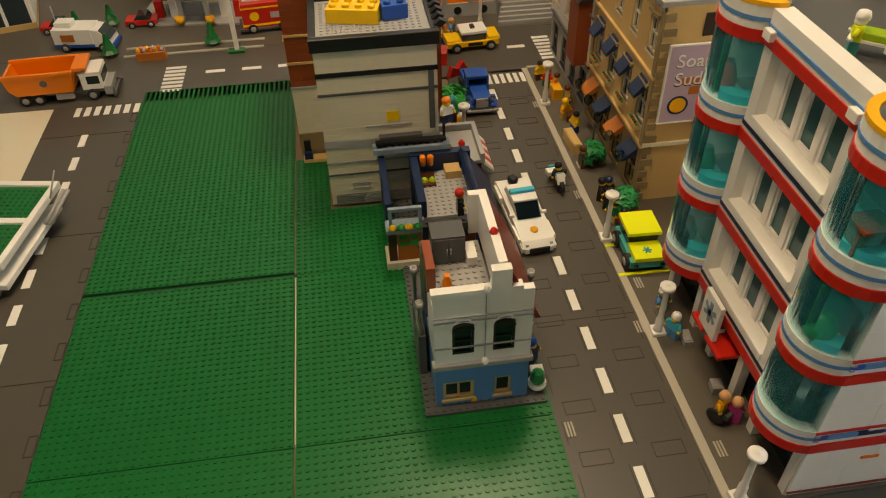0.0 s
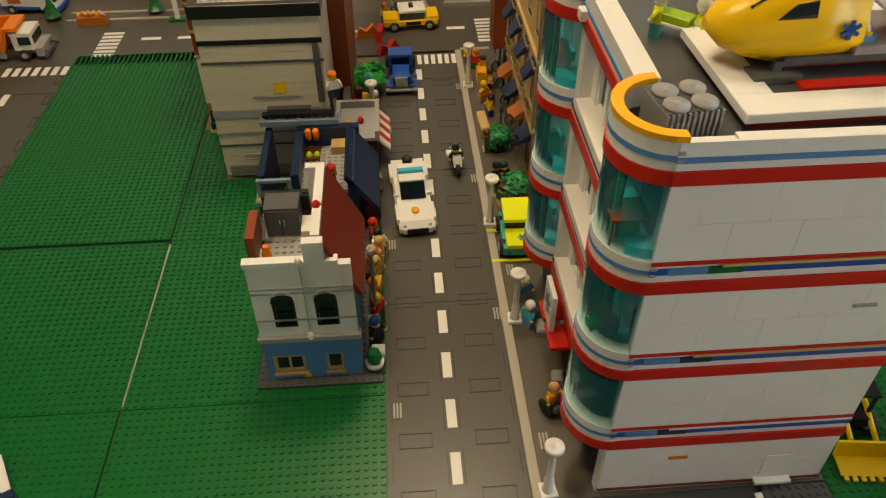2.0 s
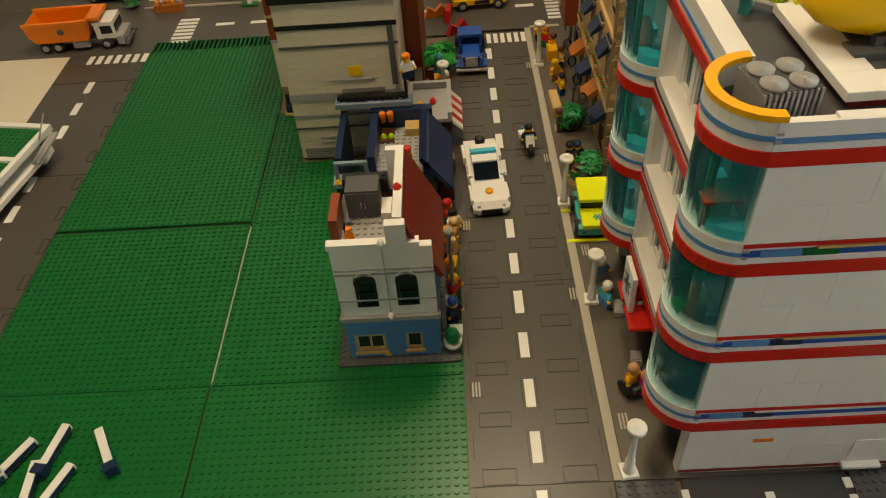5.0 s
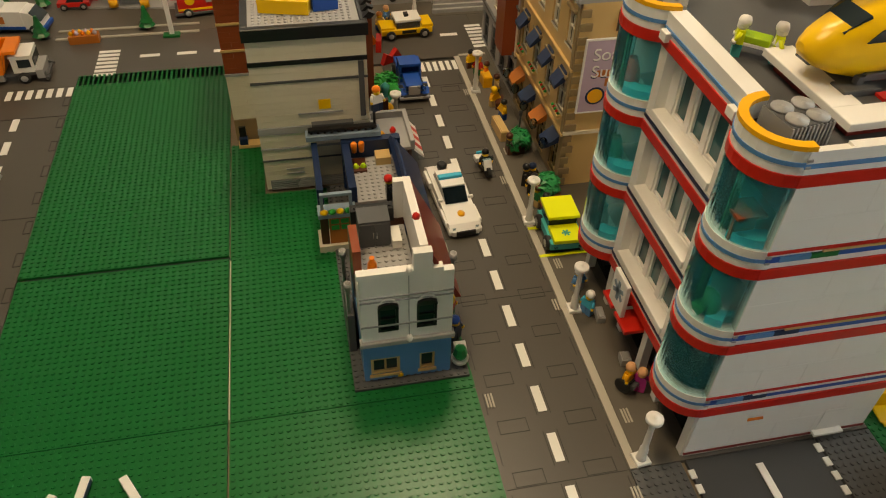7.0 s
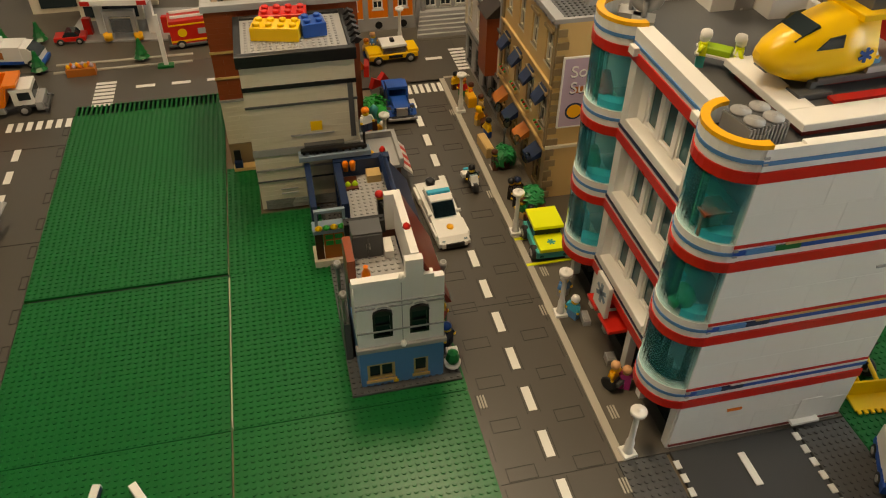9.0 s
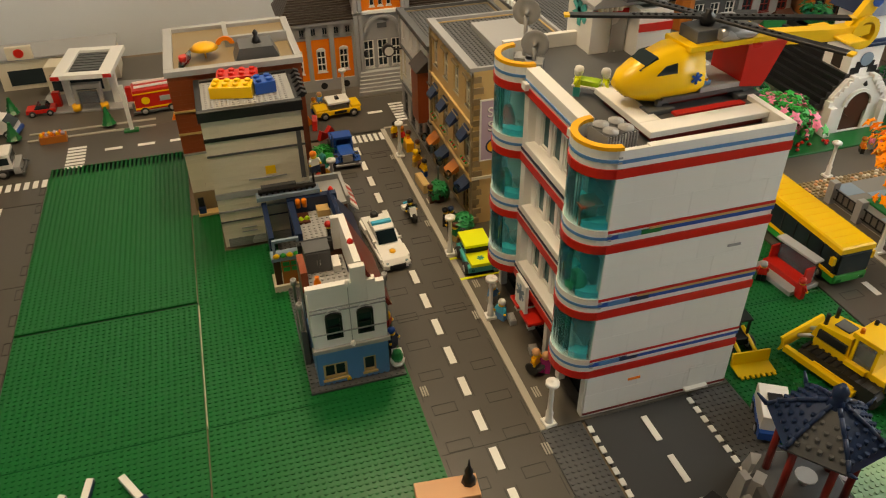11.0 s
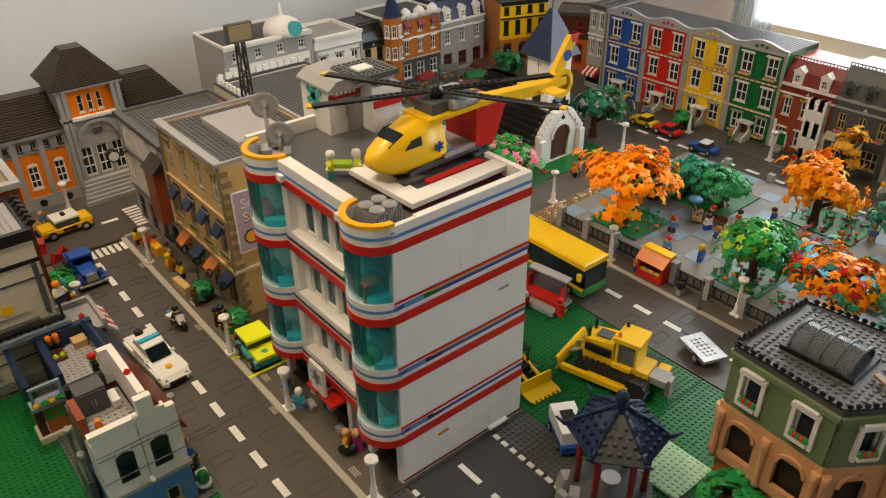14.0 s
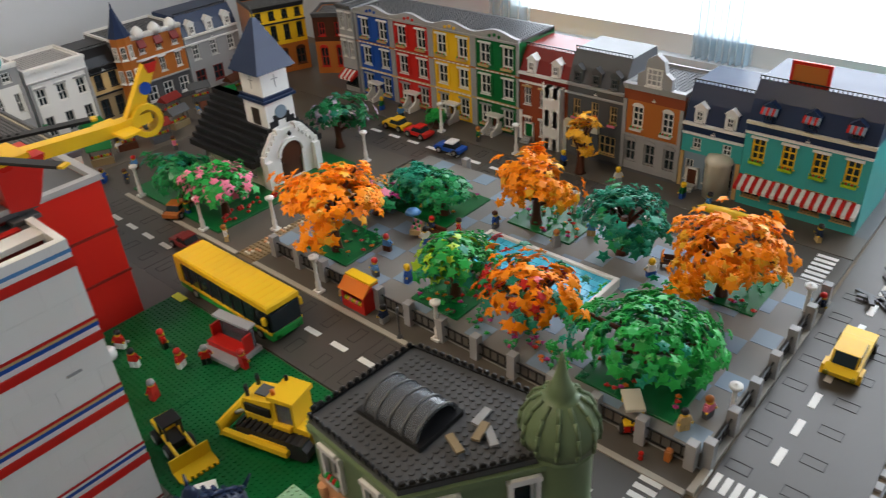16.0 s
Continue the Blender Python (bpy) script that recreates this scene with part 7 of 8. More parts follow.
part("wall", Build().box(0, .26, 0, .10, 0, .075), CREAM, g)
part("window", Build().box(.02, .24, -.002, 0, .012, .05), PANE, g)
part("sign", Build().cbox(.03, .085, -.006, .004, .078, .11), CREAM, g)
part("sign_disc", Build().cyl(.057, .094, -.0075, -.006, .011, 14, 0, "y"), RED, g)
part("roof", Build().cbox(-.004, .264, -.004, .104, .075, .080), LGREY, g)
for x, mm in ((-.30, RED), (-.46, RED)):
    v = vehicle("parked_car", x, 1.045, .0005, 180, "dark red toy car parked by the shop")
    part("body", Build().cbox(-.03, .03, -.016, .016, .007, .016), mm, v)
    part("cabin", Build().prism([(-.018, .016), (-.012, .026), (.006, .026), (.014, .016)], -.014, .014, "y"), PANE, v)
    wheels(v, (-.018, .018), .011, r=.007)

# white carrier with green panels in the far west
v = vehicle("flatbed_carrier", -.368, .385, 0, 80, "white toy flatbed truck with green studded panels", "truck")
part("frame", Build().cbox(-.10, .07, -.045, -.037, .040, .050).cbox(-.10, .07, .037, .045, .040, .050).cbox(-.10, -.09, -.037, .037, .040, .050).cbox(.06, .07, -.037, .037, .040, .050).cbox(-.02, -.01, -.037, .037, .040, .050), WHITE, v, "white frame")
part("panel", Build().box(-.09, -.02, -.037, .037, .041, .046).studs(-.088, -.032, 8, 8, .046), GREEN, v, "green studded panel")
part("panel", Build().box(-.01, .06, -.037, .037, .041, .046).studs(-.008, -.032, 8, 8, .046), GREEN, v, "green studded panel")
part("bed", Build().cbox(-.11, .05, -.048, .030, .016, .024), WHITE, v)
part("chassis", Build().box(-.12, .08, -.02, .02, .010, .016), DGREY, v)
part("ladder", Build().beam((.0, -.05, .03), (.05, -.06, .05), .003).beam((.0, -.056, .03), (.05, -.066, .05), .003), LGREY, v)
part("antenna", Build().beam((.03, -.05, .05), (.055, -.055, .08), .0012), LGREY, v)
wheels(v, (-.11, -.085, .03), .025, r=.012)

# bus
v = vehicle("bus", .988, .132, .0004, -90, "long yellow toy bus with dark windows and green skirt", "bus")
L2, W2 = .132, .031
part("skirt", Build().cbox(-L2, L2, -W2, W2, .008, .022), BRIGHT_GREEN, v, "green skirt")
part("side_band", Build().box(-L2, L2, -W2 - .0008, W2 + .0008, .020, .026), YELLOW, v)
part("window_band", Build().box(-L2 + .001, L2 - .001, -W2 + .0005, W2 - .0005, .026, .066), PANE, v, "dark window band")
for k in range(9):
    for s in (-1, 1):
        part("window_post", Build().box(-L2 + .004 + k * .0315, -L2 + .0065 + k * .0315, s * W2 - .0006, s * W2 + .0006, .026, .066), BLACK, v)
part("roof", Build().cbox(-L2 - .001, L2 + .001, -W2 - .001, W2 + .001, .066, .078, c=.003), YELLOW, v, "yellow roof")
rs = Build()
for k in range(16):
    rs.box(-L2 + .004 + k * .0165, -L2 + .0045 + k * .0165, -W2 + .001, W2 - .001, .078, .0783)
part("roof_joints", rs, AMBER, v)
part("end_panel", Build().box(-L2 - .0008, -L2 + .016, -W2 - .0012, W2 + .0012, .022, .070), YELLOW, v)
part("front", Build().cbox(L2 - .001, L2 + .003, -W2 + .002, W2 - .002, .010, .024), BRIGHT_GREEN, v)
part("windscreen", Build().box(L2 - .0005, L2 + .002, -W2 + .003, W2 - .003, .026, .062), PANE, v)
for s in (-1, 1):
    part("mirror", Build().cbox(L2 - .010, L2 - .002, s * (W2 + .005) - .003, s * (W2 + .005) + .003, .044, .058), YELLOW, v)
    part("headlight", Build().cbox(L2 + .003, L2 + .004, s * .021 - .004, s * .021 + .004, .012, .017), CLEAR, v)
wheels(v, (-.085, .072, .10), .0245, r=.0105)

# bulldozer
v = vehicle("bulldozer", .850, -.165, 0, 105, "large yellow toy bulldozer with black tracks", "bulldozer")
v.scale.z *= 1.18
for s in (-1, 1):
    yy = s * .030
    tr = part("track", Build().prism([(-.062, .008), (-.055, .002), (.045, .002), (.055, .008), (.055, .020), (.045, .026), (-.052, .028), (-.062, .020)], yy - .009, yy + .009, "y"), TYRE, v, "black rubber track")
    for k in range(12):
        part("cleat", Build().box(-.056 + k * .0095, -.052 + k * .0095, yy - .0095, yy + .0095, .0255, .0285), BLACK, tr)
    part("push_arm", Build().cbox(-.035, .072, s * .044 - .004, s * .044 + .004, .010, .018), YELLOW, v, "yellow push arm")
    part("side_plate", Build().cbox(-.03, .03, s * .040 - .001, s * .040 + .001, .008, .020), YELLOW, v)
part("hull", Build().cbox(-.055, .050, -.020, .020, .012, .036), YELLOW, v, "yellow hull")
part("bonnet", Build().prism([(.000, .036), (.002, .062), (.050, .056), (.056, .036)], -.019, .019, "y"), YELLOW, v, "yellow bonnet")
part("bonnet_grille", Build().box(.012, .034, -.010, .010, .0605, .0625), DGREY, v)
part("cab", Build().box(-.036, -.032, -.020, .020, .036, .070).box(-.006, -.002, -.020, -.016, .036, .070).box(-.006, -.002, .016, .020, .036, .070), YELLOW, v)
part("cab_glass", Build().box(-.032, -.006, -.018, .018, .036, .068), SMOKE, v)
part("cab_roof", Build().cbox(-.040, .002, -.023, .023, .070, .076), YELLOW, v)
for s in (-1, 1):
    part("roof_lamp", Build().lathe([(.003, .076), (.003, .082), (.001, .083)], -.004, s * .015, 8), ORANGE if s > 0 else BLACK, v)
    part("exhaust", Build().cyl(.045, s * .012, .056, .072, .003, 8), BLACK, v)
part("engine_side", Build().cbox(.004, .046, -.0225, -.019, .040, .052).cbox(.004, .046, .019, .0225, .040, .052), BLACK, v)
part("cab_step", Build().cbox(-.03, .0, -.026, -.020, .030, .036).cbox(-.03, .0, .020, .026, .030, .036), YELLOW, v)
part("ripper", Build().cbox(-.082, -.055, -.014, .014, .020, .030).cbox(-.088, -.080, -.008, .008, .004, .030), LGREY, v, "light grey ripper")
part("rear_tyre_guard", Build().cbox(-.075, -.056, -.034, -.018, .012, .026), YELLOW, v)
bld = Build()
rings = []
for k in range(6):
    a = -.9 + 1.8 * k / 5
    x, z = .084 - .010 * math.cos(a), .016 + .013 * math.sin(a)
    rings.append([(x, -.046, z), (x, .046, z), (x + .004, .046, z), (x + .004, -.046, z)])
bld.tube(rings, smooth=False)
part("blade", bld, YELLOW, v, "curved yellow blade")
part("blade_ram", Build().beam((.05, -.012, .034), (.074, -.014, .02), .003).beam((.05, .012, .034), (.074, .014, .02), .003), SILVER, v)

# wheel loader
v = vehicle("wheel_loader", .738, -.058, 0, -96, "small black and yellow toy wheel loader", "loader")
part("hull", Build().cbox(-.032, .022, -.012, .012, .012, .024), BLACK, v)
part("engine", Build().cbox(-.034, -.008, -.013, .013, .024, .034), YELLOW, v)
part("roll_frame", Build().box(-.008, -.005, -.013, -.010, .024, .052).box(-.008, -.005, .010, .013, .024, .052).box(.012, .015, -.013, -.010, .024, .052).box(.012, .015, .010, .013, .024, .052).cbox(-.010, .017, -.014, .014, .052, .055), BLACK, v, "black roll frame")
part("arms", Build().beam((.0, -.012, .028), (.048, -.012, .014), .0028).beam((.0, .012, .028), (.048, .012, .014), .0028), YELLOW, v)
bk_ = part("bucket", Build().prism([(.046, .024), (.048, .003), (.072, .002), (.072, .004), (.052, .006), (.050, .026)], -.028, .028, "y"), YELLOW, v, "yellow toothed bucket")
for k in range(7):
    part("tooth", Build().box(.072, .077, -.026 + k * .008, -.022 + k * .008, .002, .0045), YELLOW, bk_)
wheels(v, (-.020, .018), .012, r=.0115)

# white and blue box car
v = vehicle("patrol_van", .692, -.205, 0, 60, "white and blue toy van with a black roof hatch", "van")
part("body", Build().cbox(-.030, .030, -.018, .018, .008, .042), WHITE, v)
part("bonnet", Build().cbox(-.036, -.012, -.019, .019, .008, .020), BLUE, v)
part("stripe", Build().box(-.0308, .0308, -.0188, .0188, .010, .018), BLUE, v)
part("hatch", Build().cbox(-.012, .012, -.009, .009, .042, .045), BLACK, v)
part("red_light", Build().cyl(-.018, .026, -.0205, -.018, .004, 8, 0, "y"), RED, v)
wheels(v, (-.018, .018), .012, r=.008)

# trailer
v = vehicle("flat_trailer", .992, -.225, .0004, 70, "light grey toy trailer with round studs", "trailer")
part("bed", Build().cbox(-.034, .034, -.022, .022, .012, .018).studs(-.024, -.012, 6, 3, .018), SILVER, v)
part("tow_bar", Build().beam((.034, 0, .014), (.056, 0, .010), .002), DGREY, v)
wheels(v, (-.012,), .016, r=.009)

# yellow small car on the south road
v = vehicle("small_car", 1.455, -.718, 0, 2, "yellow rounded toy car", "car")
part("body", Build().prism([(-.058, .010), (-.062, .020), (-.050, .027), (.030, .027), (.058, .022), (.064, .010)], -.022, .022, "y"), YELLOW, v)
part("cabin", Build().prism([(-.048, .026), (-.036, .042), (.000, .043), (.018, .026)], -.018, .018, "y"), YELLOW, v)
part("side_window", Build().prism([(-.040, .028), (-.033, .039), (-.004, .040), (.010, .028)], -.0186, .0186, "y"), PANE, v)
part("windscreen", Build().prism([(-.050, .028), (-.039, .0425), (-.037, .0415), (-.047, .027)], -.015, .015, "y"), PANE, v)
for s in (-1, 1):
    part("headlight", Build().cyl(s * .018, .018, -.065, -.060, .0035, 8, 0, "x"), CLEAR, v)
    part("fender", Build().prism([(-.056, .008), (-.050, .020), (-.030, .020), (-.022, .008)], s * .024 - .003, s * .024 + .003, "y"), YELLOW, v)
wheels(v, (-.040, .038), .018, r=.009)


def small_car(x, y, turn, body, label, white=False):
    c = vehicle("small_car", x, y, .0004, turn, label)
    part("body", Build().cbox(-.036, .036, -.017, .017, .008, .017), body, c)
    part("nose", Build().prism([(.012, .017), (.034, .017), (.036, .013), (.036, .017), (.016, .020)], -.015, .015, "y"), body, c)
    part("cabin", Build().prism([(-.022, .017), (-.016, .028), (.006, .028), (.014, .017)], -.014, .014, "y"), PANE, c)
    part("roof", Build().cbox(-.017, .007, -.0145, .0145, .028, .031), WHITE if white else body, c)
    lights(c, .036, .016, .011, CLEAR)
    wheels(c, (-.022, .022), .012, r=.0085)


small_car(1.045, .385, 92, DRED, "dark red toy sports car")
small_car(1.665, .235, 95, BLUE, "blue toy jeep with white fenders", True)
small_car(1.690, .36, 90, RED, "low red toy car")
small_car(1.695, .44, 90, YELLOW, "yellow toy car with a black roof")
small_car(1.690, -.42, 88, DGREY, "dark grey toy jeep carrying a yellow canoe", True)
solid("canoe", Build().lathe([(.0005, -.055), (.008, -.040), (.011, 0), (.008, .040), (.0005, .055)], 0, 0, 10, 0, "y"), YELLOW, "yellow toy canoe on a jeep's roof", "canoe", at=(1.690, -.42, .0425), turn=4)
small_car(1.11, .52, 30, DORANGE, "small orange toy street cart")
v = vehicle("vendor_cart", 1.150, -.532, .0012, 40, "yellow and red toy snack cart with a cream roof", "cart")
part("body", Build().cbox(-.022, .022, -.013, .013, .008, .022), RED, v)
part("counter", Build().cbox(-.024, .024, -.015, .015, .022, .025), YELLOW, v)
part("roof", Build().cbox(-.020, .020, -.013, .013, .044, .049), CREAM, v)
part("post", Build().cyl(-.017, -.010, .025, .044, .0014, 6), YELLOW, v)
part("post", Build().cyl(.017, .010, .025, .044, .0014, 6), YELLOW, v)
wheels(v, (-.013, .013), .011, r=.007)
bsx = thing("bus_shelter", (.905, .045, .0018), 8, "grey toy bus shelter with red benches", "shelter")
part("floor", Build().cbox(-.030, .030, -.042, .042, 0, .008), LGREY, bsx)
part("back_wall", Build().box(.018, .024, -.036, .036, .008, .050), SMOKE, bsx)
part("roof", Build().cbox(.010, .028, -.040, .040, .050, .054), LGREY, bsx)
part("bench", Build().cbox(-.012, .012, -.036, .036, .008, .018), RED, bsx)
part("end_panel", Build().box(.0, .018, -.037, -.034, .008, .04), RED, bsx)
part("end_panel", Build().box(.0, .018, .034, .037, .008, .04), RED, bsx)

# ---- helicopter on the roof pad ----
hc = thing("helicopter", (.6196, -.020, ROOF + .0145), 183, "yellow and red toy rescue helicopter with black rotor blades", "helicopter")
fus = Build()
secs = [(.110, .005, .028, .035), (.102, .015, .019, .043), (.086, .022, .013, .051), (.066, .026, .009, .058), (.044, .027, .009, .066), (.010, .027, .010, .068)]
rings = []
for x, hw, z0, z1 in secs:
    m = (z0 + z1) / 2
    rings.append([(x, -hw * .7, z0), (x, hw * .7, z0), (x, hw, z0 + (m - z0) * .5), (x, hw * .95, m), (x, hw * .6, z1), (x, -hw * .6, z1), (x, -hw * .95, m), (x, -hw, z0 + (m - z0) * .5)])
fus.tube(rings, smooth=True)
part("nose", fus, YELLOW, hc, "yellow rounded nose")
part("windscreen", Build().prism([(.066, .0585), (.085, .0500), (.087, .0470), (.0885, .0482), (.068, .0612)], -.0148, .0148, "y"), PANE, hc, "dark windscreen")
for s in (-1, 1):
    part("side_window", Build().prism([(.048, .044), (.050, .056), (.064, .054), (.074, .044)], s * .0265 - .0006, s * .0265 + .0006, "y"), PANE, hc)
    em = Build()
    for k in range(3):
        k0 = len(em.v)
        em.box(-.0014, .0014, s * .0275 - .0006, s * .0275 + .0006, -.007, .007)
        em.moved(k0, pose(.022, 0, .034, 0, 60 * k, 0))
    part("emblem", em, BLUE, hc)
    part("skid", Build().cbox(.048, .082, s * .024 - .009, s * .024 + .009, -.0005, .005).cbox(-.066, -.036, s * .024 - .009, s * .024 + .009, -.0005, .005), DGREY, hc, "dark grey skid")
    part("skid_leg", Build().box(.060, .066, s * .022 - .003, s * .022 + .003, .005, .012).box(-.054, -.048, s * .022 - .003, s * .022 + .003, .005, .014), DGREY, hc)
part("belly", Build().cbox(-.070, .060, -.025, .025, .008, .014), DGREY, hc)
part("cabin_floor", Build().cbox(-.040, .012, -.026, .026, .014, .020), LGREY, hc)
part("red_tail_body", Build().prism([(-.040, .014), (-.040, .064), (-.094, .064), (-.076, .020), (-.070, .010)], -.027, .027, "y"), RED, hc, "red rear body")
part("roof", Build().cbox(-.080, .034, -.024, .024, .064, .070), YELLOW, hc)
part("engine", Build().cbox(-.050, .022, -.016, .016, .070, .084), DGREY, hc, "grey engine block")
for s in (-1, 1):
    part("turbine", Build().lathe([(.007, -.052), (.009, -.046), (.009, -.010), (.006, -.004)], s * .018, .078, 12, 0, "x"), SILVER, hc)
part("rotor_hub", Build().lathe([(.007, .084), (.010, .090), (.010, .094), (.004, .098), (.004, .102)], 0, 0, 10), BLACK, hc)
for a in (114, 294, 157, 337):
    blade = Build().cbox(.008, .150, -.0060, .0060, .0920, .0950)
    for q in range(9):
        blade.lathe([(.0022, .0950), (.0022, .0966)], .016 + q * .008, 0, 6)
    part("rotor_blade", blade, BLACK, hc, "black studded rotor blade", turn=a)
    part("blade_tip", Build().box(.1502, .156, -.0055, .0055, .0922, .0948), YELLOW, hc, turn=a)
part("tail_boom", Build().prism([(-.080, .066), (-.080, .050), (-.20, .040), (-.235, .044), (-.235, .056), (-.19, .056)], -.008, .008, "y"), YELLOW, hc, "yellow tail boom")
part("tail_wing", Build().cbox(-.205, -.180, -.034, .034, .046, .049), YELLOW, hc)
tr_ = Build()
for k in range(16):
    a0, a1 = 2 * math.pi * k / 16, 2 * math.pi * (k + 1) / 16
    tr_.prism([(-.228 + r * math.cos(a), .046 + r * math.sin(a)) for r, a in ((.014, a0), (.021, a0), (.021, a1), (.014, a1))], -.009, .009, "y")
part("tail_ring", tr_, YELLOW, hc, "yellow shrouded tail rotor")
part("tail_rotor", Build().box(-.230, -.226, -.002, .002, .033, .059).box(-.241, -.215, -.002, .002, .044, .048), DGREY, hc)
fin = part("tail_fin", Build().prism([(-.205, .056), (-.232, .062), (-.262, .112), (-.244, .112)], -.004, .004, "y"), YELLOW, hc, "yellow tail fin")
part("fin_band", Build().prism([(-.247, .100), (-.256, .100), (-.262, .112), (-.244, .112)], -.0046, .0046, "y"), RED, fin)
part("fin_emblem", Build().cyl(-.238, .084, -.0052, .0052, .008, 10, 0, "y"), BLUE, fin)


# ---- toy figures: each one plain mesh ----
FIG = {}


def figure(x, y, z, turn, torso, legs, hair=BROWN, head=SKIN, sit=False, label=None):
    key = (torso.name, legs.name, hair.name, head.name, sit)
    if key not in FIG:
        b = Build()
        if sit:
            b.cbox(-.007, .007, -.012, .003, 0, .006, 1)
        else:
            b.cbox(-.0074, -.0004, -.004, .004, 0, .0125, 1).cbox(.0004, .0074, -.004, .004, 0, .0125, 1)
        z0 = .006 if sit else .0125
        b.tube([[(-.0076, -.004, z0), (.0076, -.004, z0), (.0076, .004, z0), (-.0076, .004, z0)], [(-.0056, -.0036, z0 + .0125), (.0056, -.0036, z0 + .0125), (.0056, .0036, z0 + .0125), (-.0056, .0036, z0 + .0125)]], 0, smooth=False)
        for s in (-1, 1):
            b.beam((s * .0066, 0, z0 + .011), (s * .0092, -.003, z0 + .004), .0022, .002, 6, 0)
            b.lathe([(.0018, z0 + .001), (.002, z0 + .004)], s * .0094, -.004, 6, 3)
        b.lathe([(.0036, z0 + .0125), (.0050, z0 + .0140), (.0050, z0 + .0195), (.0038, z0 + .0210)], 0, 0, 10, 3)
        b.lathe([(.0056, z0 + .0170), (.0060, z0 + .0200), (.0048, z0 + .0235), (.0015, z0 + .0250)], 0, .0008, 10, 2)
        FIG[key] = b.mesh("toy_figure", [torso, legs, hair, head])
    names = {"red_plastic": "red", "blue_plastic": "blue", "black_plastic": "black", "white_plastic": "white", "orange_plastic": "orange", "neon_yellow_plastic": "neon yellow", "green_plastic": "green"}
    lab = label or "small toy figure with a %s body" % names.get(torso.name, torso.name.replace("_plastic", "").replace("_", " "))
    return solid("toy_figure", FIG[key], None, lab, "toy figure", "toy figures", at=(x, y, z), turn=turn)


rn = random.Random(21)
TORSO = [RED, BLUE, WHITE, TAN, GREEN, ORANGE, DBLUE, MBLUE, LGREY, PINK]
LEGS = [DGREY, BLUE, BLACK, TAN, BROWN, LGREY]
HAIR = [BROWN, BLACK, DORANGE, RED, DBROWN, YELLOW]
# hospital street, main street sidewalks
for x, y, a, t_, l_, h_ in ((.455, -.035, 150, MAGENTA, MAGENTA, NOUGAT), (.437, .085, -60, AZURE, MBLUE, WHITE), (.438, .125, 20, MBLUE, LGREY, WHITE), (.437, .320, -40, BLACK, BLACK, BLACK), (.433, .345, 60, BLACK, BLACK, BLACK), (.443, .345, 30, BLACK, BLACK, DBLUE), (.440, .275, -90, RED, BROWN, BLACK), (.434, .295, -60, GREEN, TAN, BROWN), (.430, .425, 90, DBROWN, BROWN, BROWN), (.445, .52, -80, YELLOW, BLUE, BLACK), (.440, .56, 30, AMBER, TAN, YELLOW), (.447, .645, -100, ORANGE, LIME, BROWN), (.438, .665, -40, RED, GREEN, DORANGE), (.430, .69, 10, YELLOW, BROWN, BLACK), (.455, .60, 80, TAN, BLACK, BROWN),
                         (.258, .13, 100, ORANGE, BLACK, ORANGE), (.262, .165, 60, TAN, DTAN, TAN), (.256, .185, 120, ORANGE, BLACK, AMBER), (.266, .20, 80, NOUGAT, TAN, TAN), (.262, .105, 60, RED, GREEN, YELLOW), (.260, .070, 40, DBLUE, DBLUE, BLUE), (.264, .215, 30, WHITE, BLACK, BLACK), (.258, .235, 70, RED, GREEN, RED), (.250, .43, 80, RED, DGREY, AMBER), (.262, .47, 50, BLACK, BLACK, BLACK), (.262, .545, 90, RED, TAN, WHITE), (.282, .86, 20, TAN, BLUE, DORANGE), (.300, .885, 60, MBLUE, DGREY, NOUGAT)):
    figure(x, y, .0055 if x < .27 and y < .39 else .0016, a, t_, l_, h_)
figure(.379, .384, .013, -84 + 90, BLACK, BLACK, BLACK, sit=True, label="toy police rider in black sitting on a motorbike")
figure(.210, .263, .072, 90, BLACK, BLACK, RED, label="toy figure in black with a red cap on the open floor")
figure(.212, .381, .132 + .0008, 20, WHITE, DBLUE, ORANGE, label="toy clown figure with a white body and orange hair")
figure(.176, .262, .0128, 60, RED, GREEN, RED, label="toy figure in red and green by the bakery door")
for x, y, a in ((.505, .047, -120), (.533, .030, 60)):
    figure(x, y, ROOF, a, NEON, TEAL, WHITE, WHITE, label="toy medic in neon yellow with a white helmet carrying a stretcher")
sx = thing("stretcher", (.519, .038, ROOF), -42, "white toy stretcher with a lime green blanket", "stretcher")
part("frame", Build().cbox(-.022, .022, -.008, .008, .012, .0145), WHITE, sx)
part("blanket", Build().cbox(-.016, .010, -.007, .007, .0147, .021), LIME, sx)
part("pillow", Build().lathe([(.003, .015), (.005, .018), (.003, .023)], .016, 0, 8), WHITE, sx)
part("leg", Build().box(-.018, -.015, -.006, .006, 0, .012), LGREY, sx)
part("leg", Build().box(.015, .018, -.006, .006, 0, .012), LGREY, sx)
figure(.612, -.034, ROOF + .0345, 90, WHITE, MBLUE, WHITE, sit=True, label="toy figure in white sitting inside the helicopter")
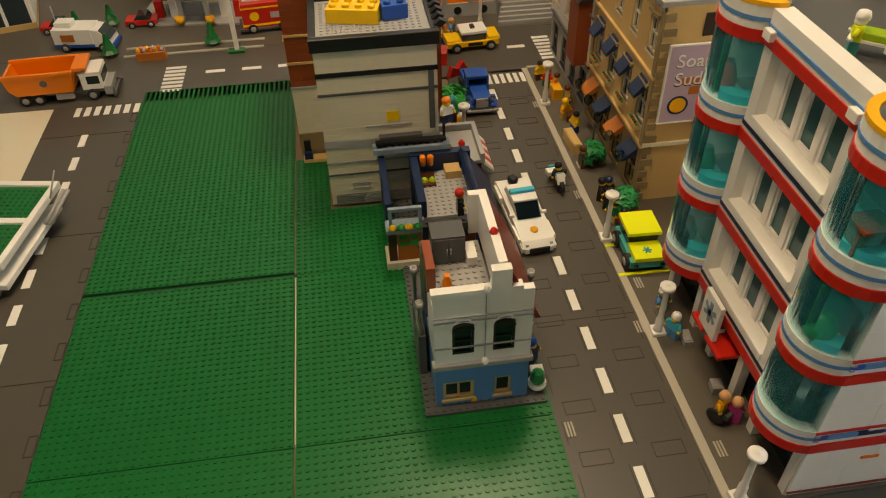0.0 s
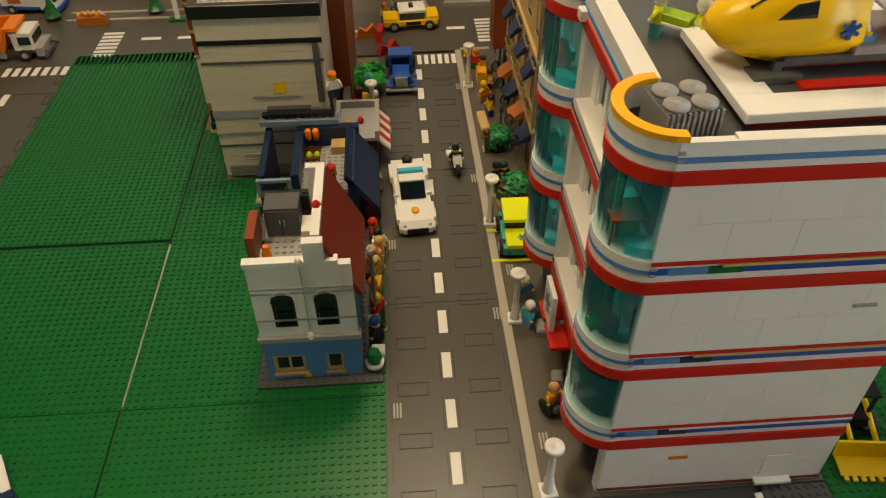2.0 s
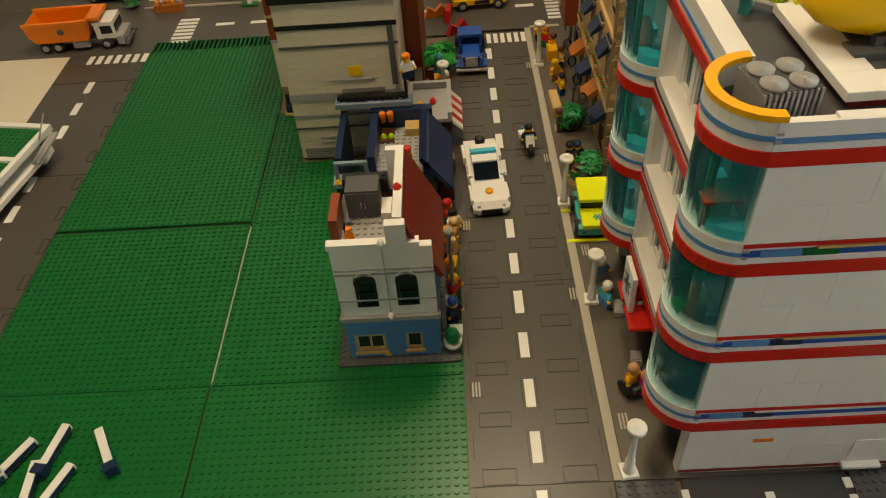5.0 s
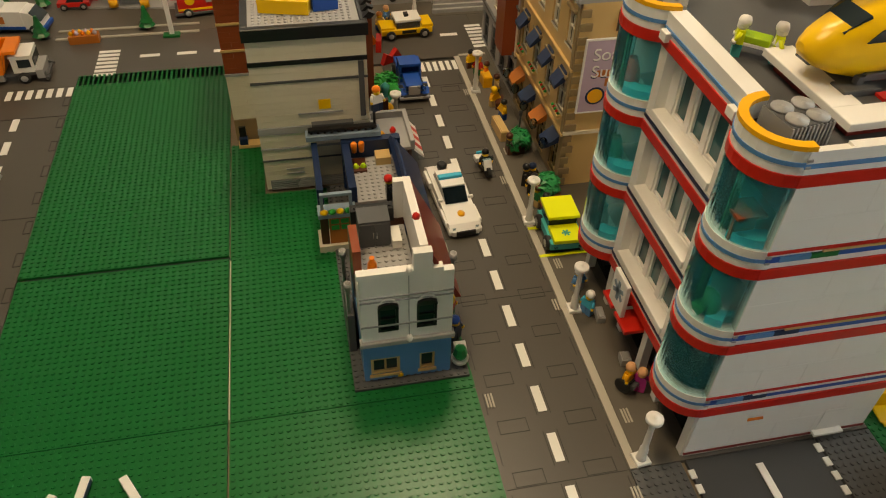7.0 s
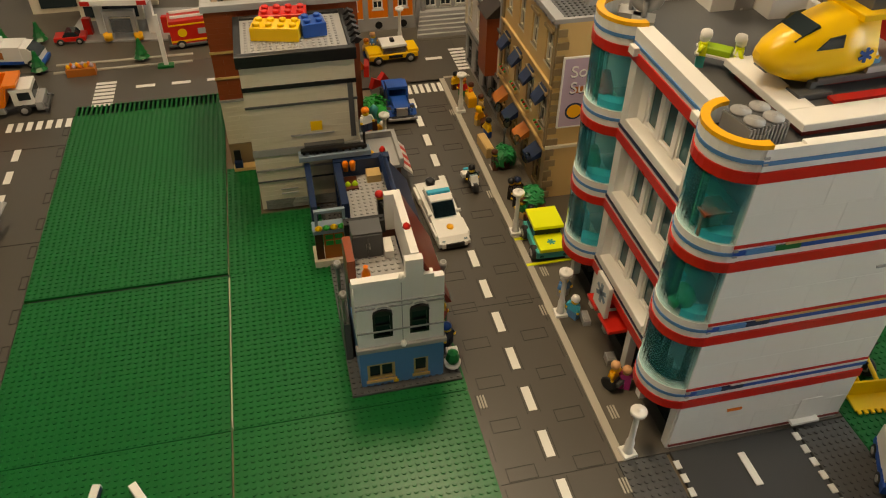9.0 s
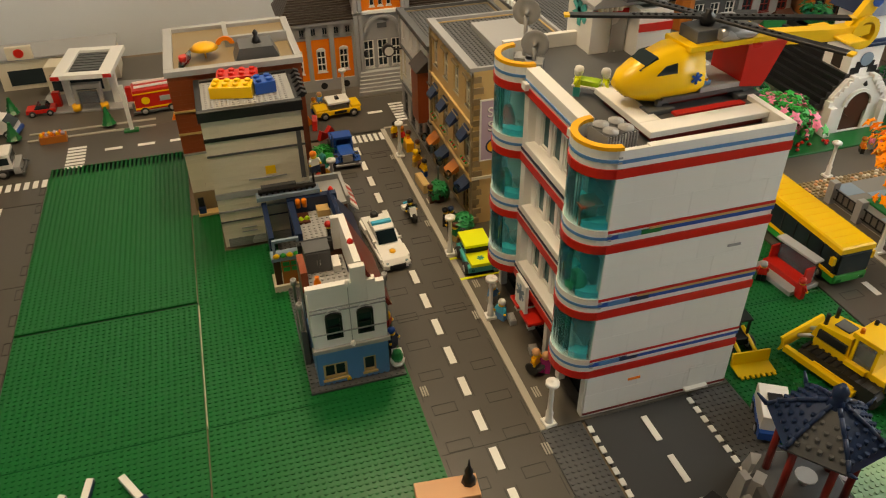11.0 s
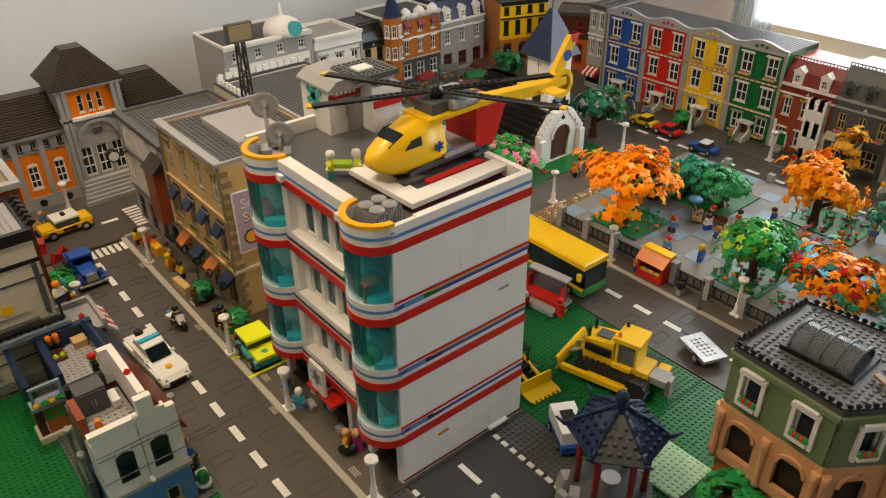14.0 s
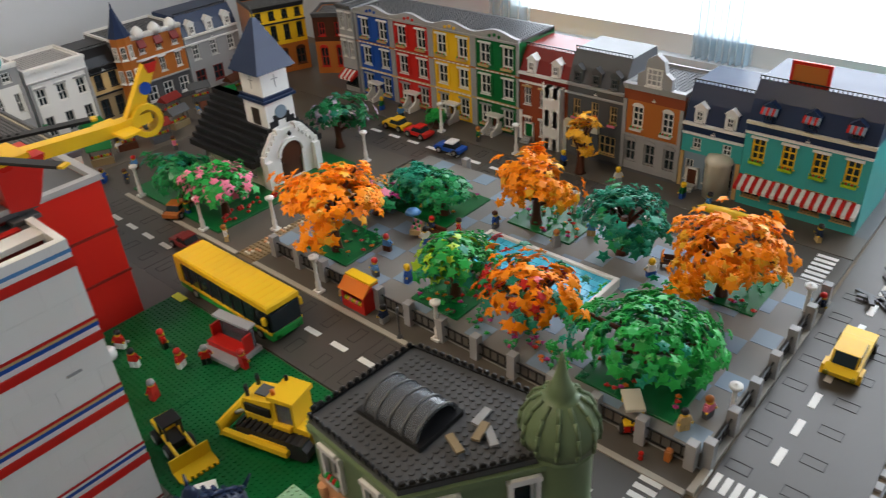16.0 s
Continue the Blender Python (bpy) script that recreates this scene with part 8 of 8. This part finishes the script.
# workers on the grass behind the hospital
for x, y, a in ((.735, .10, 40), (.790, .135, 120), (.800, .195, -60), (.845, .14, 80), (.865, .05, 150), (.770, .045, 200), (.835, .075, 20), (.895, -.005, 90), (.740, .165, 10)):
    figure(x, y, .0022, a, RED, rn.choice([RED, BLACK, WHITE]), rn.choice([RED, BLACK, LGREY]), label="toy worker figure in red standing on the grass")
tk = thing("tank_unit", (.775, .185, .0022), 30, "white toy tank unit with grey hoses", "tank")
part("tank", Build().lathe([(.010, 0), (.012, .006), (.012, .016), (.006, .022)], 0, 0, 10), WHITE, tk)
part("hose", Build().beam((.012, 0, .004), (.035, .012, .003), .0025).beam((.035, .012, .003), (.04, -.01, .003), .0025), LGREY, tk)
# park, church and far street
spots = [(1.30, -.02, PZ), (1.335, -.005, PZ), (1.36, -.05, PZ), (1.27, -.06, PZ), (1.42, -.09, PZ), (1.43, -.22, PZ), (1.445, -.40, PZ), (1.30, -.43, PZ), (1.36, -.44, PZ), (1.40, -.46, PZ), (1.255, -.10, PZ), (1.24, .02, PZ), (1.50, -.25, PZ), (1.19, -.08, PZ), (1.17, -.02, PZ),
         (1.345, .355, .0055), (1.365, .345, .0055), (1.40, .36, .0055), (1.315, .345, .0055), (1.12, .50, .0015), (1.105, .34, .0015), (1.115, -.46, .0015), (1.16, -.60, PZ), (1.20, -.615, PZ), (1.108, -.10, .0015), (1.112, .00, .0015), (1.55, -.645, .0015), (1.75, .22, .0015), (1.76, .05, .0015), (1.755, -.02, .0015), (1.75, -.16, .0015), (1.765, -.30, .0015), (1.755, -.36, .0015), (1.75, -.50, .0015), (1.755, -.57, .0015), (1.75, .48, .0015), (1.76, .56, .0015), (1.20, .93, .0), (1.30, 1.0, 0), (1.25, .97, 0), (1.52, .99, 0), (1.09, .80, 0), (1.05, .76, .0004)]
for x, y, z in spots:
    figure(x, y, z, rn.uniform(0, 360), rn.choice(TORSO), rn.choice(LEGS), rn.choice(HAIR))
wc = thing("wheelchair", (.443, -.030, .0012), -60, "black toy wheelchair with an amber figure seat", "wheelchair")
part("seat", Build().cbox(-.008, .008, -.008, .008, .008, .011).cbox(.006, .008, -.008, .008, .011, .020), BLACK, wc)
for y in (-.010, .008):
    part("wheel", Build().lathe([(.006, y), (.010, y), (.010, y + .002), (.006, y + .002)], 0, .010, 12, 0, "y"), TYRE, wc)
figure(.443, -.030, .0122, 30, AMBER, DGREY, NOUGAT, sit=True, label="toy figure in amber sitting in a wheelchair")

# ---- small street things ----
def crate(x, y, z, w, d, hh, m, lab, turn=0, name="crate"):
    b = Build().cbox(-w / 2, w / 2, -d / 2, d / 2, 0, hh)
    b.cbox(-w / 2 + .0015, w / 2 - .0015, -d / 2 + .0015, d / 2 - .0015, hh, hh + .0012)
    solid(name, b, m, lab, "crate", at=(x, y, z), turn=turn)


for x, y, w, d, hh, m, lab in ((.430, .48, .014, .05, .018, TAN, "tan wooden street stall table"), (.450, .56, .016, .03, .012, BROWN, "brown toy street bench"), (.444, .63, .016, .026, .020, AMBER, "amber toy street stall"), (.462, .32, .02, .018, .022, DTAN, "dark tan crate by the wall"), (.452, .262, .016, .014, .016, ORANGE, "orange toy cabinet by the parking"), (.462, .285, .012, .016, .024, BROWN, "brown toy board by the wall"), (.455, .005, .012, .014, .010, LGREY, "light grey toy bench"), (.450, .075, .010, .02, .009, LGREY, "light grey toy bench")):
    crate(x, y, .0012, w, d, hh, m, lab, rn.uniform(-10, 10), "street_stall_table" if "table" in lab else "crate")
for x, y, w, d, hh, m, lab in ((.262, .050, .014, .014, .010, WHITE, "white round planter tub"), (.258, .090, .012, .018, .012, LGREY, "grey toy crate with goods"), (.262, .118, .014, .012, .014, RED, "red toy crate with goods"), (.260, .148, .012, .02, .016, AMBER, "amber toy shop counter"), (.254, .175, .014, .02, .012, BROWN, "plain brown toy bench"), (.262, .235, .012, .014, .020, BLACK, "black toy newspaper stand"), (.256, .29, .018, .03, .024, BROWN, "reddish brown toy doorway stand"), (.262, .345, .014, .016, .020, TAN, "tan toy barrel stand")):
    crate(x, y, .0055, w, d, hh, m, lab, rn.uniform(-10, 10), "goods_crate")
cac = thing("potted_cactus", (.258, .034, .0055), 0, "white pot with a dark green cactus", "plant")
part("pot", Build().lathe([(.006, 0), (.009, .004), (.010, .010), (.008, .010)], 0, 0, 12), WHITE, cac)
part("cactus", Build().lathe([(.006, .009), (.0085, .016), (.006, .026), (.001, .030)], 0, 0, 8, smooth=False), LEAF, cac)
solid("yellow_tap", Build().box(-.003, .003, -.003, .003, 0, .004).box(-.001, .001, -.006, .0, .004, .008), YELLOW, "small yellow tap piece beside the shop", "tap", at=(.186, .028, .0042 + .0017))
for x, y, a in ((.285, .735, 30), (.27, .79, 80), (.245, .80, 10)):
    solid("dragon_piece", Build().prism([(-.02, .0), (-.012, .02), (.0, .012), (.012, .024), (.022, .006), (.01, .0)], -.005, .005, "y"), RED if a != 10 else ORANGE, "orange red toy dragon figure piece", "ornament", at=(x, y, .0003), turn=a)
hydr = Build().lathe([(.004, 0), (.003, .003), (.003, .009), (.004, .010), (.001, .014)], 0, 0, 8)
solid("fire_hydrant", hydr, RED, "small red toy fire hydrant", "hydrant", at=(1.105, -.572, .0015))
crate(1.125, -.60, .0015, .010, .008, .018, DORANGE, "orange toy postbox on the corner", 0, "postbox")
# front edge: white spiky pieces, tan board with a black figure, red dragon fence
for x, y, a in ((-.132, -.045, 80), (-.160, -.060, 62), (-.098, -.052, 120), (-.148, -.085, 95), (-.112, -.090, 70), (-.175, -.095, 40)):
    b = Build()
    b.cbox(-.046, 0, -.0042, .0042, .002, .010, 0)
    b.box(-.046, -.002, -.0048, -.0044, .003, .009, 1)
    b.cbox(-.056, -.046, -.006, .006, 0, .013, 1)
    solid("white_stake", b, [WHITE, DBLUE], "white stake piece lying on the green plate", "stake", "white stakes", at=(x, y, .0025), turn=a)
tb = thing("tan_board", (.255, -.186, .0012), -6, "tan brick board with a black pointed piece", "board")
part("board", Build().cbox(-.032, .040, -.016, .014, 0, .018), NOUGAT, tb)
part("black_piece", Build().lathe([(.009, .018), (.007, .026), (.004, .030), (.0055, .038), (.002, .046), (.0008, .058)], .030, .004, 8), BLACK, tb)
fd = thing("lantern_fence", (.535, -.325, .0004), -28, "dark red fence with small orange lanterns", "fence")
for k in range(5):
    part("post", Build().box(-.002 + k * .02, .002 + k * .02, -.002, .002, 0, .052), BLACK, fd)
    part("lantern", Build().lathe([(.002, .026), (.006, .030), (.006, .036), (.002, .040)], .010 + k * .02, 0, 8), ORANGE, fd)
part("rail", Build().box(-.004, .084, -.0025, .0025, .044, .048).box(-.004, .084, -.0025, .0025, .018, .022), DRED, fd)
dg = thing("black_dragon", (.478, -.330, .0006), 20, "black and red toy dragon on the grass", "ornament")
part("body", Build().beam((-.03, 0, .014), (.03, .006, .030), .010, .006, 8).beam((.03, .006, .03), (.05, .004, .044), .006, .008, 8), BLACK, dg)
part("head", Build().cbox(.044, .066, -.005, .013, .040, .052), BLACK, dg)
part("crest", Build().prism([(-.03, .022), (-.02, .04), (-.01, .026), (.0, .044), (.012, .032)], -.002, .004, "y"), RED, dg)
for x, y in ((.520, -.300), (.545, -.345), (.575, -.335), (.60, -.375), (.72, -.46), (.70, -.385)):
    figure(x, y, .0006, rn.uniform(0, 360), rn.choice([RED, WHITE, BLUE, ORANGE]), rn.choice(LEGS), rn.choice(HAIR))
# track along the south edge
tk = thing("railway_track", (1.02, -.845, -.0042), 0, "toy railway track with grey sleepers and dark rails", "track")
for k in range(40):
    part("sleeper", shared("slp", lambda: Build().cbox(-.007, .007, -.030, .030, 0, .004).mesh("sleeper", LGREY)), LGREY, tk, at=(k * .025, 0, 0))
part("rail", Build().box(0, 1.0, -.021, -.018, .004, .0095), DGREY, tk)
part("rail", Build().box(0, 1.0, .018, .021, .004, .0095), DGREY, tk)
rub = Build()
rn = random.Random(14)
for k in range(22):
    k0 = len(rub.v)
    rub.box(-.014, .014, -.004, .004, 0, .004)
    rub.moved(k0, pose(rn.uniform(1.56, 1.70), rn.uniform(-.72, -.66), .0 + .004 * (k % 3), 0, 0, rn.uniform(0, 180)))
solid("rubble_heap", rub, DGREY, "heap of loose dark grey plates on the road", "rubble")

# market stalls on the square behind the church
def stall(x, y, turn, roof, body, lab):
    s_ = thing("market_stall", (x, y, -.0004), turn, lab, "stall", "market stalls")
    part("counter", Build().cbox(-.026, .026, -.012, .012, 0, .018), body, s_)
    for dx in (-.024, .024):
        for dy in (-.010, .010):
            part("post", Build().cyl(dx, dy, .018, .046, .0012, 6), DGREY, s_)
    part("roof", Build().prism([(-.018, .044), (0, .060), (.018, .044), (.018, .042), (-.018, .042)], -.030, .030, "x"), roof, s_)
    g_ = Build()
    for k in range(7):
        g_.lathe([(.003, .018), (.004, .021), (.001, .025)], -.021 + .007 * k, 0, 6, k % 3)
    part("goods", g_, [RED, LIME, AMBER], s_)


rn = random.Random(31)
for k, (x, y) in enumerate(((1.14, .90), (1.22, .93), (1.30, .90), (1.38, .94), (1.46, .90), (1.54, .95), (1.10, 1.02), (1.42, 1.04), (1.52, 1.05), (1.62, 1.02), (1.20, 1.05), (1.02, .90))):
    roofs = ((GREEN, "dark green"), (DBLUE, "dark blue"), (DRED, "dark red"), (DGREY, "dark grey"), (BROWN, "brown"))[k % 5]
    stall(x, y, rn.uniform(-25, 25), roofs[0], (DTAN, BROWN, DGREY)[k % 3], "small toy market stall with a %s roof" % roofs[1])
for x, y in ((1.17, .80), (1.29, .82), (1.41, .80), (1.50, .84), (1.26, .98), (1.34, 1.02), (1.57, .88), (1.12, .75), (1.46, .97), (1.64, .90)):
    figure(x, y, .0004, rn.uniform(0, 360), rn.choice(TORSO), rn.choice(LEGS), rn.choice(HAIR))
tree(1.66, .93, 0, .10, .045, LEAF, "dark green toy tree on the far square", [TEAL_LEAF], count=120, seed=51)
tree(1.05, 1.03, 0, .09, .04, LEAF, "dark green toy tree on the far square", [TEAL_LEAF], count=100, seed=53)
